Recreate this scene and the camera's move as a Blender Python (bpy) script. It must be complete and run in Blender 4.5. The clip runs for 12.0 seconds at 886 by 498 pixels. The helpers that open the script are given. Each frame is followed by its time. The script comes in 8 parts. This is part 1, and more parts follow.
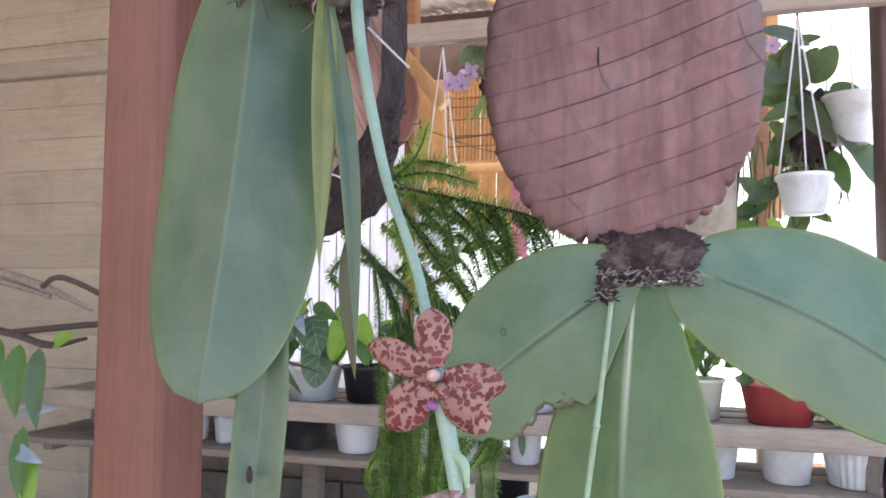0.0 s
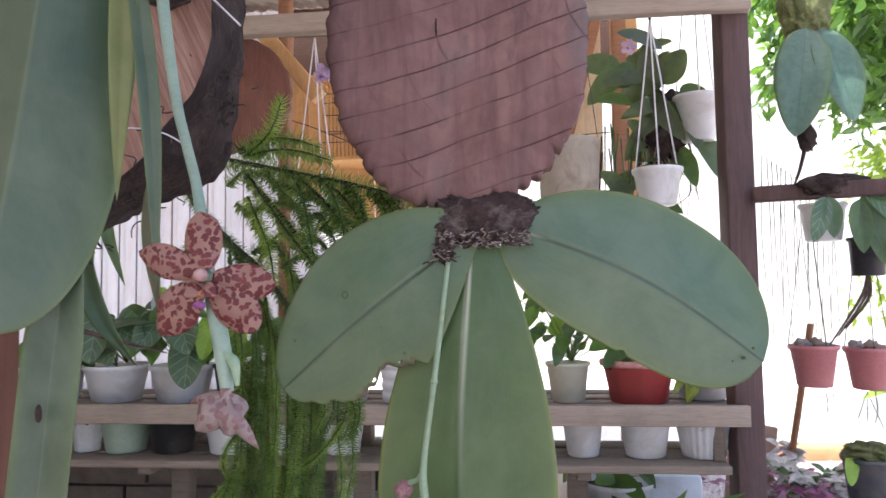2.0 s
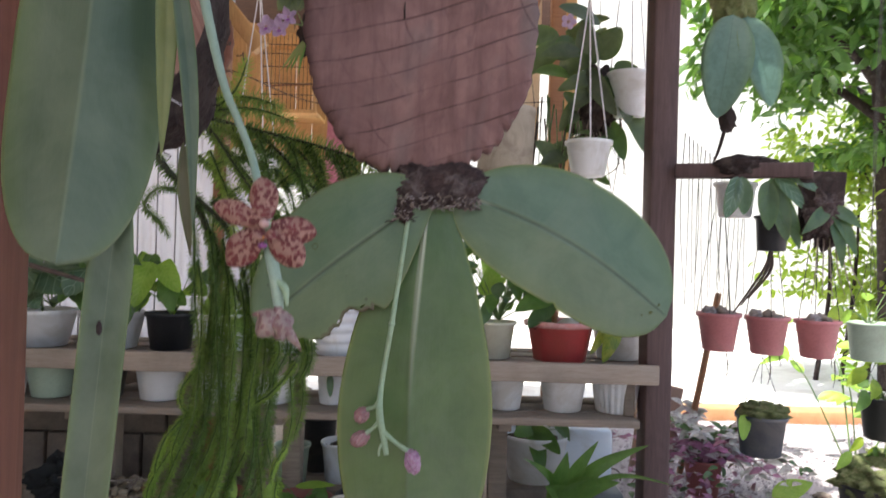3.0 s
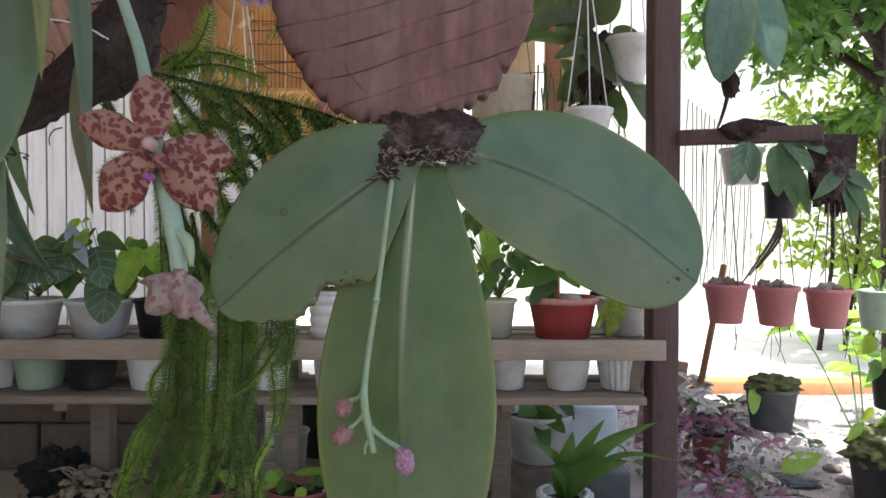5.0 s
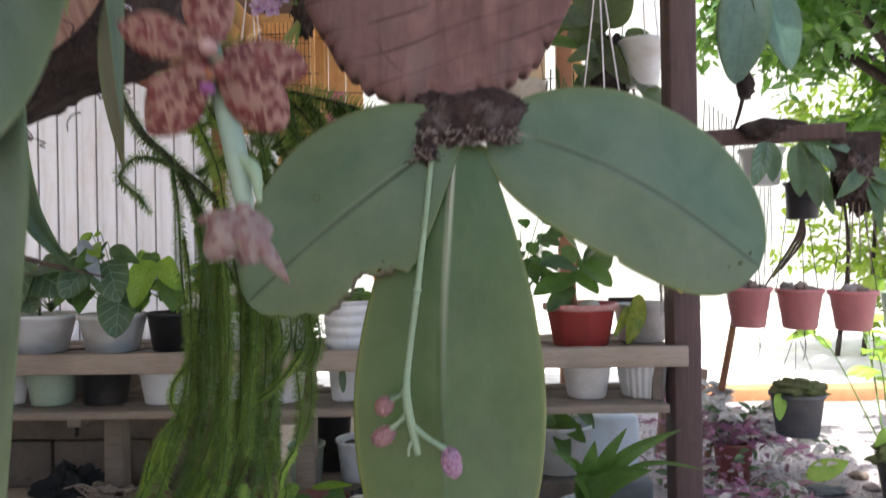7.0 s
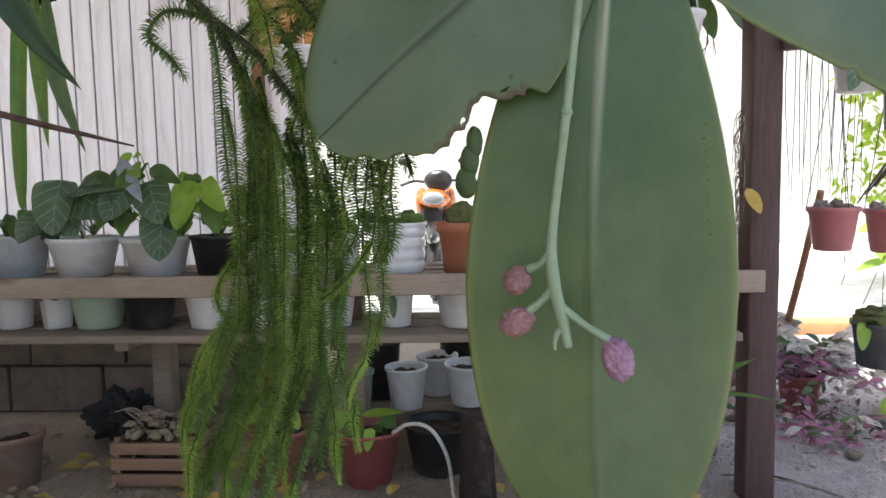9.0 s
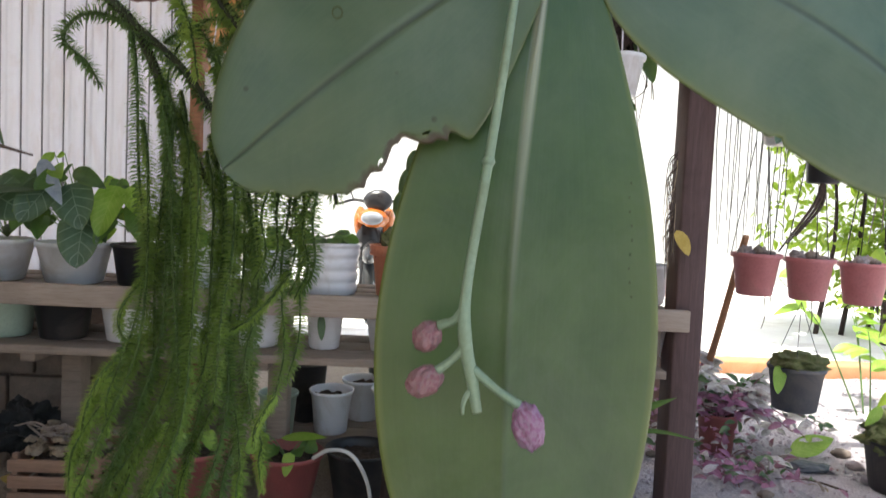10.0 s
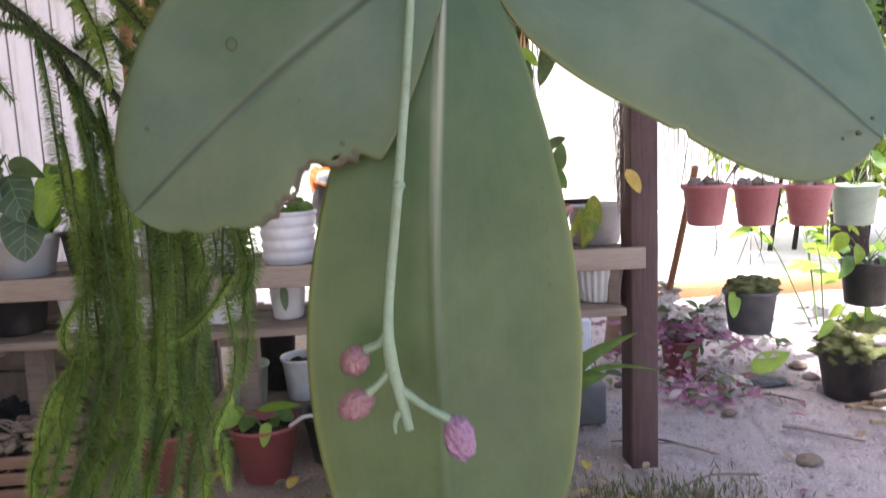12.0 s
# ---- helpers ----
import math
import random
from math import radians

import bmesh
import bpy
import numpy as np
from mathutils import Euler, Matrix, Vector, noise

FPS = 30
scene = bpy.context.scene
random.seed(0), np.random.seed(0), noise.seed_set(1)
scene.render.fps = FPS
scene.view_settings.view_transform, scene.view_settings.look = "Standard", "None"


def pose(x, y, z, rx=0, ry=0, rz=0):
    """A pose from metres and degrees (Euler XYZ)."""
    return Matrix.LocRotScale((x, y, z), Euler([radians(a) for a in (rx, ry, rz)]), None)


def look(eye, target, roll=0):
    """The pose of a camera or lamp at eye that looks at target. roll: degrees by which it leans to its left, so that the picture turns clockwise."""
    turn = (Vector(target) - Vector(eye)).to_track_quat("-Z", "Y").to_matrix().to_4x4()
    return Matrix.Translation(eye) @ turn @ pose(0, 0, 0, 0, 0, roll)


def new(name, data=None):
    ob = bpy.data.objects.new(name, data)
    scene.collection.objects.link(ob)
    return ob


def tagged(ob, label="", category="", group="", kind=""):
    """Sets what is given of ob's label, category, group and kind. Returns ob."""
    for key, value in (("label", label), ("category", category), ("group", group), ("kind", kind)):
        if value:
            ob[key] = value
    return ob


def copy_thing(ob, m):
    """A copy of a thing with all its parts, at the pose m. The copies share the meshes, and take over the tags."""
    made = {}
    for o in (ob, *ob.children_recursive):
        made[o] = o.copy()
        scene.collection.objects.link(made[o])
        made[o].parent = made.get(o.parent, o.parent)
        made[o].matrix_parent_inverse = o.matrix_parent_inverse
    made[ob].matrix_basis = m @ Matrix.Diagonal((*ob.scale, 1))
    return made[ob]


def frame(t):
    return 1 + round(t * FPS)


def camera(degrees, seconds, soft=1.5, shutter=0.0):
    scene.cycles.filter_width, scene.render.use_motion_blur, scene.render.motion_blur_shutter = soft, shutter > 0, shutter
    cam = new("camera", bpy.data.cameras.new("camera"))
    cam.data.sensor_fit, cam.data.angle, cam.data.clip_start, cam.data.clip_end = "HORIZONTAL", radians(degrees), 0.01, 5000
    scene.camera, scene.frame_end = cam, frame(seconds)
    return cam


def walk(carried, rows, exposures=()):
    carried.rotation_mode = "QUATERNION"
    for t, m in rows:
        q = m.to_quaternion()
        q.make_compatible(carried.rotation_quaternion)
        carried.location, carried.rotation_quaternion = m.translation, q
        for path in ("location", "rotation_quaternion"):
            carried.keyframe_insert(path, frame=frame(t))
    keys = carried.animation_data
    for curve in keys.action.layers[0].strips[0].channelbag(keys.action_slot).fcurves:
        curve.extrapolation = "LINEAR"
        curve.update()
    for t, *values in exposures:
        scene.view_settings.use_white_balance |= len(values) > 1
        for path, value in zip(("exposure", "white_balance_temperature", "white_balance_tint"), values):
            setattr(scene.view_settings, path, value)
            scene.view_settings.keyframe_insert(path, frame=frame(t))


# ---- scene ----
cam = camera(64.1, 12.0, shutter=0.5)
PATH = [
    (0, (0.036, 0.053, 0.966), (-0.49, 1.978, 1.094), 0.5),
    (0.5, (0.042, 0.03, 0.966), (-0.417, 1.969, 1.139), -0.5),
    (1, (0.047, 0.043, 0.942), (-0.304, 2.01, 1.043), 0.7),
    (1.2, (0.052, 0.039, 0.94), (-0.267, 2.013, 0.997), 0.2),
    (1.5, (0.059, 0.045, 0.939), (-0.217, 2.025, 0.998), -1.0),
    (2, (0.064, 0.053, 0.942), (-0.141, 2.038, 1.07), -0.8),
    (2.5, (0.056, 0.008, 0.939), (-0.072, 2.004, 0.951), 1.2),
    (2.8, (0.048, -0.004, 0.933), (-0.004, 1.996, 0.916), 1.9),
    (3, (0.049, -0.015, 0.939), (0.042, 1.985, 0.955), 1.6),
    (3.2, (0.048, -0.019, 0.945), (0.052, 1.981, 0.976), 1.6),
    (5, (0.053, 0.061, 0.928), (0.052, 2.061, 0.889), 0.1),
    (5.5, (0.042, 0.077, 0.926), (0.016, 2.076, 0.881), -0.2),
    (6, (0.035, 0.062, 0.939), (-0.012, 2.055, 1.103), -1.1),
    (6.5, (0.033, 0.072, 0.933), (0.011, 2.068, 1.057), 0.4),
    (7, (0.032, 0.09, 0.912), (0.008, 2.09, 0.91), -0.9),
    (7.5, (0.017, 0.141, 0.873), (-0.051, 2.135, 0.731), -1.4),
    (7.7, (0.014, 0.146, 0.863), (-0.05, 2.134, 0.659), -1.7),
    (9.3, (-0.02, 0.234, 0.86), (-0.162, 2.222, 0.686), -1.0),
    (9.5, (-0.02, 0.245, 0.858), (-0.121, 2.235, 0.682), 0.2),
    (9.9, (-0.011, 0.228, 0.868), (0.004, 2.222, 0.714), 2.0),
    (10, (-0.008, 0.23, 0.871), (0.032, 2.226, 0.755), 2.6),
    (10.5, (-0.018, 0.2, 0.9), (-0.049, 2.197, 0.806), 0.6),
    (11, (-0.033, 0.201, 0.914), (-0.08, 2.199, 0.859), -0.1),
    (11.5, (-0.006, 0.224, 0.911), (0.109, 2.217, 0.779), -2.1),
    (12, (0.009, 0.228, 0.899), (0.151, 2.205, 0.634), -2.4),
]
EXPOSURES = [(0.0, 2.07, 5850.0, 6.0), (0.5, 2.07, 5750.0, 6.0), (1.0, 1.88, 5980.0, 8.0), (1.5, 1.64, 6050.0, 9.0), (2.0, 1.53, 6150.0, 11.0), (2.5, 1.4, 6180.0, 12.0), (3.0, 1.18, 6400.0, 6.0), (5.0, 1.04, 6400.0, 2.0), (5.5, 1.11, 6350.0, 3.0), (6.0, 1.21, 6350.0, 4.0), (6.5, 1.36, 6100.0, 5.0), (7.0, 1.19, 6400.0, 5.0), (7.5, 1.26, 6400.0, 5.0), (9.5, 1.26, 6400.0, 3.0), (10.5, 1.12, 6400.0, 5.0), (11.0, 1.33, 6450.0, 9.0), (11.5, 1.53, 6450.0, 16.0), (12.0, 1.53, 6450.0, 15.0)]
walk(cam, [(t, look(eye, target, roll)) for t, eye, target, roll in PATH], EXPOSURES)


# ---------------------------------------------------------------- light
world = bpy.data.worlds.new("sky")
scene.world = world
world.use_nodes = True
wn = world.node_tree
sky = wn.nodes.new("ShaderNodeTexSky")
sky.sky_type, sky.sun_disc = "NISHITA", False
SUN_FROM = Vector((-0.32, -0.3, 1.15)).normalized()
sky.sun_elevation = math.asin(SUN_FROM.z)
sky.sun_rotation = math.atan2(SUN_FROM.x, SUN_FROM.y)
sky.air_density, sky.dust_density = 1.0, 5.0
wn.links.new(sky.outputs[0], wn.nodes["Background"].inputs[0])
wn.nodes["Background"].inputs[1].default_value = 0.145
sun_data = bpy.data.lights.new("sun", "SUN")
sun_data.energy, sun_data.angle, sun_data.color = 4.2, radians(0.6), (1.0, 0.95, 0.88)
sun = new("sun", sun_data)
sun.matrix_world = look(SUN_FROM * 20, (0, 0, 0))

# ---------------------------------------------------------------- materials
MATS = {}


def nodes_of(name):
    m = bpy.data.materials.new(name)
    m.use_nodes = True
    t = m.node_tree
    return m, t, t.nodes["Principled BSDF"]


def mixed(t, fac, a, b, how="MIX"):
    """A colour mix; a and b are colours or sockets, fac a number or a socket."""
    n = t.nodes.new("ShaderNodeMix")
    n.data_type, n.blend_type = "RGBA", how
    for socket, v in ((n.inputs[0], fac), (n.inputs[6], a), (n.inputs[7], b)):
        if isinstance(v, (int, float)):
            socket.default_value = v
        elif isinstance(v, tuple):
            socket.default_value = (*v[:3], 1)
        else:
            t.links.new(v, socket)
    return n.outputs[2]


def ramp(t, socket, lo, hi):
    n = t.nodes.new("ShaderNodeMapRange")
    n.inputs[1].default_value, n.inputs[2].default_value = lo, hi
    t.links.new(socket, n.inputs[0])
    return n.outputs[0]


def calc(t, op, a, b=0.0):
    n = t.nodes.new("ShaderNodeMath")
    n.operation = op
    for socket, v in ((n.inputs[0], a), (n.inputs[1], b)):
        if isinstance(v, (int, float)):
            socket.default_value = v
        else:
            t.links.new(v, socket)
    return n.outputs[0]


def place_of(t, stretch=(1, 1, 1), turn=(0, 0, 0), kind="Object"):
    c = t.nodes.new("ShaderNodeTexCoord")
    m = t.nodes.new("ShaderNodeMapping")
    m.inputs["Scale"].default_value = stretch
    m.inputs["Rotation"].default_value = [radians(a) for a in turn]
    t.links.new(c.outputs[kind], m.inputs[0])
    return m.outputs[0]


def noisy(t, where, scale, detail=4.0, rough=0.55, warp=0.0):
    n = t.nodes.new("ShaderNodeTexNoise")
    n.inputs["Scale"].default_value, n.inputs["Detail"].default_value = scale, detail
    n.inputs["Roughness"].default_value, n.inputs["Distortion"].default_value = rough, warp
    t.links.new(where, n.inputs["Vector"])
    return n.outputs["Fac"]


def bumped(t, bsdf, height, strength=0.3, distance=0.002):
    n = t.nodes.new("ShaderNodeBump")
    n.inputs["Strength"].default_value, n.inputs["Distance"].default_value = strength, distance
    t.links.new(height, n.inputs["Height"])
    t.links.new(n.outputs[0], bsdf.inputs["Normal"])


def surface(name, a, b, scale=30.0, fine=220.0, rough=0.6, bump=0.25, depth=0.001, stretch=(1, 1, 1), stain=None, stain_scale=6.0,
            metallic=0.0, spec=0.5, vary=0.0, sub=0.0, see=0.0, grainy=0.35):
    """A general surface: two colours at a coarse and a fine grain, stains, relief, and a shift of tone from object to object."""
    if name in MATS:
        return MATS[name]
    m, t, s = nodes_of(name)
    w = place_of(t, stretch)
    coarse, grain = noisy(t, w, scale, 5.0, 0.6, 0.4), noisy(t, w, fine, 3.0, 0.6)
    colour = mixed(t, ramp(t, coarse, 0.32, 0.68), a, b)
    colour = mixed(t, calc(t, "MULTIPLY", ramp(t, grain, 0.45, 0.8), grainy), colour, tuple(0.55 * c for c in a))
    if stain:
        blot = ramp(t, noisy(t, place_of(t), stain_scale, 6.0, 0.65, 0.8), 0.5, 0.66)
        colour = mixed(t, calc(t, "MULTIPLY", blot, 0.75), colour, stain)
    if vary:
        info = t.nodes.new("ShaderNodeObjectInfo")
        hsv = t.nodes.new("ShaderNodeHueSaturation")
        t.links.new(calc(t, "MULTIPLY_ADD", info.outputs["Random"], vary), hsv.inputs["Value"])
        hsv.inputs["Value"].links[0].from_node.inputs[2].default_value = 1 - vary / 2
        t.links.new(colour, hsv.inputs["Color"])
        colour = hsv.outputs[0]
    t.links.new(colour, s.inputs["Base Color"])
    t.links.new(calc(t, "ADD", calc(t, "MULTIPLY", coarse, 0.25), rough - 0.12), s.inputs["Roughness"])
    s.inputs["Metallic"].default_value = metallic
    s.inputs["Specular IOR Level"].default_value = spec
    if sub:
        s.inputs["Subsurface Weight"].default_value = sub
        s.inputs["Subsurface Radius"].default_value = (0.004, 0.004, 0.002)
    bumped(t, s, calc(t, "ADD", coarse, calc(t, "MULTIPLY", grain, 0.6)), bump, depth)
    if see:
        tr = t.nodes.new("ShaderNodeBsdfTranslucent")
        t.links.new(colour, tr.inputs[0])
        mix = t.nodes.new("ShaderNodeMixShader")
        mix.inputs[0].default_value = see
        t.links.new(s.outputs[0], mix.inputs[1])
        t.links.new(tr.outputs[0], mix.inputs[2])
        t.links.new(mix.outputs[0], t.nodes["Material Output"].inputs[0])
    MATS[name] = m
    return m


def leaf_material(name, a, b, vein, edge, rough=0.42, vein_mix=0.5, side_veins=0.0, glow=0.25, lines=0.25, spots=0.0, dust=0.0, coat=0.08, keel=0.0, middle=0.5, scorch=None):
    """A leaf by its own lengthways (u) and crossways (v) coordinates: midrib, side veins, paler margin, mottling and thin translucency."""
    m, t, s = nodes_of(name)
    uv = t.nodes.new("ShaderNodeUVMap")
    sep = t.nodes.new("ShaderNodeSeparateXYZ")
    t.links.new(uv.outputs[0], sep.inputs[0])
    u, v = sep.outputs[0], sep.outputs[1]
    across = calc(t, "ABSOLUTE", calc(t, "SUBTRACT", v, 0.5))
    where = place_of(t)
    mottled = noisy(t, where, 28.0, 5.0, 0.6, 0.5)
    fine = noisy(t, where, 420.0, 3.0, 0.6)
    colour = mixed(t, ramp(t, mottled, 0.38, 0.62), a, b)
    streak = t.nodes.new("ShaderNodeTexNoise")
    stretch = t.nodes.new("ShaderNodeMapping")
    stretch.inputs["Scale"].default_value = (1.2, 46, 1)
    t.links.new(uv.outputs[0], stretch.inputs[0])
    t.links.new(stretch.outputs[0], streak.inputs["Vector"])
    streak.inputs["Scale"].default_value = 1.6
    colour = mixed(t, calc(t, "MULTIPLY", ramp(t, streak.outputs[0], 0.45, 0.75), lines), colour, tuple(min(1, 1.5 * c) for c in b))
    crease = calc(t, "ABSOLUTE", calc(t, "SUBTRACT", v, middle))
    rib = ramp(t, crease, 0.016, 0.004)
    ribs = rib
    if side_veins:
        slant = calc(t, "FRACT", calc(t, "ADD", calc(t, "MULTIPLY", u, side_veins), calc(t, "MULTIPLY", across, -side_veins * 0.55)))
        ribs = calc(t, "MAXIMUM", rib, calc(t, "MULTIPLY", ramp(t, calc(t, "ABSOLUTE", calc(t, "SUBTRACT", slant, 0.5)), 0.1, 0.02), 0.9))
    colour = mixed(t, calc(t, "MULTIPLY", ribs, vein_mix), colour, vein)
    colour = mixed(t, calc(t, "MULTIPLY", ramp(t, across, 0.468, 0.5), 0.6), colour, edge)
    if dust:
        colour = mixed(t, calc(t, "MULTIPLY", ramp(t, calc(t, "ADD", across, calc(t, "MULTIPLY", mottled, 0.12)), 0.36, 0.56), 0.45), colour, (0.115, 0.17, 0.04))
        film = ramp(t, noisy(t, place_of(t, (1, 1, 0.6)), 19.0, 6.0, 0.7, 0.7), 0.46, 0.7)
        colour = mixed(t, calc(t, "MULTIPLY", film, dust), colour, (0.21, 0.25, 0.16))
    if spots:
        vor = t.nodes.new("ShaderNodeTexVoronoi")
        vor.inputs["Scale"].default_value = 62.0
        t.links.new(where, vor.inputs["Vector"])
        dots = calc(t, "MULTIPLY", ramp(t, vor.outputs["Distance"], 0.09, 0.05), ramp(t, noisy(t, where, 21.0), 0.52, 0.62))
        colour = mixed(t, calc(t, "MULTIPLY", dots, spots), colour, (0.035, 0.03, 0.015))
    if keel:
        taper = calc(t, "MULTIPLY", ramp(t, u, keel, 0.0), 0.042)
        ridge = calc(t, "MULTIPLY", ramp(t, calc(t, "SUBTRACT", crease, taper), 0.012, -0.012), ramp(t, u, keel, 0.04))
        colour = mixed(t, calc(t, "MULTIPLY", ridge, 0.9), colour, (0.52, 0.56, 0.42))
    if scorch:
        ragged = calc(t, "ADD", v, calc(t, "MULTIPLY", calc(t, "SUBTRACT", noisy(t, where, 160.0, 4.0, 0.7), 0.5), 0.1))
        dead = calc(t, "MULTIPLY", ramp(t, ragged, 0.045, 0.02), calc(t, "MULTIPLY", ramp(t, u, scorch[0], scorch[0] + 0.03), ramp(t, u, scorch[1], scorch[1] - 0.06)))
        colour = mixed(t, dead, colour, (0.075, 0.055, 0.03))
    t.links.new(colour, s.inputs["Base Color"])
    t.links.new(calc(t, "ADD", calc(t, "MULTIPLY", mottled, 0.22), rough - 0.1), s.inputs["Roughness"])
    s.inputs["Coat Weight"].default_value = coat
    s.inputs["Coat Roughness"].default_value = 0.3
    bumped(t, s, calc(t, "ADD", calc(t, "MULTIPLY", streak.outputs[0], lines), calc(t, "ADD", calc(t, "MULTIPLY", mottled, 1.2), calc(t, "MULTIPLY", fine, 0.25))), 0.3, 0.0012)
    if glow:
        tr = t.nodes.new("ShaderNodeBsdfTranslucent")
        t.links.new(mixed(t, 0.5, colour, (0.35, 0.6, 0.06)), tr.inputs[0])
        mix = t.nodes.new("ShaderNodeMixShader")
        mix.inputs[0].default_value = glow
        t.links.new(s.outputs[0], mix.inputs[1])
        t.links.new(tr.outputs[0], mix.inputs[2])
        t.links.new(mix.outputs[0], t.nodes["Material Output"].inputs[0])
    MATS[name] = m
    return m


def wood_material(name, a, b, grain=(3, 60, 60), rough=0.7, knots=True, dark=(0.05, 0.03, 0.02), vary=0.25, bump=0.4, lean=0.0):
    m, t, s = nodes_of(name)
    w = place_of(t, grain)
    if lean:
        turn = w.node
        w = t.nodes.new("ShaderNodeMapping")
        w.inputs["Scale"].default_value = grain
        turn.inputs["Scale"].default_value = (1, 1, 1)
        turn.inputs["Rotation"].default_value = (0, radians(lean), 0)
        t.links.new(turn.outputs[0], w.inputs[0])
        w = w.outputs[0]
    fibre, fine = noisy(t, w, 1.6, 7.0, 0.65, 1.2), noisy(t, w, 9.0, 4.0, 0.6)
    colour = mixed(t, ramp(t, fibre, 0.3, 0.7), a, b)
    colour = mixed(t, calc(t, "MULTIPLY", ramp(t, fine, 0.5, 0.75), 0.45), colour, dark)
    blot = ramp(t, noisy(t, place_of(t), 5.0, 6.0, 0.7, 0.6), 0.5, 0.7)
    colour = mixed(t, calc(t, "MULTIPLY", blot, 0.35), colour, tuple(0.45 * c for c in a))
    if knots:
        vor = t.nodes.new("ShaderNodeTexVoronoi")
        vor.inputs["Scale"].default_value = 2.4
        t.links.new(place_of(t, (1, 3.5, 3.5)), vor.inputs["Vector"])
        colour = mixed(t, calc(t, "MULTIPLY", ramp(t, vor.outputs["Distance"], 0.13, 0.05), 0.7), colour, dark)
    info = t.nodes.new("ShaderNodeObjectInfo")
    hsv = t.nodes.new("ShaderNodeHueSaturation")
    t.links.new(calc(t, "ADD", calc(t, "MULTIPLY", info.outputs["Random"], vary), 1 - vary / 2), hsv.inputs["Value"])
    t.links.new(colour, hsv.inputs["Color"])
    t.links.new(hsv.outputs[0], s.inputs["Base Color"])
    s.inputs["Roughness"].default_value = rough
    bumped(t, s, calc(t, "ADD", fibre, calc(t, "MULTIPLY", fine, 0.5)), bump, 0.002)
    MATS[name] = m
    return m


def slab_material():
    """Weathered end of a log: slanting saw lines, cracks, grey and pink-brown weathering."""
    m, t, s = nodes_of("weathered_slab")
    w = place_of(t)
    sep = t.nodes.new("ShaderNodeSeparateXYZ")
    t.links.new(w, sep.inputs[0])
    wob = noisy(t, w, 9.0, 2.0)
    run = calc(t, "ADD", calc(t, "MULTIPLY", sep.outputs[0], -0.3), sep.outputs[2])
    run = calc(t, "ADD", run, calc(t, "MULTIPLY", calc(t, "MULTIPLY", sep.outputs[0], sep.outputs[0]), -0.75))
    run = calc(t, "ADD", run, calc(t, "MULTIPLY", wob, 0.012))
    saw = calc(t, "ABSOLUTE", calc(t, "SUBTRACT", calc(t, "FRACT", calc(t, "MULTIPLY", run, 51.0)), 0.5))
    line = calc(t, "MULTIPLY", ramp(t, saw, 0.042, 0.01), ramp(t, noisy(t, w, 22.0, 3.0), 0.34, 0.56))
    drift = calc(t, "ADD", calc(t, "ADD", calc(t, "MULTIPLY", sep.outputs[2], 0.55), sep.outputs[0]), calc(t, "MULTIPLY", wob, 0.05))
    cut = calc(t, "ABSOLUTE", calc(t, "SUBTRACT", calc(t, "FRACT", calc(t, "MULTIPLY", drift, 31.0)), 0.5))
    streaks = noisy(t, place_of(t, (70, 70, 9)), 1.4, 5.0, 0.6, 0.6)
    crack = calc(t, "MULTIPLY", ramp(t, cut, 0.045, 0.0), ramp(t, noisy(t, w, 17.0, 2.0), 0.54, 0.66))
    tone = noisy(t, w, 16.0, 6.0, 0.65, 0.5)
    colour = mixed(t, ramp(t, tone, 0.3, 0.7), (0.155, 0.083, 0.08), (0.3, 0.18, 0.17))
    colour = mixed(t, calc(t, "MULTIPLY", ramp(t, streaks, 0.45, 0.75), 0.7), colour, (0.12, 0.065, 0.06))
    stain = ramp(t, noisy(t, place_of(t, (1.4, 1, 0.7)), 24.0, 5.0, 0.6, 0.8), 0.55, 0.7)
    colour = mixed(t, calc(t, "MULTIPLY", stain, 0.55), colour, (0.1, 0.06, 0.06))
    grey = ramp(t, noisy(t, place_of(t, (1.6, 1, 0.8)), 11.0, 3.0, 0.5, 0.3), 0.56, 0.72)
    colour = mixed(t, calc(t, "MULTIPLY", grey, 0.6), colour, (0.16, 0.135, 0.135))
    dark = calc(t, "MAXIMUM", calc(t, "MULTIPLY", line, 0.72), calc(t, "MULTIPLY", crack, 0.45))
    colour = mixed(t, dark, colour, (0.045, 0.02, 0.02))
    t.links.new(colour, s.inputs["Base Color"])
    s.inputs["Roughness"].default_value = 0.85
    s.inputs["Specular IOR Level"].default_value = 0.25
    rough_height = calc(t, "ADD", calc(t, "MULTIPLY", streaks, 0.4), calc(t, "MULTIPLY", noisy(t, w, 300.0, 3.0), 0.3))
    bumped(t, s, calc(t, "SUBTRACT", rough_height, calc(t, "MULTIPLY", dark, 1.2)), 0.6, 0.0016)
    MATS["weathered_slab"] = m
    return m


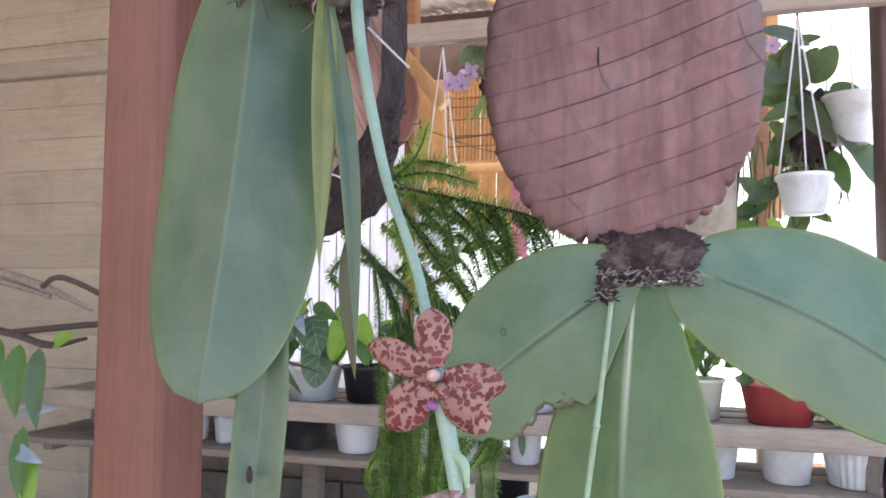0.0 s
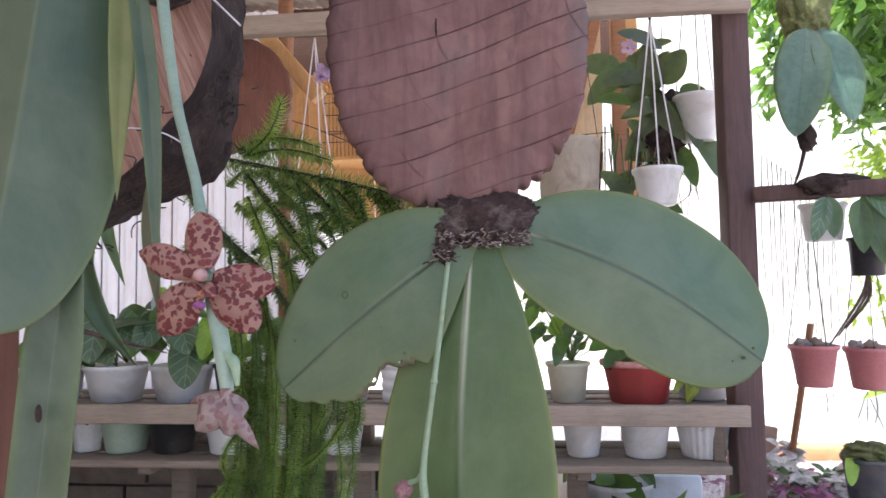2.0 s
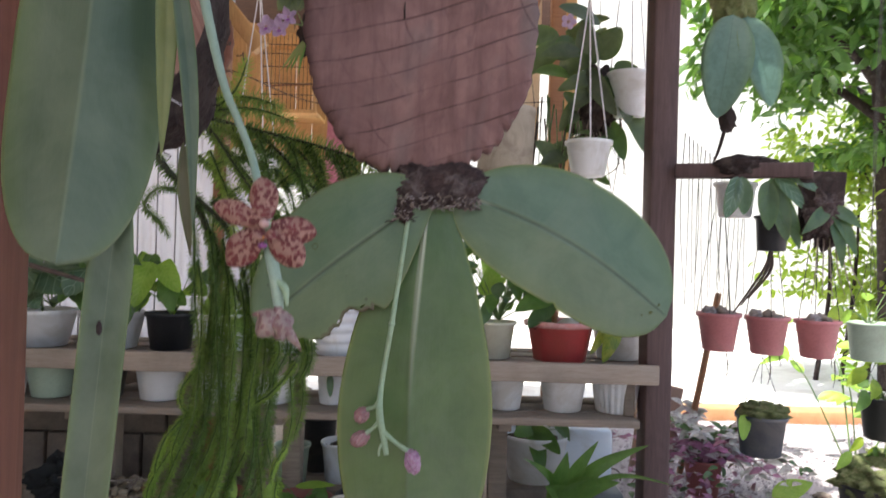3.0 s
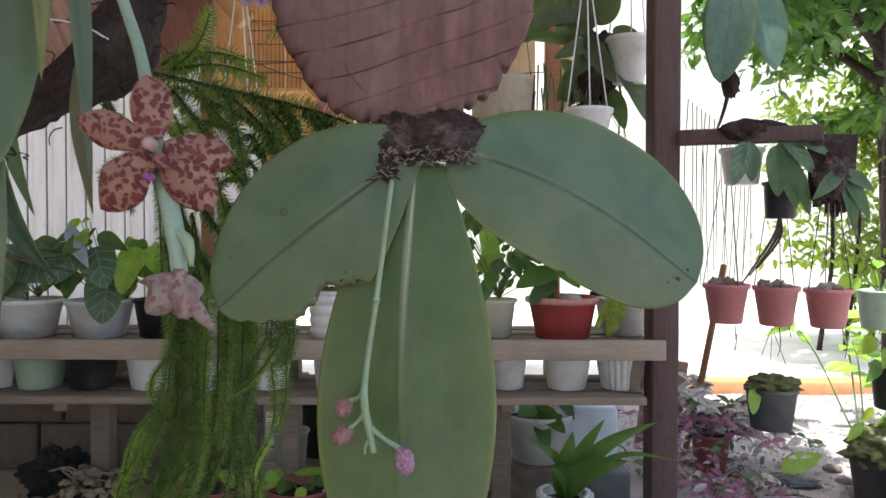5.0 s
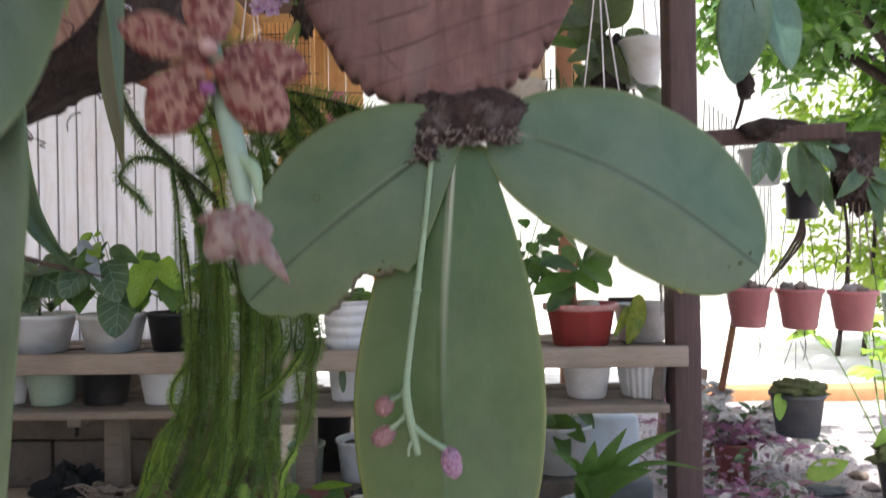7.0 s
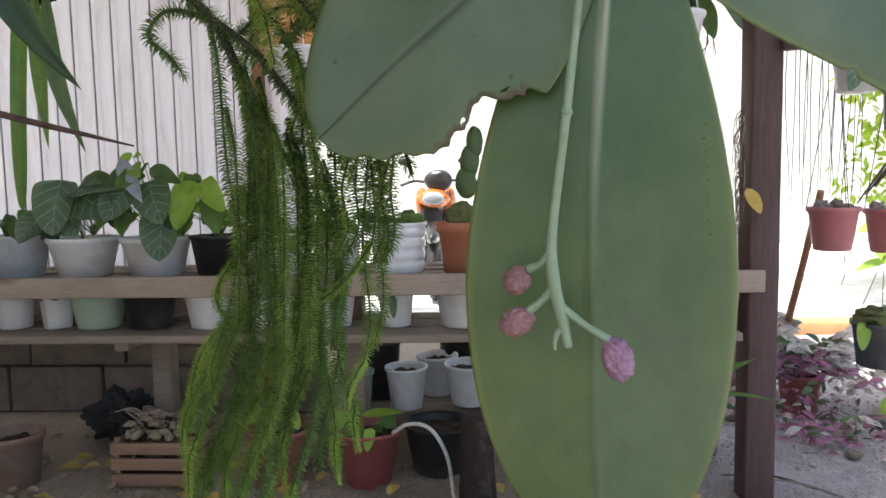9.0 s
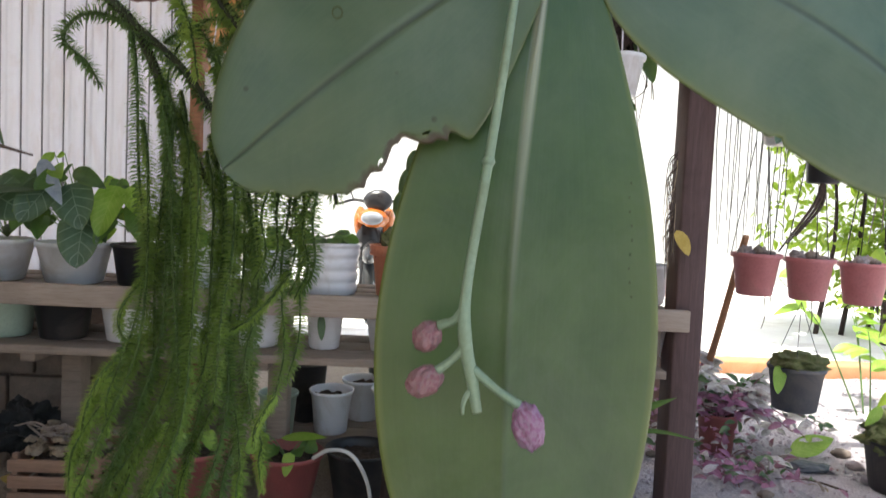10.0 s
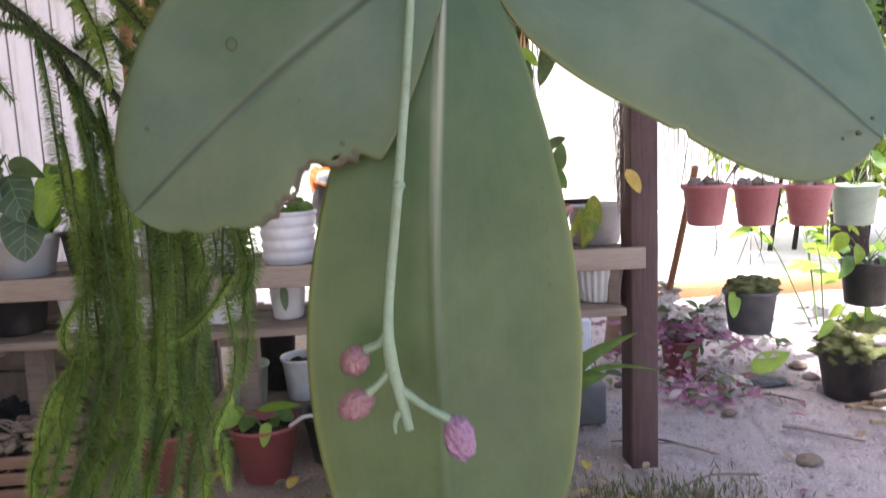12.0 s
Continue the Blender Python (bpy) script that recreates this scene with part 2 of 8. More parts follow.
def petal_material(name, ground, blotch, blotch2, scale=520.0, amount=0.66, glow=0.15):
    m, t, s = nodes_of(name)
    w = place_of(t)
    wob = t.nodes.new("ShaderNodeTexNoise")
    wob.inputs["Scale"].default_value = 260.0
    t.links.new(w, wob.inputs["Vector"])
    add = t.nodes.new("ShaderNodeVectorMath")
    add.operation = "MULTIPLY_ADD"
    t.links.new(wob.outputs["Color"], add.inputs[0])
    add.inputs[1].default_value = (0.004, 0.004, 0.004)
    t.links.new(w, add.inputs[2])
    vor = t.nodes.new("ShaderNodeTexVoronoi")
    vor.inputs["Scale"].default_value = scale
    t.links.new(add.outputs[0], vor.inputs["Vector"])
    mask = ramp(t, calc(t, "ADD", vor.outputs["Distance"], calc(t, "MULTIPLY", noisy(t, w, 130.0, 2.0), 0.45)), amount + 0.2, amount + 0.1)
    tone = noisy(t, w, 240.0, 3.0)
    colour = mixed(t, ramp(t, tone, 0.3, 0.7), ground, tuple(0.78 * c for c in ground))
    colour = mixed(t, mask, colour, mixed(t, ramp(t, tone, 0.35, 0.65), blotch, blotch2))
    t.links.new(colour, s.inputs["Base Color"])
    s.inputs["Roughness"].default_value = 0.5
    s.inputs["Subsurface Weight"].default_value = 0.15
    s.inputs["Subsurface Radius"].default_value = (0.002, 0.001, 0.001)
    bumped(t, s, calc(t, "ADD", tone, mask), 0.25, 0.0005)
    tr = t.nodes.new("ShaderNodeBsdfTranslucent")
    t.links.new(colour, tr.inputs[0])
    mix = t.nodes.new("ShaderNodeMixShader")
    mix.inputs[0].default_value = glow
    t.links.new(s.outputs[0], mix.inputs[1])
    t.links.new(tr.outputs[0], mix.inputs[2])
    t.links.new(mix.outputs[0], t.nodes["Material Output"].inputs[0])
    MATS[name] = m
    return m


def panel_material():
    """Milky translucent corrugated sheet with dirt in its valleys."""
    m, t, s = nodes_of("milky_sheet")
    w = place_of(t)
    dirt = ramp(t, noisy(t, place_of(t, (1, 1, 0.25)), 14.0, 6.0, 0.65, 0.6), 0.5, 0.72)
    colour = mixed(t, calc(t, "MULTIPLY", dirt, 0.5), (0.57, 0.57, 0.645), (0.44, 0.38, 0.38))
    t.links.new(colour, s.inputs["Base Color"])
    s.inputs["Roughness"].default_value = 0.45
    tr = t.nodes.new("ShaderNodeBsdfTranslucent")
    t.links.new(colour, tr.inputs[0])
    mix = t.nodes.new("ShaderNodeMixShader")
    mix.inputs[0].default_value = 0.82
    t.links.new(s.outputs[0], mix.inputs[1])
    t.links.new(tr.outputs[0], mix.inputs[2])
    t.links.new(mix.outputs[0], t.nodes["Material Output"].inputs[0])
    MATS["milky_sheet"] = m
    return m


ORCHID_LEAF = leaf_material("orchid_leaf", (0.041, 0.1, 0.022), (0.072, 0.141, 0.036), (0.05, 0.085, 0.05), (0.36, 0.37, 0.08), rough=0.34, vein_mix=0.25, glow=0.2, lines=0.14, spots=0.9, dust=0.2, coat=0.5, keel=0.6, middle=0.54)
# near-black midrib tone of the next two leaves paints the groove's shade
BLUE_GREEN_LEAF = leaf_material("blue_green_orchid_leaf", (0.0739, 0.1361, 0.079), (0.1109, 0.1806, 0.1109), (0.022, 0.045, 0.025), (0.3, 0.34, 0.1), rough=0.33, vein_mix=0.85, glow=0.12, lines=0.12, spots=0.9, dust=0.28, coat=0.5, keel=0.18)
CHEWED_LEAF = leaf_material("chewed_orchid_leaf", (0.0754, 0.1312, 0.064), (0.1107, 0.1706, 0.0869), (0.022, 0.04, 0.022), (0.15, 0.15, 0.06), rough=0.38, vein_mix=0.85, glow=0.15, lines=0.14, spots=0.9, dust=0.3, coat=0.4, scorch=(0.5, 0.82))
YELLOWING = leaf_material("yellowing_leaf", (0.15, 0.17, 0.05), (0.23, 0.24, 0.08), (0.28, 0.28, 0.15), (0.2, 0.19, 0.09), rough=0.45, vein_mix=0.25, glow=0.2, lines=0.1, spots=0.1, dust=0.2, coat=0.15)
OLD_LEAF = leaf_material("old_orchid_leaf", (0.052, 0.084, 0.044), (0.096, 0.131, 0.08), (0.22, 0.26, 0.15), (0.2, 0.22, 0.1), rough=0.42, vein_mix=0.25, glow=0.15, lines=0.1, spots=0.1, dust=0.4, coat=0.2)
# shade and haze over the hanging leaves are mixed into this bluish colour
SHADE_LEAF = leaf_material("shade_haze_orchid_leaf", (0.063, 0.126, 0.09), (0.099, 0.18, 0.135), (0.04, 0.07, 0.05), (0.08, 0.13, 0.08), rough=0.45, vein_mix=0.4, glow=0.08, lines=0.06, dust=0.1, coat=0.1)
HANGING_LEAF = leaf_material("dull_orchid_leaf", (0.05, 0.07, 0.04), (0.085, 0.1, 0.06), (0.06, 0.075, 0.045), (0.09, 0.1, 0.05), rough=0.5, vein_mix=0.4, glow=0.15, lines=0.1, dust=0.2, coat=0.1)
VEINED_LEAF = leaf_material("veined_leaf", (0.055, 0.11, 0.065), (0.085, 0.155, 0.1), (0.3, 0.4, 0.3), (0.05, 0.1, 0.05), rough=0.5, vein_mix=0.6, side_veins=5.0, glow=0.12, lines=0.1, dust=0.3, coat=0.25)
LIME_LEAF = leaf_material("lime_leaf", (0.2, 0.36, 0.04), (0.3, 0.46, 0.07), (0.5, 0.58, 0.2), (0.25, 0.4, 0.05), vein_mix=0.4, side_veins=8.0, glow=0.35)
PLAIN_LEAF = leaf_material("plain_leaf", (0.05, 0.12, 0.025), (0.09, 0.19, 0.04), (0.16, 0.27, 0.08), (0.08, 0.17, 0.04), vein_mix=0.3, side_veins=9.0, glow=0.3, dust=0.12, coat=0.2)
WITHERED = leaf_material("withered_leaf", (0.05, 0.048, 0.025), (0.1, 0.085, 0.045), (0.12, 0.1, 0.06), (0.06, 0.05, 0.03), rough=0.7, vein_mix=0.4, glow=0.15, lines=0.4, dust=0.2)
DARK_LEAF = leaf_material("dark_leaf", (0.035, 0.075, 0.035), (0.06, 0.12, 0.05), (0.1, 0.17, 0.07), (0.05, 0.1, 0.04), vein_mix=0.3, glow=0.2, dust=0.2, coat=0.25)
CROTON_LEAF = leaf_material("yellow_spotted_leaf", (0.1, 0.2, 0.03), (0.42, 0.42, 0.06), (0.5, 0.5, 0.1), (0.2, 0.3, 0.04), vein_mix=0.6, side_veins=9.0, glow=0.25)
BLUE_LEAF = leaf_material("blue_grey_leaf", (0.22, 0.27, 0.34), (0.33, 0.38, 0.45), (0.4, 0.45, 0.5), (0.25, 0.3, 0.34), vein_mix=0.3, glow=0.1)
PURPLE_LEAF = leaf_material("purple_leaf", (0.23, 0.055, 0.16), (0.38, 0.14, 0.29), (0.38, 0.27, 0.33), (0.22, 0.04, 0.1), vein_mix=0.5, glow=0.25)
MIXED_LEAF = leaf_material("striped_leaf", (0.3, 0.24, 0.27), (0.58, 0.55, 0.55), (0.28, 0.06, 0.17), (0.2, 0.06, 0.12), vein_mix=0.5, glow=0.2, lines=0.8)
TREE_LEAF = leaf_material("tree_leaf", (0.04, 0.1, 0.03), (0.075, 0.17, 0.045), (0.15, 0.26, 0.06), (0.08, 0.18, 0.03), vein_mix=0.3, glow=0.42)
BUSH_LEAF = leaf_material("bush_leaf", (0.2, 0.3, 0.03), (0.34, 0.42, 0.05), (0.4, 0.48, 0.1), (0.3, 0.4, 0.06), vein_mix=0.3, glow=0.45)
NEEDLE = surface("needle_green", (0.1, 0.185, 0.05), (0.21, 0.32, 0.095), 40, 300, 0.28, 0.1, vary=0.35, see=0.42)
# paler copy of the needle green, with backlight put into its colour
NEEDLE_LIT = surface("needle_backlit_green", (0.17, 0.27, 0.06), (0.29, 0.41, 0.1), 40, 300, 0.3, 0.1, vary=0.3, see=0.5)
NEEDLE_TIP = surface("needle_lime", (0.28, 0.43, 0.07), (0.38, 0.52, 0.11), 40, 300, 0.45, 0.1, vary=0.2, see=0.35)
MOSS_LINE = surface("clubmoss_shoot", (0.055, 0.1, 0.02), (0.09, 0.15, 0.035), 60, 300, 0.7)
MOSS_STEM = surface("clubmoss_stem", (0.03, 0.035, 0.02), (0.06, 0.07, 0.03), 60, 300, 0.7)
STEM_PALE = surface("pale_green_stem", (0.25, 0.36, 0.24), (0.34, 0.44, 0.29), 40, 500, 0.42, 0.15, 0.0005, stain=(0.2, 0.27, 0.16), stain_scale=40)
STEM_GREY = surface("grey_green_stem", (0.22, 0.32, 0.26), (0.3, 0.39, 0.31), 60, 600, 0.45, 0.15, 0.0004)
STEM_GREEN = surface("green_stem", (0.1, 0.18, 0.05), (0.16, 0.25, 0.08), 60, 400, 0.5)
PETAL = petal_material("spotted_petal", (0.36, 0.19, 0.155), (0.11, 0.018, 0.02), (0.18, 0.034, 0.038), scale=620.0, amount=0.58)
PETAL_OLD = petal_material("faded_petal", (0.36, 0.27, 0.25), (0.22, 0.11, 0.115), (0.28, 0.17, 0.17), scale=460.0, amount=0.55)
BUD = petal_material("bud_pink", (0.41, 0.24, 0.25), (0.29, 0.125, 0.15), (0.35, 0.17, 0.19), scale=620.0, amount=0.56, glow=0.05)
BUD_VIOLET = petal_material("bud_violet", (0.45, 0.29, 0.41), (0.31, 0.13, 0.23), (0.39, 0.2, 0.34), scale=620.0, amount=0.58, glow=0.05)
MAGENTA = surface("magenta_lip", (0.24, 0.06, 0.22), (0.36, 0.13, 0.33), 200, 900, 0.6, 0.1)
ORANGE_LIP = surface("orange_callus", (0.36, 0.14, 0.05), (0.45, 0.2, 0.07), 200, 900, 0.6, 0.1)
COLUMN = surface("white_column", (0.44, 0.27, 0.25), (0.56, 0.38, 0.36), 200, 900, 0.6, 0.1)
LIP_PURPLE = petal_material("purple_lip", (0.4, 0.14, 0.5), (0.3, 0.08, 0.4), (0.36, 0.12, 0.45), scale=60.0, amount=0.3, glow=0.25)
ORCHID_PINK = petal_material("lilac_petal", (0.68, 0.52, 0.72), (0.56, 0.34, 0.6), (0.62, 0.42, 0.66), scale=60.0, amount=0.3, glow=0.35)
SLAB = slab_material()
RED_SLAB = wood_material("red_brown_slab", (0.15, 0.062, 0.045), (0.23, 0.1, 0.072), (60, 60, 8), 0.8, False, (0.08, 0.03, 0.025), 0.0, 0.5)
LOG_FACE = wood_material("pink_log_face", (0.23, 0.1, 0.08), (0.5, 0.32, 0.24), (120, 40, 6), 0.75, False, (0.1, 0.04, 0.035), 0.0, 0.7, lean=24)
BARK = surface("dark_bark", (0.018, 0.011, 0.01), (0.05, 0.03, 0.026), 45, 240, 0.95, 1.0, 0.006, (1, 1, 0.6), (0.09, 0.068, 0.06), 18)
CRUST = surface("root_crust", (0.032, 0.018, 0.017), (0.08, 0.048, 0.045), 90, 420, 0.95, 1.0, 0.004, stain=(0.19, 0.155, 0.145), stain_scale=60)
ROOT = surface("dry_root", (0.2, 0.15, 0.12), (0.34, 0.28, 0.24), 120, 500, 0.85, 0.4)
PALE_CRUST = surface("pale_root_crust", (0.26, 0.22, 0.22), (0.42, 0.37, 0.37), 120, 500, 0.95, 0.6)
FIBRE = surface("root_fibre", (0.05, 0.033, 0.028), (0.12, 0.085, 0.07), 120, 500, 0.9, 0.4)
PLANK = wood_material("shelf_plank", (0.35, 0.28, 0.225), (0.46, 0.38, 0.315), (2.5, 50, 50), 0.75, True, (0.14, 0.085, 0.06))
PLANK_DARK = wood_material("old_plank", (0.21, 0.165, 0.13), (0.3, 0.24, 0.195), (2.5, 50, 50), 0.8, True, (0.09, 0.055, 0.04))
POST_BROWN = wood_material("red_brown_post", (0.135, 0.05, 0.034), (0.2, 0.08, 0.052), (45, 45, 2.0), 0.6, False, (0.1, 0.03, 0.02), 0.1, 0.25)
POST_DARK = wood_material("dark_brown_post", (0.085, 0.05, 0.05), (0.14, 0.085, 0.08), (45, 45, 2.5), 0.7, False, (0.04, 0.025, 0.025), 0.1, 0.4)
ORANGE_WOOD = wood_material("orange_plywood", (0.62, 0.34, 0.13), (0.72, 0.44, 0.19), (25, 25, 1.5), 0.6, False, (0.4, 0.18, 0.06), 0.15)
# brown timber with the shade under the back roof put into its colour
SHADED_WOOD = wood_material("shade_dark_timber", (0.1, 0.055, 0.04), (0.16, 0.09, 0.065), (2.5, 50, 50), 0.75, False, (0.05, 0.025, 0.018))
BROWN_WOOD = wood_material("brown_timber", (0.3, 0.14, 0.075), (0.42, 0.21, 0.11), (2.5, 50, 50), 0.7, False, (0.14, 0.06, 0.03))
BEIGE_BOARD = wood_material("beige_board", (0.47, 0.39, 0.3), (0.58, 0.49, 0.39), (2.0, 30, 40), 0.7, False, (0.35, 0.22, 0.14), 0.12)
CRATE_WOOD = wood_material("crate_wood", (0.22, 0.13, 0.085), (0.33, 0.2, 0.135), (3, 60, 60), 0.8, False, (0.09, 0.05, 0.03))
WHITE_POT = surface("white_pot_plastic", (0.78, 0.79, 0.81), (0.85, 0.86, 0.88), 9, 150, 0.38, 0.03, stain=(0.6, 0.58, 0.54), stain_scale=7, vary=0.1, grainy=0.05)
BLUE_POT = surface("bluish_pot_plastic", (0.6, 0.68, 0.78), (0.7, 0.76, 0.84), 9, 150, 0.4, 0.03, stain=(0.5, 0.52, 0.55), vary=0.08, grainy=0.06)
GREEN_POT = surface("pale_green_pot_plastic", (0.42, 0.55, 0.44), (0.5, 0.62, 0.5), 9, 150, 0.42, 0.05, stain=(0.36, 0.42, 0.33), vary=0.08)
WORN_RED = surface("worn_red_plastic", (0.5, 0.17, 0.16), (0.62, 0.36, 0.34), 30, 200, 0.5, 0.1, stain=(0.65, 0.5, 0.47), stain_scale=14)
CREAM_POT = surface("cream_pot_plastic", (0.66, 0.65, 0.52), (0.74, 0.73, 0.6), 9, 150, 0.42, 0.05, stain=(0.55, 0.52, 0.4), vary=0.05, grainy=0.06)
DULL_RED = surface("dull_red_pot_plastic", (0.3, 0.08, 0.075), (0.38, 0.115, 0.105), 10, 160, 0.45, 0.05, stain=(0.28, 0.13, 0.11), vary=0.06)
BLACK_POT = surface("black_pot_plastic", (0.018, 0.018, 0.02), (0.035, 0.035, 0.038), 14, 160, 0.45, 0.1, stain=(0.09, 0.08, 0.07))
GREY_POT = surface("blue_grey_pot_plastic", (0.04, 0.05, 0.068), (0.065, 0.078, 0.1), 14, 160, 0.5, 0.1, stain=(0.16, 0.15, 0.14))
RED_POT = surface("red_pot_plastic", (0.48, 0.055, 0.06), (0.56, 0.085, 0.085), 10, 160, 0.35, 0.05, stain=(0.4, 0.09, 0.08), vary=0.06)
PINK_POT = surface("faded_red_pot_plastic", (0.52, 0.19, 0.2), (0.6, 0.25, 0.26), 10, 160, 0.45, 0.05, stain=(0.4, 0.2, 0.18), vary=0.08)
TERRACOTTA = surface("terracotta", (0.46, 0.16, 0.09), (0.54, 0.21, 0.12), 12, 180, 0.7, 0.2, stain=(0.4, 0.25, 0.18))
DULL_CLAY = surface("dusty_clay", (0.22, 0.135, 0.1), (0.3, 0.19, 0.15), 12, 180, 0.8, 0.3, stain=(0.3, 0.26, 0.22))
SOIL = surface("potting_soil", (0.04, 0.028, 0.02), (0.09, 0.065, 0.045), 90, 260, 0.95, 1.0, 0.006, stain=(0.16, 0.13, 0.1), stain_scale=60)
MOSS = surface("moss", (0.12, 0.15, 0.05), (0.2, 0.22, 0.09), 120, 420, 0.95, 1.0, 0.006, stain=(0.25, 0.23, 0.13), stain_scale=50)
STRING = surface("white_string", (0.72, 0.7, 0.74), (0.82, 0.8, 0.83), 200, 900, 0.6, 0.3)
WIRE = surface("dark_wire", (0.05, 0.045, 0.045), (0.1, 0.09, 0.085), 90, 500, 0.5, 0.2, metallic=0.6)
STEEL = surface("painted_steel", (0.5, 0.5, 0.52), (0.62, 0.62, 0.63), 30, 300, 0.35, 0.1, metallic=0.4)
RUBBER = surface("black_rubber", (0.012, 0.012, 0.012), (0.03, 0.03, 0.03), 40, 300, 0.7, 0.3)
BIKE_ORANGE = surface("orange_bodywork", (0.45, 0.11, 0.02), (0.5, 0.15, 0.03), 12, 200, 0.25, 0.02)
BIKE_BLACK = surface("black_bodywork", (0.02, 0.02, 0.022), (0.04, 0.04, 0.042), 12, 200, 0.3, 0.02)
GLASSY = surface("lamp_lens", (0.3, 0.32, 0.36), (0.42, 0.44, 0.48), 12, 200, 0.1, 0.02)
HOSE = surface("white_hose", (0.68, 0.68, 0.66), (0.78, 0.78, 0.76), 30, 300, 0.4, 0.05, stain=(0.5, 0.48, 0.42))
PINK_CLOTH = surface("pink_cloth", (0.6, 0.2, 0.27), (0.7, 0.3, 0.36), 40, 500, 0.9, 0.4)
PALE_CLOTH = surface("pale_board", (0.68, 0.62, 0.55), (0.76, 0.71, 0.65), 20, 300, 0.8, 0.2, stain=(0.55, 0.46, 0.4))
DRY = surface("dry_husk", (0.2, 0.15, 0.1), (0.4, 0.32, 0.23), 60, 300, 0.9, 0.6, vary=0.3)
DRY_YELLOW = surface("dry_yellow_leaf", (0.42, 0.3, 0.06), (0.52, 0.4, 0.12), 60, 300, 0.8, 0.4, vary=0.3)
BLOCK = surface("grey_block", (0.17, 0.133, 0.108), (0.26, 0.21, 0.175), 14, 160, 0.9, 0.6, 0.004, stain=(0.12, 0.1, 0.085), vary=0.2)
BACKDROP_WHITE = surface("white_backdrop", (0.56, 0.555, 0.54), (0.61, 0.605, 0.59), 3, 80, 0.85, 0.2, stain=(0.5, 0.49, 0.46), stain_scale=1.5)
CONCRETE = surface("pale_concrete", (0.74, 0.73, 0.7), (0.82, 0.81, 0.79), 3, 90, 0.9, 0.4, stain=(0.52, 0.49, 0.45), stain_scale=1.2)
KERB = surface("rusty_kerb", (0.5, 0.24, 0.11), (0.6, 0.32, 0.16), 12, 120, 0.85, 0.3)
ROOF_TIN = surface("pale_tin", (0.5, 0.47, 0.43), (0.6, 0.57, 0.53), 5, 90, 0.6, 0.2, stain=(0.4, 0.33, 0.27))
PALE_BOARD = wood_material("pale_yellow_board", (0.62, 0.46, 0.28), (0.72, 0.57, 0.37), (20, 20, 2), 0.7, False, (0.45, 0.28, 0.14), 0.1)
BAG = surface("beige_sack_cloth", (0.42, 0.37, 0.3), (0.52, 0.46, 0.38), 20, 400, 0.9, 0.4, stain=(0.3, 0.25, 0.2), stain_scale=12)
PLASTIC_GREY = surface("grey_box_plastic", (0.1, 0.11, 0.115), (0.15, 0.16, 0.165), 12, 200, 0.5, 0.1)
SHEET = panel_material()
RIB = surface("grey_rib", (0.22, 0.21, 0.23), (0.32, 0.31, 0.33), 20, 200, 0.6, 0.1)
STONE = surface("gravel_stone", (0.32, 0.28, 0.3), (0.42, 0.37, 0.39), 40, 260, 0.95, 0.5, 0.002, vary=0.3)


def ground_material():
    m, t, s = nodes_of("soil_and_gravel")
    w = place_of(t)
    vor = t.nodes.new("ShaderNodeTexVoronoi")
    vor.inputs["Scale"].default_value = 95.0
    t.links.new(w, vor.inputs["Vector"])
    broad = noisy(t, w, 2.2, 5.0, 0.6, 0.5)
    fine = noisy(t, w, 120.0, 5.0, 0.65)
    soil = mixed(t, ramp(t, fine, 0.3, 0.7), (0.32, 0.255, 0.195), (0.54, 0.45, 0.35))
    grit = mixed(t, ramp(t, vor.outputs["Distance"], 0.1, 0.6), (0.62, 0.56, 0.59), (0.5, 0.45, 0.47))
    sep = t.nodes.new("ShaderNodeSeparateXYZ")
    t.links.new(w, sep.inputs[0])
    side = ramp(t, calc(t, "ADD", sep.outputs[0], calc(t, "MULTIPLY", broad, 0.9)), 0.75, 1.25)
    damp = ramp(t, noisy(t, w, 4.5, 6.0, 0.65, 0.7), 0.45, 0.68)
    grit = mixed(t, calc(t, "MULTIPLY", damp, 0.38), grit, mixed(t, ramp(t, fine, 0.3, 0.7), (0.12, 0.095, 0.1), (0.24, 0.2, 0.205)))
    colour = mixed(t, side, soil, grit)
    t.links.new(colour, s.inputs["Base Color"])
    s.inputs["Roughness"].default_value = 0.95
    bumped(t, s, calc(t, "ADD", fine, calc(t, "MULTIPLY", vor.outputs["Distance"], 1.0)), 0.9, 0.012)
    return m


GROUND = ground_material()

# ---------------------------------------------------------------- builders
def mesh_from(name, verts, faces, material, uvs=None, smooth=True):
    me = bpy.data.meshes.new(name)
    me.from_pydata([tuple(v) for v in verts], [], faces)
    me.materials.append(material)
    if uvs is not None:
        layer = me.uv_layers.new(name="UVMap")
        flat = np.asarray(uvs, float)[np.array([l.vertex_index for l in me.loops])]
        layer.data.foreach_set("uv", flat.ravel())
    if smooth:
        me.polygons.foreach_set("use_smooth", [True] * len(me.polygons))
    me.update()
    return me


def thing(name, label, category, at=(0, 0, 0), group="", kind=""):
    ob = new(name)
    ob.empty_display_size = 0.05
    ob.location = at
    ob.matrix_world = pose(*at)
    return tagged(ob, label, category, group, kind)


def under(ob, parent, label=""):
    """Hang a mesh built in world places under its thing."""
    if parent is not None:
        ob.parent = parent
        ob.matrix_parent_inverse = parent.matrix_basis.inverted() if parent.parent is None else Matrix.Identity(4)
    if label:
        tagged(ob, label)
    return ob


def part_mesh(name, me, parent, label=""):
    return under(new(name, me), parent, label)


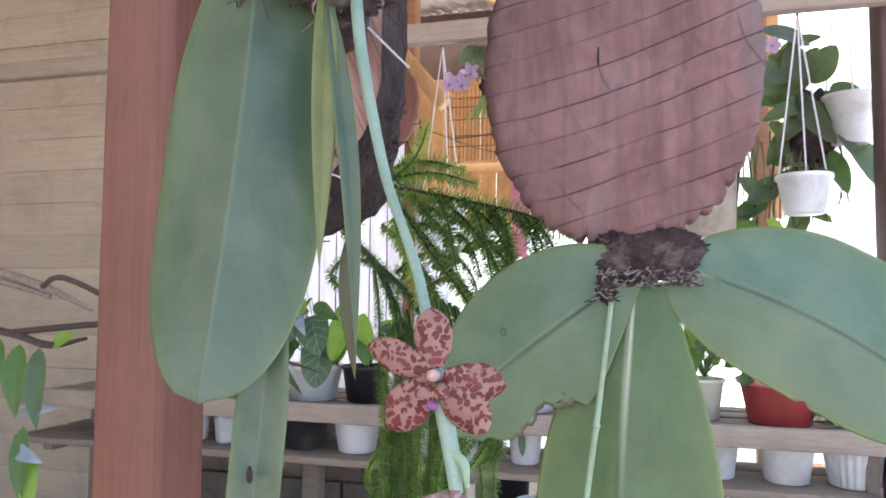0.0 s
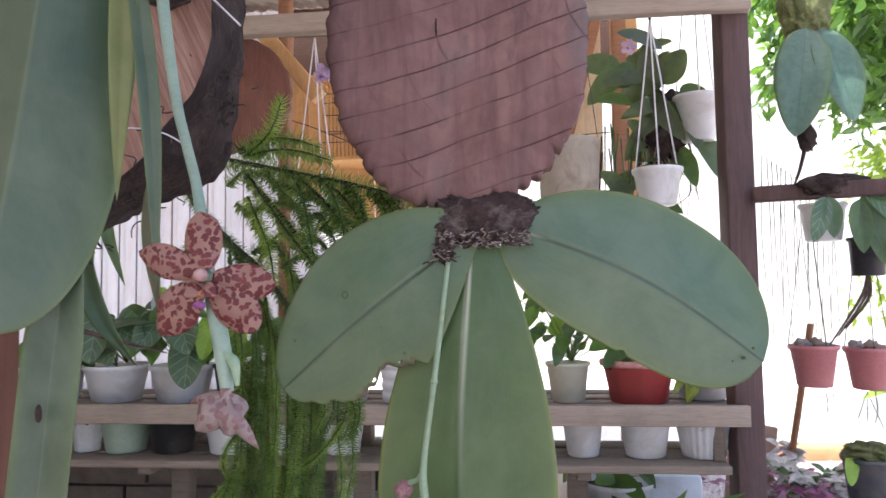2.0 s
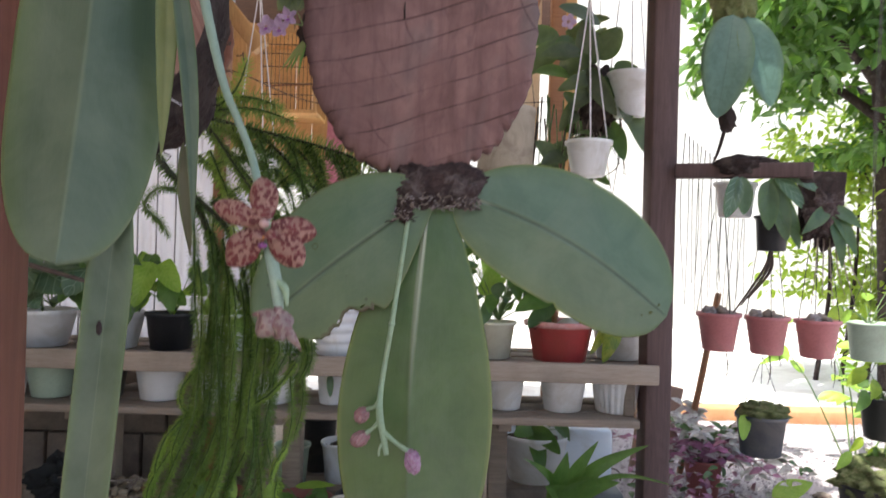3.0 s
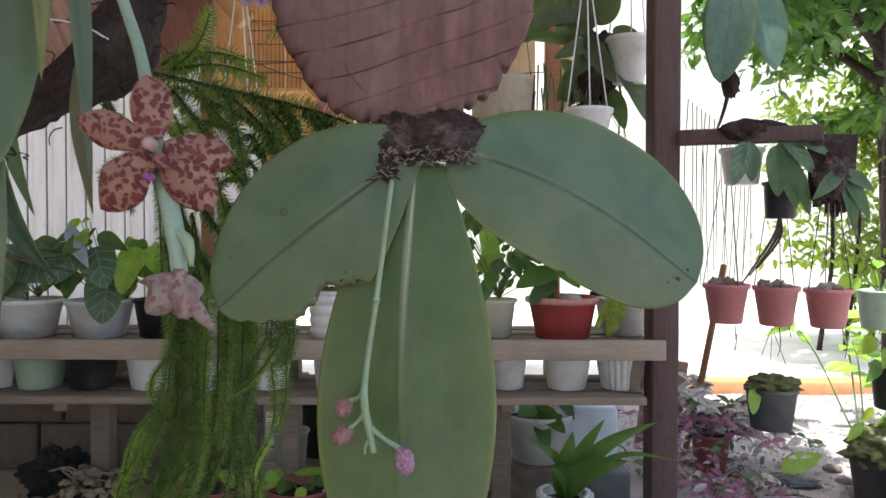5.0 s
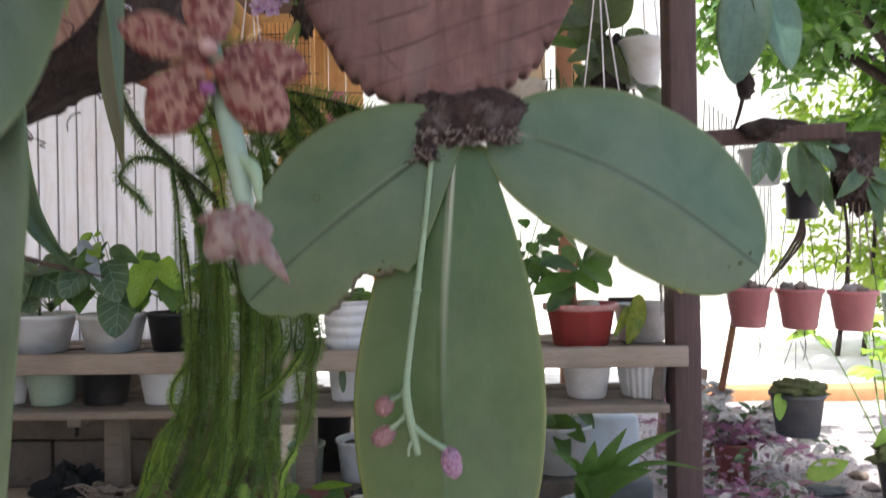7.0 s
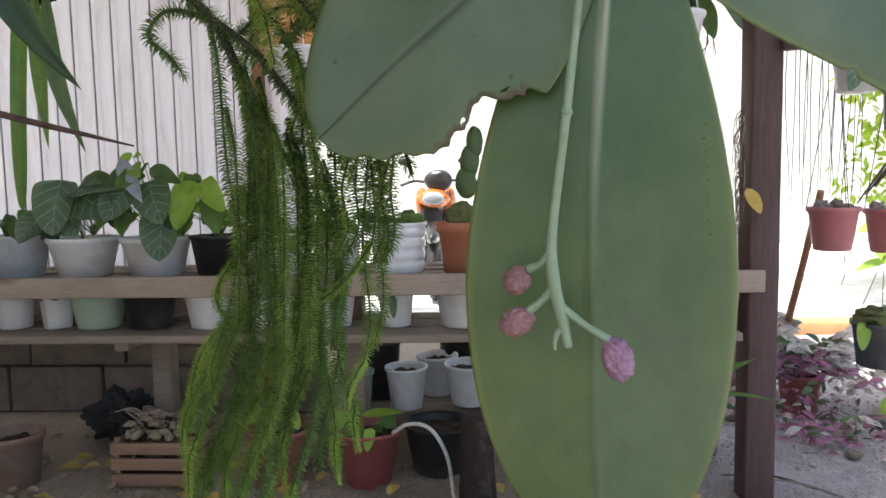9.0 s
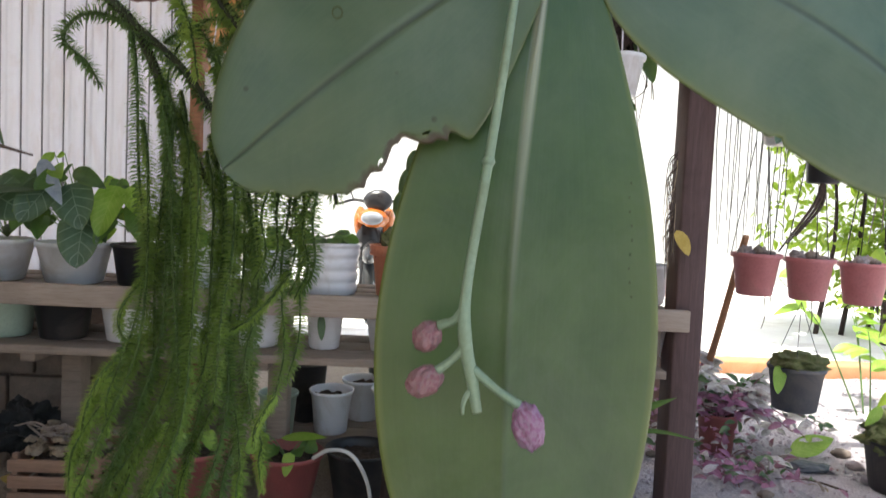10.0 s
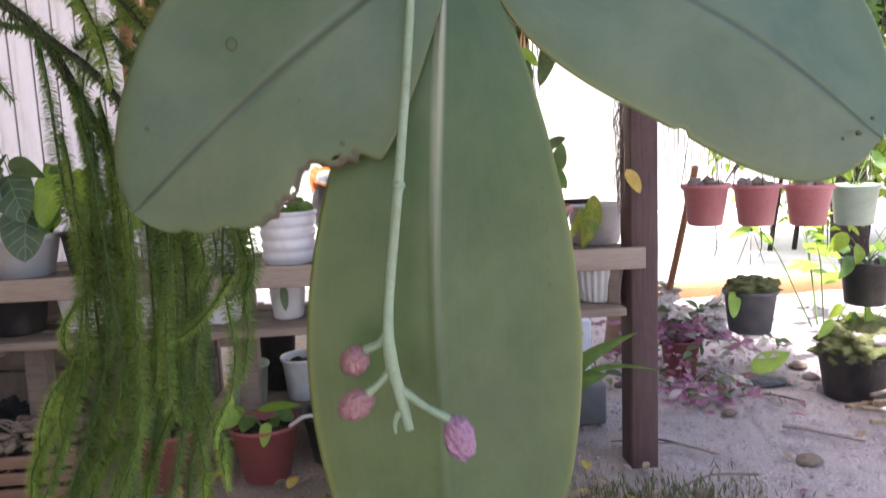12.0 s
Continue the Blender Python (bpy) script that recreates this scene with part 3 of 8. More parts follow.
def part(name, bm, material, parent, label="", smooth=True):
    me = bpy.data.meshes.new(name)
    bmesh.ops.recalc_face_normals(bm, faces=bm.faces)
    bm.to_mesh(me)
    bm.free()
    me.materials.append(material)
    if smooth:
        me.polygons.foreach_set("use_smooth", [True] * len(me.polygons))
    return part_mesh(name, me, parent, label)


def box(x0, x1, y0, y1, z0, z1, bevel=0.003, rough=0.0, seed=0, cuts=0):
    """A bevelled, slightly uneven board or block."""
    bm = bmesh.new()
    bmesh.ops.create_cube(bm, size=1.0)
    sx, sy, sz = x1 - x0, y1 - y0, z1 - z0
    bmesh.ops.scale(bm, vec=(sx, sy, sz), verts=bm.verts)
    bmesh.ops.translate(bm, vec=((x0 + x1) / 2, (y0 + y1) / 2, (z0 + z1) / 2), verts=bm.verts)
    if cuts:
        long = max((sx, 0), (sy, 1), (sz, 2))[1]
        edges = [e for e in bm.edges if abs((e.verts[0].co - e.verts[1].co)[long]) > 1e-4]
        bmesh.ops.subdivide_edges(bm, edges=edges, cuts=cuts)
    if bevel:
        sharp = [e for e in bm.edges if len(e.link_faces) == 2 and e.calc_face_angle(0) > 0.5]
        bmesh.ops.bevel(bm, geom=sharp, offset=bevel, segments=2, profile=0.5, affect="EDGES")
    if rough:
        rnd = random.Random(seed)
        off = Vector((rnd.uniform(0, 50), rnd.uniform(0, 50), rnd.uniform(0, 50)))
        for v in bm.verts:
            v.co += noise.noise_vector(v.co * 7 + off) * rough
    return bm


def turned(bm, m):
    bmesh.ops.transform(bm, matrix=m, verts=bm.verts)
    return bm


def lathe(profile, segs=40, at=(0, 0, 0), ribs=0, rib=0.0, sides=0, wob=0.0, seed=0):
    """A turned body from (radius, height) pairs; ribs flute it, sides make it many-sided."""
    bm = bmesh.new()
    rnd = random.Random(seed)
    ph = rnd.uniform(0, 6.28)
    rings = []
    for r, z in profile:
        ring = []
        for k in range(segs):
            a = 2 * math.pi * k / segs
            q = r
            if ribs and r > 0.001:
                q += rib * max(-1.0, min(1.0, 2.2 * math.cos(ribs * a)))
            if sides:
                step = 2 * math.pi / sides
                q = r * math.cos(step / 2) / math.cos((a % step) - step / 2) * 0.6 + 0.4 * r
            q *= 1 + wob * math.cos(2 * a + ph)
            ring.append(bm.verts.new((at[0] + q * math.cos(a), at[1] + q * math.sin(a), at[2] + z)))
        rings.append(ring)
    for a, b in zip(rings, rings[1:]):
        for k in range(segs):
            bm.faces.new((a[k], a[(k + 1) % segs], b[(k + 1) % segs], b[k]))
    bm.faces.new(rings[0][::-1])
    bm.faces.new(rings[-1])
    return bm


def smooth_path(points, n):
    """A Catmull-Rom curve through the points."""
    p = [Vector(q) for q in points]
    p = [p[0] * 2 - p[1]] + p + [p[-1] * 2 - p[-2]]
    out = []
    for k in range(n + 1):
        f = k / n * (len(p) - 3)
        i = min(int(f), len(p) - 4)
        t = f - i
        a, b, c, d = p[i:i + 4]
        out.append(0.5 * (2 * b + (c - a) * t + (2 * a - 5 * b + 4 * c - d) * t * t + (3 * b - a - 3 * c + d) * t ** 3))
    return out


def tube_data(points, radii, segs=8, n=None):
    n = n or 8 * (len(points) - 1)
    line = smooth_path(points, n)
    rad = np.interp(np.linspace(0, 1, n + 1), np.linspace(0, 1, len(radii)), radii)
    verts, faces = [], []
    side = None
    for k, c in enumerate(line):
        d = (line[min(k + 1, n)] - line[max(k - 1, 0)]).normalized()
        side = d.orthogonal() if side is None else side - d * side.dot(d)
        side.normalize()
        other = d.cross(side)
        for s in range(segs):
            a = 2 * math.pi * s / segs
            verts.append(c + (side * math.cos(a) + other * math.sin(a)) * rad[k])
    for k in range(n):
        for s in range(segs):
            faces.append((k * segs + s, k * segs + (s + 1) % segs, (k + 1) * segs + (s + 1) % segs, (k + 1) * segs + s))
    faces.append(tuple(range(segs))[::-1])
    faces.append(tuple(n * segs + s for s in range(segs)))
    return verts, faces


def tube(name, points, radii, material, parent, label="", segs=8, n=None):
    verts, faces = tube_data(points, radii, segs, n)
    return part_mesh(name, mesh_from(name, verts, faces, material), parent, label)


def widths(kind, u):
    """Half-width of a leaf along its length, at most 1."""
    if kind == "oval":
        return max(0.0, math.sin(math.pi * min(1, u ** 0.82))) ** 0.62
    if kind == "strap":
        return min(1.0, (u * 5 + 0.34) ** 0.6) * max(0.0, 1 - u ** 5) ** 0.5
    if kind == "blade":
        return max(0.0, math.sin(math.pi * u ** 0.75)) ** 0.85
    if kind == "heart":
        return max(0.0, (1 - u) ** 0.62 * (0.55 + 1.3 * u ** 0.45) * min(1, (u * 14 + 0.05)) ** 0.5) / 1.1
    if kind == "spoon":
        return max(0.0, math.sin(math.pi * u ** 1.25)) ** 0.6
    if kind == "giant":
        return (0.3 + 0.7 * math.sin(math.pi / 2 * min(1, u / 0.6)) ** 0.95) * max(0.0, 1 - max(0, (u - 0.52) / 0.48) ** 2.6) ** 0.55
    if kind == "petal":
        return (0.36 + 0.64 * math.sin(math.pi / 2 * min(1, u / 0.62))) * max(0.0, 1 - max(0, (u - 0.5) / 0.5) ** 2.2) ** 0.7
    if kind == "blunt":
        return max(0.0, math.sin(math.pi * min(1, u ** 0.88))) ** 0.5 if u < 0.45 else max(0.0, 1 - ((u - 0.45) / 0.55) ** 3.0) ** 0.5
    if kind == "round":
        return max(0.0, math.sin(math.pi * min(1, u ** 0.88))) ** 0.5
    return max(0.0, math.sin(math.pi * u)) ** 0.8


def leaf_data(base, tip, width, normal, kind="oval", bend=0.0, side_bend=0.0, fold=0.0, cup=0.0, thick=0.0, nu=18, nv=6, wave=0.0, groove=0.0, rim=None, seed=0, twist=0.0, off=0.0, holes=()):
    """Vertices, faces and uv of one leaf. normal: the way its upper face looks; rim: trims the half-widths (u, side) -> factor; holes: (u, v, half length, half width)."""
    base, tip, normal = Vector(base), Vector(tip), Vector(normal)
    along = tip - base
    length = along.length
    d = along / length
    normal = (normal - d * normal.dot(d)).normalized()
    side = d.cross(normal)
    verts, uvs, faces = [], [], []
    ph = random.Random(seed).uniform(0, 6.28)
    half = width / 2
    layers = (1, -1) if thick else (0,)
    for layer in layers:
        for i in range(nu + 1):
            u = i / nu
            w = half * widths(kind, u)
            mid = base + along * u + normal * (bend * length * math.sin(math.pi * u)) + side * (side_bend * length * math.sin(math.pi * u))
            ang = twist * u
            sd = side * math.cos(ang) + normal * math.sin(ang)
            nn = normal * math.cos(ang) - side * math.sin(ang)
            for j in range(2 * nv + 1):
                v = j / nv - 1
                q = w * (rim(u, v) if rim else 1.0)
                lift = fold * abs(v - off) * w + cup * v * v * w + wave * half * math.sin(9 * u + ph + 1.5 * v) * abs(v)
                lift -= groove * math.exp(-((v - off) / 0.03) ** 2) * (1 - 0.6 * u)
                edge = max(0.0, 1 - abs(v) ** 5) ** 0.5
                verts.append(mid + sd * (v * q) + nn * (lift + layer * thick / 2 * (0.12 + 0.88 * edge)))
                uvs.append((u, (v + 1) / 2))
    row = 2 * nv + 1
    count = (nu + 1) * row
    for layer, _ in enumerate(layers):
        o = layer * count
        for i in range(nu):
            for j in range(2 * nv):
                if any(((i + 0.5) / nu - h[0]) ** 2 / h[2] ** 2 + ((j + 0.5) / nv - 1 - h[1]) ** 2 / h[3] ** 2 < 1 for h in holes):
                    continue
                f = (o + i * row + j, o + i * row + j + 1, o + (i + 1) * row + j + 1, o + (i + 1) * row + j)
                faces.append(f if layer == 0 else f[::-1])
    if thick:
        for i in range(nu):
            for j, flip in ((0, False), (row - 1, True)):
                a, b = i * row + j, (i + 1) * row + j
                f = (a, b, b + count, a + count)
                faces.append(f[::-1] if flip else f)
        for i, flip in ((0, True), (nu, False)):
            for j in range(2 * nv):
                a, b = i * row + j, i * row + j + 1
                f = (a, b, b + count, a + count)
                faces.append(f[::-1] if flip else f)
    return verts, faces, uvs


def leaf(name, material, parent, label="", **shape):
    verts, faces, uvs = leaf_data(**shape)
    return part_mesh(name, mesh_from(name, verts, faces, material, uvs), parent, label)


def many(name, pieces, material, parent, label=""):
    """Several leaf pieces joined into one mesh, where they are too small to pick apart."""
    verts, faces, uvs = [], [], []
    for v, f, uv in pieces:
        o = len(verts)
        verts += v
        faces += [tuple(i + o for i in q) for q in f]
        uvs += uv
    return part_mesh(name, mesh_from(name, verts, faces, material, uvs), parent, label)


def lumpy(centre, size, seed, amount=0.25, freq=3.0, level=4):
    bm = bmesh.new()
    bmesh.ops.create_icosphere(bm, subdivisions=level, radius=1.0)
    off = Vector((seed * 3.1, seed * 1.7, seed * 2.3))
    for v in bm.verts:
        p = v.co.copy()
        k = 1 + amount * (noise.noise(p * freq + off) + 0.5 * noise.noise(p * freq * 2.7 + off) + 0.3 * noise.noise(p * freq * 6 + off))
        v.co = Vector(centre) + Vector((p.x * size[0], p.y * size[1], p.z * size[2])) * k
    return bm


def pot_profile(h, rt, rb, wall=0.003, rim=0.012, lip=0.006):
    return [(rb * 0.9, 0), (rb, 0.003), (rb + (rt - lip - rb) * 0.97, h - rim), (rt - 0.001, h - rim + 0.002), (rt, h - 0.002), (rt - 0.001, h),
            (rt - wall, h), (rt - wall - lip * 0.6, h - rim), (rb - wall, h * 0.55)]


def pot(name, label, at, h, rt, rb, material, rim=0.012, lip=0.006, ribs=0, rib=0.0, sides=0, soil=True, fill=0.82, group="", category="pot", seed=0, bands=0):
    """A plant pot with its soil, as one thing."""
    top = thing(name, label, category, at, group)
    prof = pot_profile(h, rt, rb, 0.003, rim, lip)
    if bands:
        low, high = prof[1], prof[2]
        steps = []
        for k in range(bands):
            z0 = low[1] + (high[1] - low[1]) * (k + 0.15) / bands
            z1 = low[1] + (high[1] - low[1]) * (k + 0.85) / bands
            r = lambda z: low[0] + (high[0] - low[0]) * (z - low[1]) / (high[1] - low[1])
            steps += [(r(z0), z0), (r(z0) + 0.003, z0 + 0.003), (r(z1) + 0.003, z1 - 0.003), (r(z1), z1)]
        prof = prof[:2] + steps + prof[2:]
    part("pot_body", lathe(prof, 48 if not ribs else max(64, ribs * 6), at, ribs, rib, sides, 0.012, seed), material, top)
    if soil:
        r = rb + (rt - rb) * fill - 0.006
        bm = bmesh.new()
        bmesh.ops.create_grid(bm, x_segments=14, y_segments=14, size=1)
        for v in bm.verts:
            x, y = v.co.x, v.co.y
            k = max(abs(x), abs(y)) / max(1e-6, math.hypot(x, y))
            p = Vector((at[0] + x * k * r, at[1] + y * k * r, at[2] + h * fill))
            p.z += 0.01 * noise.noise(p * 60 + Vector((seed, 0, 0))) + 0.006 * noise.noise(p * 160)
            v.co = p
        part("soil", bm, SOIL, top)
    return top


def hung(top, points, radius=0.0012, material=None, name="string"):
    tube(name, points, [radius] * 2, material or STRING, top, segs=6)

# ---------------------------------------------------------------- the setting
def ground_sheet():
    bm = bmesh.new()
    xs = sorted({-60, -20, -8, *np.linspace(-3, 4, 71).round(3).tolist(), 8, 20, 60})
    ys = sorted({-60, -20, -6, *np.linspace(-1, 5, 61).round(3).tolist(), 9, 20, 60})
    grid = []
    for y in ys:
        row = []
        for x in xs:
            near = 1.0 if -3 <= x <= 4 and -1 <= y <= 5 else 0.0
            z = 0.012 * noise.noise(Vector((x * 2.1, y * 2.1, 0))) + 0.007 * noise.noise(Vector((x * 7, y * 7, 3)))
            row.append(bm.verts.new((x, y, z * near - 0.004)))
        grid.append(row)
    for a, b in zip(grid, grid[1:]):
        for k in range(len(xs) - 1):
            bm.faces.new((a[k], a[k + 1], b[k + 1], b[k]))
    ob = part("ground", bm, GROUND, None)
    tagged(ob, "brown garden soil turning to grey gravel", "ground", kind="structure")


ground_sheet()
slab = part("pavement", box(-6, 14, 4.35, 12, -0.06, 0.03, 0.01), CONCRETE, None)
tagged(slab, "pale concrete yard in full sun behind the garden", "pavement", kind="structure")
kerb = part("kerb", box(0.9, 4.6, 4.2, 4.34, -0.03, 0.075, 0.015, 0.006, 3, 20), KERB, None)
tagged(kerb, "rust-coloured kerb at the edge of the gravel", "kerb", kind="structure")
# tall white wall added to hide blue sky and read as overexposed white
backwall = part("wall_backdrop", box(-8, 16, 9.6, 9.8, 0.03, 5.2, 0.01), BACKDROP_WHITE, None)
tagged(backwall, "tall white wall added in place of the bright white sky", "wall", kind="structure")


def corrugated(name, x0, x1, z0, z1, y, pitch, depth, material, label):
    bm = bmesh.new()
    n = int((x1 - x0) / pitch * 12)
    rows = []
    for z in (z0, z1):
        row = []
        for k in range(n + 1):
            x = x0 + (x1 - x0) * k / n
            w = math.cos(2 * math.pi * (x - x0) / pitch)
            row.append(bm.verts.new((x, y - depth * (1 - (1 - max(0, w)) ** 3), z)))
        rows.append(row)
    for k in range(n):
        bm.faces.new((rows[0][k], rows[0][k + 1], rows[1][k + 1], rows[1][k]))
    ob = part(name, bm, material, None)
    return tagged(ob, label, "wall", kind="structure")


corrugated("wall_sheet_low", -0.825, -0.68, 0.58, 1.31, 2.78, 0.0745, 0.007, SHEET, "low end of the milky plastic sheet wall")
corrugated("wall_sheet", -2.1, -0.865, 0.58, 2.1, 2.78, 0.0745, 0.007, SHEET, "milky white corrugated plastic sheet wall")
for k, x in enumerate(np.arange(-2.1 + 0.0745 / 2, -0.87, 0.0745)):
    seam = part("wall_rib", box(x - 0.002, x + 0.002, 2.772, 2.779, 0.58, 2.1, 0.001), RIB, None)
    tagged(seam, "thin dark rib on the plastic sheet wall", "wall rib", "sheet wall ribs", "structure")
frame_ = part("wall_stud", box(-0.865, -0.825, 2.74, 2.82, 0, 2.2, 0.004), BROWN_WOOD, None)
tagged(frame_, "brown timber stud at the end of the sheet wall", "post", kind="structure")


def block_wall():
    wall = thing("wall_low", "low dusty wall of grey blocks behind the shelf", "wall", (-1.4, 2.83, 0), kind="structure")
    part("mortar", box(-2.3, -0.66, 2.86, 2.9, 0, 0.57, 0.002), BLOCK, wall)
    rnd = random.Random(5)
    for row in range(3):
        x = -2.3 + (0.1 if row % 2 else 0)
        while x < -0.7:
            w = 0.385
            part("block", box(x, min(x + w - 0.012, -0.665), 2.82 + rnd.uniform(0, 0.008), 2.87, row * 0.19 + 0.006, row * 0.19 + 0.182, 0.005, 0.002, row), BLOCK, wall)
            x += w


block_wall()


def board_wall():
    wall = thing("wall_boards", "wall of pale beige horizontal boards", "wall", (-2.8, 2.72, 0), kind="structure")
    for k in range(17):
        z = 0.02 + k * 0.15
        part("board", box(-4.2, -2.12, 2.7, 2.722, z, z + 0.1495, 0.004, 0.0015, k, 6), BEIGE_BOARD, wall)


board_wall()

# posts and beams of the shelter
post = part("post_right", box(0.654, 0.732, 2.09, 2.18, -0.03, 2.1, 0.006, 0.002, 1, 12), POST_DARK, None)
tagged(post, "dark brown square timber post of the plant shelter", "post", kind="structure")
# near post, turned a little on its foot
near_post = part("post_near", turned(box(-0.0405, 0, 0, 0.0405, 0, 2.5, 0.003, 0.001, 2, 14), pose(-0.195, 0.364, -0.02, 0, 0, 2.7)), POST_BROWN, None)
tagged(near_post, "smooth red-brown painted square timber post", "post", kind="structure")
beam = part("beam", box(-2.2, 0.728, 2.045, 2.085, 1.722, 1.782, 0.005, 0.002, 4, 20), PLANK, None)
tagged(beam, "greyish sawn timber beam across the shelter posts", "beam", kind="structure")
bar = part("rail", turned(box(0, 0.36, -0.02, 0.02, 0, 0.042, 0.004, 0.001, 5, 6), pose(0.72, 2.07, 1.183, 0, 1.0, -24)), POST_DARK, None)
tagged(bar, "dark timber rail that carries hanging plants", "rail", kind="structure")


def roof_sheet(name, x0, x1, y0, y1, z0, z1, label, material, pitch=0.076):
    bm = bmesh.new()
    n = int((x1 - x0) / pitch * 6)
    rows = []
    for y, z in ((y0, z0), (y1, z1)):
        rows.append([bm.verts.new((x0 + (x1 - x0) * k / n, y, z + 0.009 * math.cos(2 * math.pi * k / 6))) for k in range(n + 1)])
    for k in range(n):
        bm.faces.new((rows[0][k], rows[0][k + 1], rows[1][k + 1], rows[1][k]))
    ob = part(name, bm, material, None)
    return tagged(ob, label, "roof", kind="structure")


# unseen roof added for shade; its edges set where sun and sky light reach
roof_sheet("roof_unseen", -4.5, 0.9, -2.0, 2.72, 2.62, 2.5, "unseen corrugated roof added to shade the plant shelter", ROOF_TIN)
pole = part("pole_side", box(0.7, 2.1, 2.32, 2.38, 2.42, 2.48, 0.006, 0.002, 6, 10), POST_DARK, None)
tagged(pole, "dark timber pole that carries hanging pots", "pole", kind="structure")
pole_post = part("post_side", box(2.04, 2.1, 2.32, 2.38, -0.03, 2.418, 0.006), POST_DARK, None)
tagged(pole_post, "dark timber post under the side pole", "post", kind="structure")
roof_sheet("roof_shed", -2.3, 0.72, 2.15, 4.1, 2.2, 2.668, "corrugated tin roof over the back of the shelter", ROOF_TIN)
# out of view, added to darken the lower left by blocking side light
side = part("wall_side", box(-4.3, -4.2, -3.0, 2.72, 0, 2.5, 0.01), BEIGE_BOARD, None)
tagged(side, "unseen board wall added to block sky light from the left", "wall", kind="structure")
for x in (-0.62, -0.1, 0.42):
    rafter = part("rafter", turned(box(-0.03, 0.03, 0, 1.75, -0.08, -0.012, 0.004), pose(x, 2.12, 2.19, 13.4)), ORANGE_WOOD, None)
    tagged(rafter, "orange-brown timber rafter under the tin roof", "rafter", "roof rafters", "structure")


# ---------------------------------------------------------------- back of the shelter
def back_room():
    wall = thing("wall_plywood", "sunlit orange plywood wall of vertical boards", "wall", (-1.0, 4.2, 0), kind="structure")
    for k in range(9):
        x = -1.36 + k * 0.1
        part("board", box(x, x + 0.096, 4.16, 4.18, 1.35, 2.28, 0.003, 0.001, k), ORANGE_WOOD, wall)
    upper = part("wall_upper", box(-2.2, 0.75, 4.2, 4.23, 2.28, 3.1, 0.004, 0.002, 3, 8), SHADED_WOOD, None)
    tagged(upper, "brown timber boarding, coloured dark for the shade under the back roof", "wall", kind="structure")
    side = part("wall_brown", box(-2.2, -1.37, 4.05, 4.1, 1.95, 2.6, 0.004), BROWN_WOOD, None)
    tagged(side, "dull red-brown plank wall in shade", "wall", kind="structure")
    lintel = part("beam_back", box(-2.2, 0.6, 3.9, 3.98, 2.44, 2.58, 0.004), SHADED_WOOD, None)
    tagged(lintel, "brown timber beam at the back, coloured dark for shade", "beam", kind="structure")
    brace = part("brace", turned(box(-0.028, 0.028, -0.025, 0.025, 0, 0.36, 0.004), pose(-0.86, 2.5, 1.93, 0, 140, 0)), ORANGE_WOOD, None)
    tagged(brace, "orange-brown diagonal timber brace", "brace", kind="structure")
    pole = part("post_far", box(0.47, 0.53, 2.95, 3.01, 0.0, 2.3, 0.004), BROWN_WOOD, None)
    tagged(pole, "thin reddish-brown timber post at the back", "post", kind="structure")
    eave = part("board_sunlit", box(0.585, 0.64, 3.32, 3.34, 1.3, 2.3, 0.003), ORANGE_WOOD, None)
    tagged(eave, "sunlit orange-brown board behind the hanging plants", "board", kind="structure")
    slope = bmesh.new()
    front = [slope.verts.new(v) for v in ((0.27, 3.3, 1.46), (0.47, 3.3, 1.46), (0.47, 3.3, 2.2), (0.44, 3.3, 2.2))]
    rear = [slope.verts.new((v.co.x, 3.325, v.co.z)) for v in front]
    slope.faces.new(front)
    slope.faces.new(rear[::-1])
    for k in range(4):
        slope.faces.new((front[k], rear[k], rear[(k + 1) % 4], front[(k + 1) % 4]))
    cheek = part("board_slope", slope, PALE_BOARD, None, smooth=False)
    tagged(cheek, "pale sunlit board that fills the slope under a rafter", "board", kind="structure")
    strut = part("strut", turned(box(-0.025, 0.025, -0.03, 0.0, 0, 0.86, 0.004), pose(0.25, 3.298, 1.42, 0, 14.5, 0)), BROWN_WOOD, None)
    tagged(strut, "slanting brown timber strut at the back", "strut", kind="structure")


back_room()


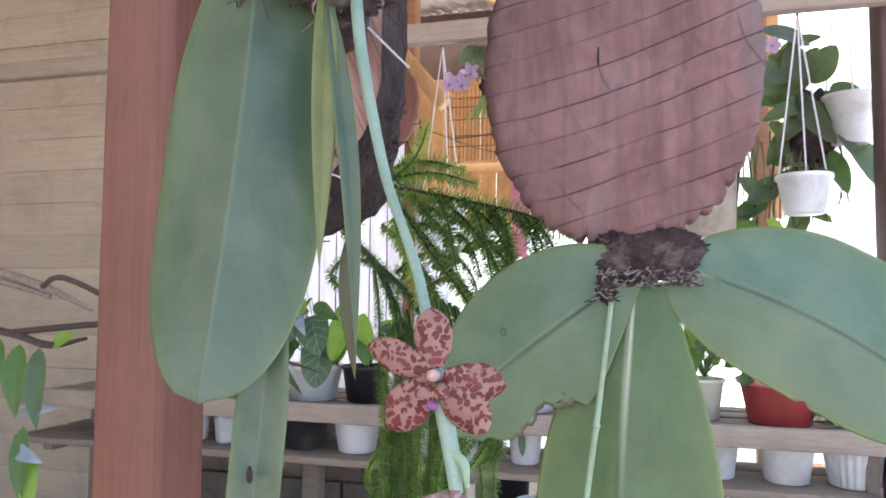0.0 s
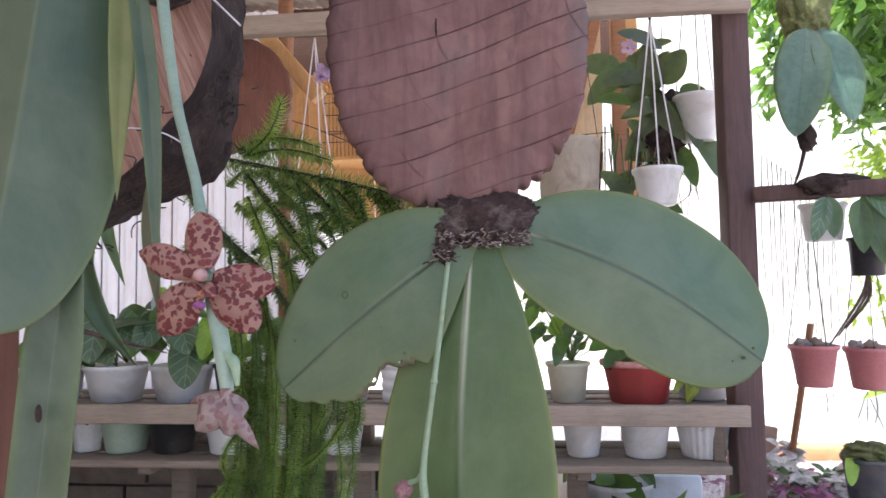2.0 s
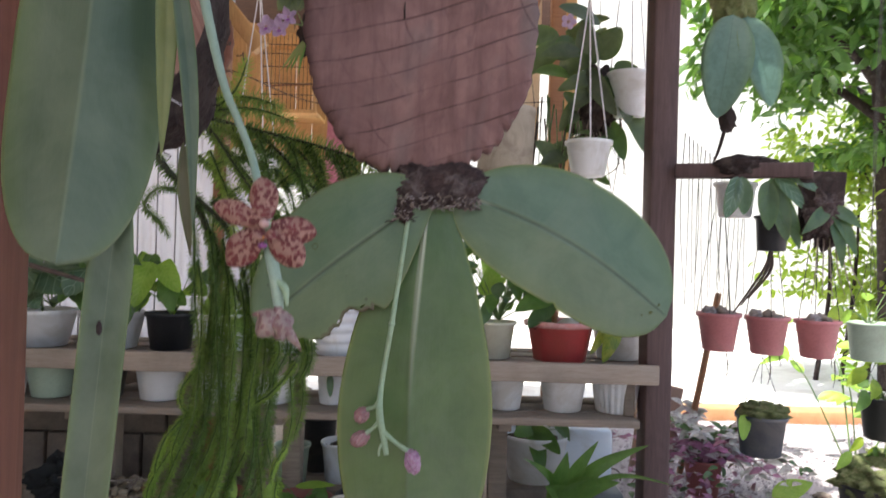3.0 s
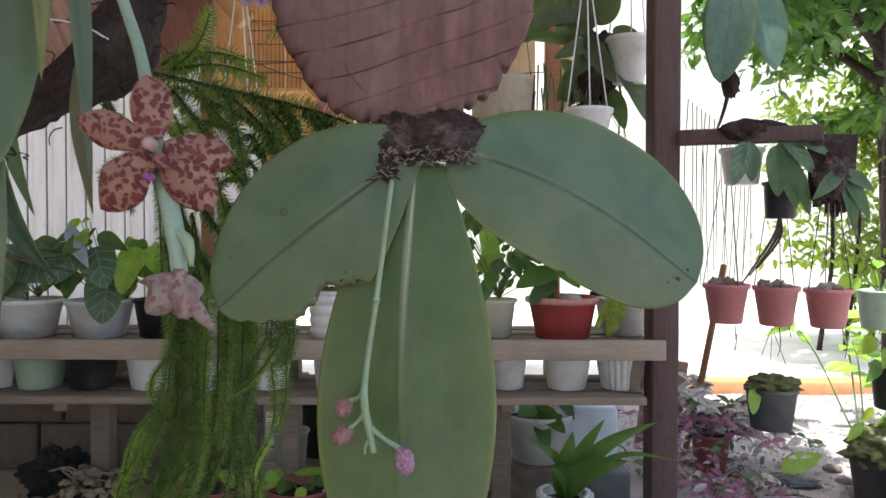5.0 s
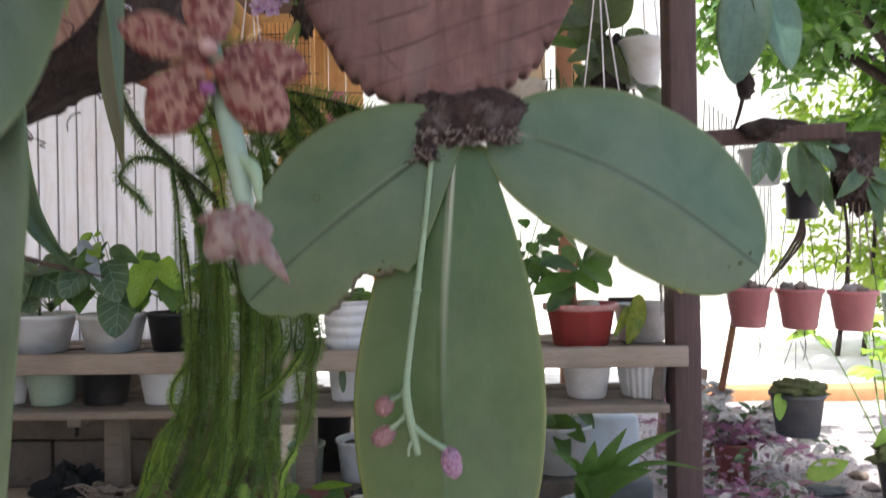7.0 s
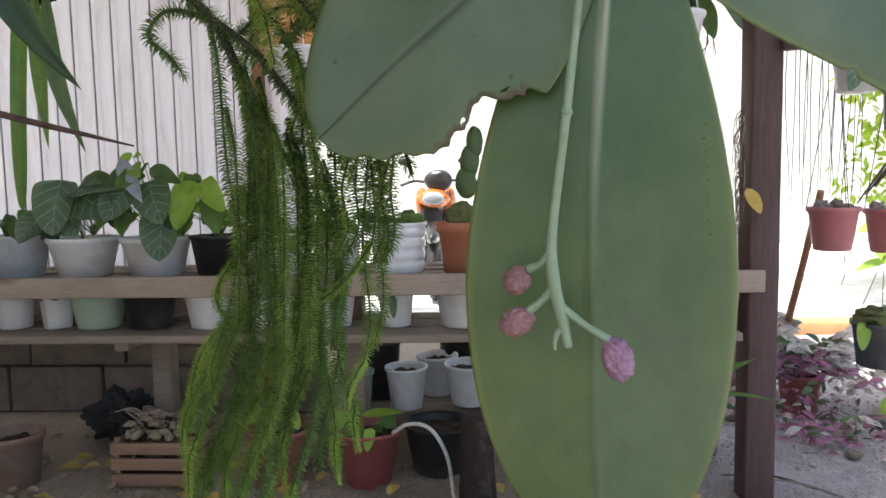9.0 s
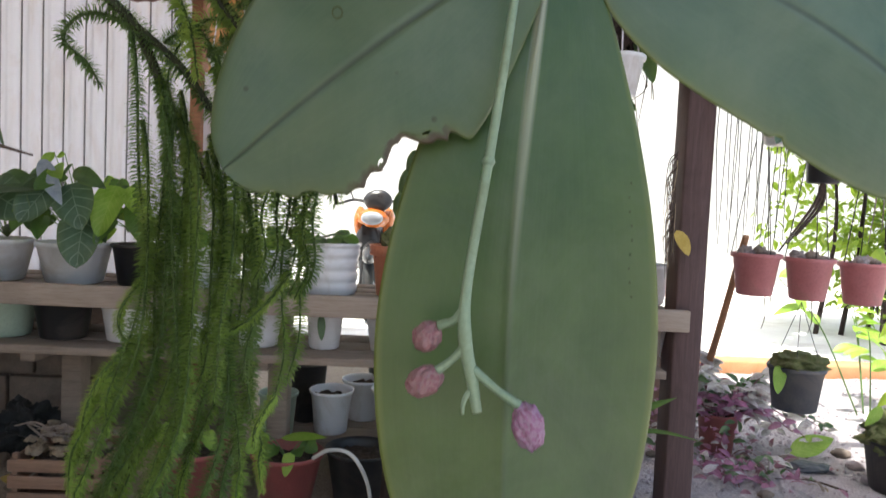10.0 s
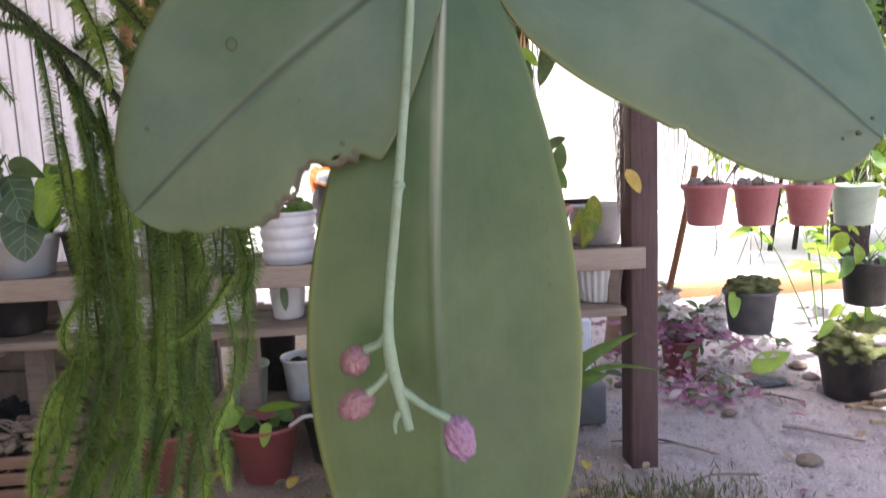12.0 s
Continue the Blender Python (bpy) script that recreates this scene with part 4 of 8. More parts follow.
def bird_cage():
    cage = thing("bird_cage", "orange wooden bird cage with thin wire bars", "bird cage", (-0.83, 3.9, 1.7))
    x0, x1, y0, y1, z0, z1 = -0.985, -0.68, 3.8, 4.1, 1.69, 2.12
    for x in (x0, x1):
        for y in (y0, y1):
            part("corner_post", box(x - 0.009, x + 0.009, y - 0.009, y + 0.009, z0, z1, 0.002), ORANGE_WOOD, cage)
    for z in (z0, z1):
        for y in (y0, y1):
            part("rail", box(x0, x1, y - 0.009, y + 0.009, z - 0.009, z + 0.009, 0.002), ORANGE_WOOD, cage)
        for x in (x0, x1):
            part("rail", box(x - 0.008, x + 0.008, y0, y1, z - 0.008, z + 0.008, 0.002), ORANGE_WOOD, cage)
    part("floor", box(x0, x1, y0, y1, z0 - 0.006, z0 + 0.004, 0.001), ORANGE_WOOD, cage)
    part("roof", box(x0, x1, y0, y1, z1 + 0.004, z1 + 0.014, 0.001), ORANGE_WOOD, cage)
    for k in range(1, 14):
        x = x0 + (x1 - x0) * k / 14
        tube("bar", [(x, y0, z0), (x, y0, z1)], [0.0016] * 2, WIRE, cage, segs=5, n=1)
    for z in (1.78, 1.84, 1.93, 2.0, 2.05):
        tube("cross_wire", [(x0, y0 - 0.002, z), (x1, y0 - 0.002, z)], [0.0022] * 2, WIRE, cage, segs=5, n=1)
    tube("hanger", [(-0.83, 3.94, 2.13), (-0.83, 3.94, 2.46)], [0.003] * 2, WIRE, cage, segs=6, n=2)
    tube("perch", [(x0, 3.95, 1.86), (x1, 3.95, 1.88)], [0.006] * 2, BROWN_WOOD, cage)


bird_cage()


def far_slab():
    """A round red-brown slab that hangs before the sheet wall."""
    slab = thing("hanging_slab", "round reddish-brown wood slab hanging before the sheet wall", "wood slab", (-0.85, 2.3, 1.6))
    rnd = random.Random(77)
    rim = [1 + rnd.uniform(-0.02, 0.02) for _ in range(48)]
    bm = bmesh.new()
    rings = []
    for y, f in ((2.318, 0.97), (2.312, 1.0), (2.29, 1.0), (2.284, 0.97)):
        rings.append([bm.verts.new((-0.852 + 0.185 * f * rim[k] * math.cos(k * math.pi / 24), y, 1.615 + 0.195 * f * rim[k] * math.sin(k * math.pi / 24))) for k in range(48)])
    for a, b in zip(rings, rings[1:]):
        for k in range(48):
            bm.faces.new((a[k], a[(k + 1) % 48], b[(k + 1) % 48], b[k]))
    bm.faces.new(rings[0][::-1])
    bm.faces.new(rings[-1])
    part("disc", bm, RED_SLAB, slab)
    tube("hanger", [(-0.852, 2.3, 1.8), (-0.852, 2.3, 2.505)], [0.002] * 2, WIRE, slab, segs=5, n=2)


far_slab()
cloth = part("hanging_cloth", box(-0.47, -0.4, 3.0, 3.012, 1.12, 1.56, 0.004, 0.012, 8, 10), PINK_CLOTH, None)
tagged(cloth, "pink cloth hanging behind the clubmoss", "cloth")
tube("cloth_line", [(-0.76, 2.6, 1.6), (-0.42, 3.0, 1.56), (0.5, 2.98, 1.6)], [0.002] * 3, WIRE, None)
tagged(bpy.data.objects["cloth_line"], "thin dark line strung between posts", "line")

# ---------------------------------------------------------------- the mounted orchid in the middle
def log_slab(name, label, centre, rx, rz, thick, material, turn, seed, teeth, low_teeth):
    """A sawn slice of a log with a broken, scalloped rim."""
    n, rings = 220, 26
    rnd = random.Random(seed)
    off = Vector((seed * 5.3, 0, 0))
    def rim(a):
        c, s = math.cos(a), math.sin(a)
        r = (abs(c) ** 2.12 + abs(s) ** 2.12) ** (-1 / 2.12)
        r *= 1 + 0.035 * noise.noise(Vector((c * 1.6, s * 1.6, 0)) + off)
        k = low_teeth if s < -0.25 else teeth
        saw = (a * k / 6.283 + 0.35 * noise.noise(Vector((c * 5, s * 5, 2)) + off)) % 1.0
        depth = 0.075 if s < -0.6 else 0.02
        r -= depth * (abs(saw - 0.5) * 2) ** 3.6 * (0.55 + 0.9 * abs(noise.noise(Vector((c * 9, s * 9, 5)) + off)))
        r += 0.016 * noise.noise(Vector((c * 22, s * 22, 1)) + off) + 0.02 * noise.noise(Vector((c * 7, s * 7, 4)) + off)
        return r
    bm = bmesh.new()
    rows = []
    rims = [rim(2 * math.pi * k / n) for k in range(n)]
    for layer in (-1, 1):
        centre_v = bm.verts.new((0, layer * thick / 2, 0))
        last = None
        for j in range(1, rings + 1):
            f = (j / rings) ** 0.8
            ring = []
            for k in range(n):
                a = 2 * math.pi * k / n
                x, z = rx * f * rims[k] * math.cos(a), rz * f * rims[k] * math.sin(a)
                y = layer * thick / 2 * (1 - 0.25 * max(0, f - 0.94) / 0.06)
                y += 0.0012 * noise.noise(Vector((x * 30, z * 90, layer))) + 0.0025 * noise.noise(Vector((x * 14, z * 14, layer + 5)))
                ring.append(bm.verts.new((x, y, z)))
            for k in range(n):
                q = (k + 1) % n
                bm.faces.new((centre_v, ring[k], ring[q]) if last is None else (last[k], ring[k], ring[q], last[q]))
            last = ring
        rows.append(last)
    for k in range(n):
        q = (k + 1) % n
        bm.faces.new((rows[0][k], rows[1][k], rows[1][q], rows[0][q]))
    bmesh.ops.recalc_face_normals(bm, faces=bm.faces)
    me = bpy.data.meshes.new(name)
    bm.to_mesh(me)
    bm.free()
    me.materials.append(material)
    me.polygons.foreach_set("use_smooth", [True] * len(me.polygons))
    ob = new(name, me)
    ob.matrix_world = pose(*centre, *turn)
    return tagged(ob, label, "wood slab")


log_slab("wood_slab", "weathered pinkish-brown log slice with slanting saw lines", (0.026, 0.535, 1.118), 0.09, 0.121, 0.026, SLAB, (0, 0, 0), 3, 34, 58)
crack = part("crack", lumpy((0.013, 0.5215, 1.123), (0.0007, 0.0015, 0.0065), 14, 0.5, 2, 3), BARK, None)
under(crack, bpy.data.objects["wood_slab"], "short dark crack in the slab")
tube("hanging_wire", [(0.02, 0.553, 1.2), (0.022, 0.556, 1.5), (0.02, 0.56, 1.9), (0.02, 0.56, 2.46)], [0.0012] * 4, WIRE, None)
tagged(bpy.data.objects["hanging_wire"], "thin wire from the roof behind the log slice", "wire")


def bitten(u, v):
    """Half-width factor for the chewed lower edge of the left leaf."""
    if v > 0:
        return 1.0
    e = 1.0
    for c, w, d in ((0.515, 0.014, 0.12), (0.55, 0.018, 0.1), (0.595, 0.026, 0.13), (0.645, 0.045, 0.24), (0.72, 0.03, 0.12), (0.87, 0.025, 0.16), (0.94, 0.02, 0.14), (0.6, 0.085, 0.11)):
        e -= 0.85 * d * math.exp(-((u - c) / w) ** 2)
    e += min(1.0, max(0.0, (u - 0.49) / 0.04)) * (0.05 * noise.noise(Vector((u * 21, 3.1, 0))) + 0.045 * noise.noise(Vector((u * 52, 7.3, 0))) + 0.02 * noise.noise(Vector((u * 120, 1.7, 0))))
    taper = 0.35 + 0.65 * min(1.0, max(0.0, (u - 0.05) / 0.44)) ** 0.9
    return taper * (1 + (max(0.42, e) - 1) * min(1.0, abs(v) * 1.1) ** 4)


def nibbled(u, v):
    """One small bite in the lower edge of the right leaf."""
    return 1.0 if v < 0 else 0.95 - 0.06 * math.exp(-((u - 0.57) / 0.012) ** 2) * abs(v) ** 4


def middle_orchid():
    orchid = thing("mounted_orchid", "large orchid with three broad leathery grey-green leaves on a log slice", "orchid", (0.04, 0.515, 0.98))
    face = (0.0, -1.0, 0.08)
    leaf("leaf", CHEWED_LEAF, orchid, "leathery grey-green leaf with a chewed lower edge and scars", base=(0.04, 0.514, 0.984), tip=(-0.0885, 0.505, 0.8815), width=0.102, normal=face,
         kind="round", bend=0.03, side_bend=0.02, fold=-0.1, cup=0.05, thick=0.0022, nu=120, nv=48, groove=0.0013, rim=bitten, seed=1, wave=0.01, holes=((0.563, -0.87, 0.011, 0.04), (0.69, -0.93, 0.006, 0.025)))
    leaf("leaf", ORCHID_LEAF, orchid, "long hanging leathery leaf with a yellowish margin", base=(0.036, 0.518, 0.975), tip=(0.0305, 0.503, 0.7), width=0.1165, normal=(0, -1, -0.06),
         kind="giant", bend=-0.004, side_bend=0.012, fold=-0.13, cup=0.04, thick=0.0024, nu=70, nv=40, off=0.08, groove=-0.0012, seed=2, wave=0.012)
    leaf("leaf", BLUE_GREEN_LEAF, orchid, "broad leathery blue-green leaf spreading sideways", base=(0.058, 0.52, 0.986), tip=(0.2145, 0.512, 0.8975), width=0.1, normal=face,
         kind="blunt", bend=0.03, side_bend=-0.055, fold=-0.14, cup=0.04, thick=0.0022, nu=80, nv=48, groove=0.0012, rim=nibbled, seed=3, wave=0.01)
    # scar ring and small scabs on the leaves
    for c, r, y in (((-0.0463, 0.9425), 0.0019, 0.5017),):
        ring = bmesh.new()
        segs, sub = 20, 8
        vs = [[ring.verts.new((c[0] + (r + 0.00034 * math.cos(q)) * math.cos(a), y - 0.0001 + 0.00034 * math.sin(q), c[1] + 1.15 * (r + 0.00034 * math.cos(q)) * math.sin(a)))
               for q in np.linspace(0, 2 * math.pi, sub, endpoint=False)] for a in np.linspace(0, 2 * math.pi, segs, endpoint=False)]
        for i in range(segs):
            for j in range(sub):
                ring.faces.new((vs[i][j], vs[(i + 1) % segs][j], vs[(i + 1) % segs][(j + 1) % sub], vs[i][(j + 1) % sub]))
        part("scar", ring, WITHERED, orchid, "dark ring-shaped scar on the leaf")
    for k, (x, z, r) in enumerate(((0.2015, 0.9005, 0.0013), (0.2075, 0.9065, 0.0009), (0.195, 0.8985, 0.0006))):
        part("blemish", lumpy((x, 0.5075, z), (r, 0.0009, r * 0.8), 400 + k, 0.4, 2, 3), WITHERED, orchid, "brown spot near the leaf tip")
    for k, (x, z, r) in enumerate(((-0.0205, 0.9415, 0.0011), (-0.017, 0.9455, 0.0008), (-0.0235, 0.934, 0.0006))):
        part("blemish", lumpy((x, 0.5085, z), (r * 1.5, 0.0009, r), 410 + k, 0.4, 2, 3), WITHERED, orchid, "grey-brown scab on the leaf")
    for k in range(9):
        z = 0.884 - 0.0056 * k
        part("prick", lumpy((0.07 + 0.0003 * k + 0.0006 * math.sin(5 * k), 0.5068, z), (0.00045, 0.0006, 0.00045), 430 + k, 0.2, 2, 1), WITHERED, orchid, "tiny dark prick in the leaf")
    # crown of dead roots under the slab
    crown_bm = lumpy((0, 0, 0), (1, 1, 1), 4, 0.1, 3.0, 6)
    off = Vector((7, 3, 1))
    for v in crown_bm.verts:
        q = v.co.copy()
        w = (abs(q.x) ** 4 + abs(q.y) ** 4 + abs(q.z) ** 4) ** 0.25 / max(1e-6, q.length)
        q = q / max(0.6, w)
        q *= 1 + 0.09 * noise.noise(q * 7 + off) + 0.1 * noise.noise(q * 16 + off)
        v.co = Vector((0.043 + (0.0315 + 0.002 * q.z) * q.x + 0.002 * q.z, 0.5155 + 0.0115 * q.y + 0.0065 * (q.z + 1), 0.9915 + 0.0165 * q.z + 0.0015 * math.sin(q.x * 5)))
    part("root_crown", crown_bm, CRUST, orchid, "dark crusty crown of dead roots")
    clump_bm = lumpy((0.0175, 0.507, 0.971), (0.0055, 0.005, 0.009), 9, 0.55, 3.5, 4)
    part("root_clump", clump_bm, CRUST, orchid, "small grey root clump")
    rnd = random.Random(11)
    for k in range(24):
        if k < 8:
            p = Vector((rnd.uniform(0.026, 0.07), 0.5035 + 0.003 * rnd.random(), rnd.uniform(0.973, 0.981) + 0.012 * (rnd.random() ** 3)))
        else:
            p = Vector((rnd.uniform(0.011, 0.024), 0.5015 + 0.003 * rnd.random(), rnd.uniform(0.96, 0.984)))
        pts = [p]
        for _ in range(3):
            p = p + Vector((rnd.uniform(-0.003, 0.003), rnd.uniform(-0.0012, 0.0008), rnd.uniform(-0.0025, 0.0015)))
            pts.append(p)
        tube("root", pts, [0.0006, 0.0006, 0.0004], rnd.choice((CRUST, ROOT, FIBRE)), orchid, segs=5, n=7)
    for k in range(230):
        if k < 190:
            p = Vector((rnd.uniform(0.014, 0.073), 0.5032 + 0.003 * rnd.random(), 0.973 + 0.009 * rnd.random() ** 1.6))
        else:
            p = Vector((rnd.uniform(0.011, 0.024), 0.5012 + 0.003 * rnd.random(), rnd.uniform(0.962, 0.984)))
        pts = [p]
        for _ in range(3):
            p = p + Vector((rnd.uniform(-0.0028, 0.0028), rnd.uniform(-0.0009, 0.0006), rnd.uniform(-0.0016, 0.0012)))
            pts.append(p)
        tube("rootlet", pts, [0.0004, 0.00035, 0.0002], rnd.choice((PALE_CRUST, CRUST, FIBRE, ROOT)), orchid, segs=4, n=5)
    # flower stalk with three buds
    stalk = tube("flower_stalk", [(0.021, 0.5, 0.962), (0.018, 0.494, 0.935), (0.0125, 0.489, 0.89), (0.0065, 0.484, 0.845), (0.0062, 0.481, 0.826), (0.0095, 0.48, 0.81), (0.0118, 0.4795, 0.7985)],
                 [0.0016, 0.0017, 0.00185, 0.0019, 0.0026, 0.0023, 0.0018], STEM_PALE, orchid, "pale green hanging flower stalk", segs=12, n=70)
    part("node", lumpy((0.0123, 0.489, 0.8885), (0.0025, 0.0025, 0.0022), 2, 0.1, 2, 3), STEM_PALE, stalk)
    tube("spur", [(0.0102, 0.4798, 0.8065), (0.0078, 0.4792, 0.8045), (0.0066, 0.4788, 0.801), (0.0067, 0.4786, 0.7978)], [0.0015, 0.001, 0.0006], STEM_PALE, stalk)
    def bud(tip, root, size, material, seed, lean):
        tube("pedicel", root, [0.0018, 0.0014, 0.0018], STEM_PALE, stalk, segs=10, n=20)
        bm = lumpy((0, 0, 0), size, seed, 0.13, 2.6, 5)
        for v in bm.verts:
            # three overlapping sepals wound round the bud, creased lengthways
            a = math.atan2(v.co.y, v.co.x) + 0.55 * v.co.z / size[2]
            wrap = (a * 3 / (2 * math.pi) + 0.15 * seed) % 1.0
            k = 0.94 + 0.13 * min(wrap, 6 * (1 - wrap)) + 0.025 * math.sin(9 * a + 2 * v.co.z / size[2]) + 0.03 * noise.noise(v.co * 900)
            v.co.x *= k
            v.co.y *= k
        turned(bm, pose(*tip, *lean))
        part("bud", bm, material, stalk, "closed round flower bud")
    bud((-0.0072, 0.488, 0.8235), [(0.0055, 0.482, 0.835), (0.002, 0.484, 0.8305), (-0.003, 0.487, 0.828)], (0.0051, 0.005, 0.0058), BUD, 3, (0, 30, 0))
    bud((-0.0075, 0.484, 0.808), [(0.0062, 0.4805, 0.8215), (0.002, 0.482, 0.8165), (-0.003, 0.483, 0.8122)], (0.0054, 0.0052, 0.0071), BUD, 5, (0, 60, 0))
    bud((0.0303, 0.478, 0.7945), [(0.0095, 0.48, 0.814), (0.018, 0.478, 0.8075), (0.0265, 0.478, 0.802)], (0.0057, 0.0055, 0.0087), BUD_VIOLET, 7, (0, -14, 0))


middle_orchid()


# ---------------------------------------------------------------- the second orchid, on a log beside the near post
def left_log():
    """A split log chunk: a bare face towards the path, dark bark and fibre down its slanting side."""
    log = thing("mounting_log", "split pinkish log with dark fibrous bark along one side", "wood slab", (-0.2, 0.45, 1.1))
    edge = smooth_path([(-0.235, 0.425, 0.968), (-0.208, 0.425, 0.973), (-0.175, 0.425, 0.996), (-0.143, 0.425, 1.02), (-0.13, 0.425, 1.038), (-0.114, 0.425, 1.056), (-0.104, 0.425, 1.083), (-0.103, 0.425, 1.11), (-0.102, 0.425, 1.25), (-0.1, 0.425, 1.4)], 90)
    rear = smooth_path([(-0.235, 0.5, 0.985), (-0.2, 0.5, 0.993), (-0.172, 0.5, 1.006), (-0.145, 0.5, 1.014), (-0.127, 0.5, 1.026), (-0.121, 0.5, 1.05), (-0.116, 0.5, 1.083), (-0.114, 0.5, 1.12), (-0.112, 0.5, 1.25), (-0.11, 0.5, 1.4)], 90)
    bm = bmesh.new()
    rows = []
    for k, (p, r) in enumerate(zip(edge, rear)):
        row = []
        t = Vector(edge[min(k + 1, len(edge) - 1)]) - Vector(edge[max(k - 1, 0)])
        n = Vector((t.z, 0, -t.x)).normalized()
        for j in range(21):
            f = j / 20
            q = Vector(p).lerp(Vector(r), f) + n * 0.004 * math.sin(math.pi * f)
            amount = min(1.0, 0.15 + 4 * f)
            q += noise.noise_vector(Vector((q.x * 110, q.y * 110, q.z * 70))) * 0.0022 * amount
            q += noise.noise_vector(Vector((q.x * 330, q.y * 330, q.z * 200))) * 0.0013 * amount
            row.append(bm.verts.new(q))
        last = Vector(r).lerp(Vector((-0.25, 0.5, 1.2)), 0.5)
        row.append(bm.verts.new((last.x, 0.52, last.z)))
        rows.append(row)
    for a, b in zip(rows, rows[1:]):
        for j in range(21):
            bm.faces.new((a[j], a[j + 1], b[j + 1], b[j]))
    part("bark_side", bm, BARK, log, "dark rough fibrous bark")
    bm = bmesh.new()
    n = 24
    grid = []
    for k, p in enumerate(edge):
        row = []
        for j in range(n + 1):
            f = j / n
            q = Vector(p).lerp(Vector((-0.24, 0.425, max(p[2] + 0.02, 0.99) + 0.04 * f)), f)
            q.y += -0.004 * noise.noise(Vector((q.x * 60 + q.z * 30, q.z * 12, 2))) 
            row.append(bm.verts.new(q))
        grid.append(row)
    for a, b in zip(grid, grid[1:]):
        for j in range(n):
            bm.faces.new((a[j], b[j], b[j + 1], a[j + 1]))
    part("split_face", bm, LOG_FACE, log, "bare pinkish split wood face")
    rnd = random.Random(8)
    for k in range(70):
        p = Vector(edge[rnd.randrange(8, 60)]) + Vector((rnd.uniform(-0.002, 0.004), rnd.uniform(0.0, 0.07), rnd.uniform(-0.004, 0.004)))
        pts = [p]
        for _ in range(4):
            p = p + Vector((rnd.uniform(-0.006, 0.006), rnd.uniform(-0.006, 0.004), rnd.uniform(-0.006, 0.003)))
            pts.append(p)
        tube("root", pts, [0.0005, 0.0004, 0.0003], rnd.choice((FIBRE, BARK, BARK)), log, segs=5, n=10)
    tube("tie_wire", [(-0.15, 0.412, 1.165), (-0.128, 0.414, 1.135), (-0.105, 0.418, 1.112), (-0.088, 0.43, 1.095)], [0.0006] * 2, STRING, log, segs=6)
    tube("tie_wire", [(-0.19, 0.416, 1.034), (-0.148, 0.414, 1.035), (-0.129, 0.418, 1.033), (-0.117, 0.422, 1.027)], [0.00045] * 2, STRING, log, segs=6)


left_log()


def tepal(flower, centre, angle, length, width, back, seed, kind="petal", material=None, name="tepal", turn=0.0):
    """One flower leaf round the centre, spread in the plane that faces the viewer."""
    c = Vector(centre)
    d = Vector((math.cos(angle), 0, math.sin(angle)))
    tip = c + d * length + Vector((0, back, 0))
    leaf(name, material or PETAL, flower, base=c + d * 0.0016, tip=tip, width=width, normal=(turn, -1, 0), kind=kind, bend=0.06, fold=0.0, cup=-0.22, thick=0.0007, nu=24, nv=8, wave=0.1, seed=seed)


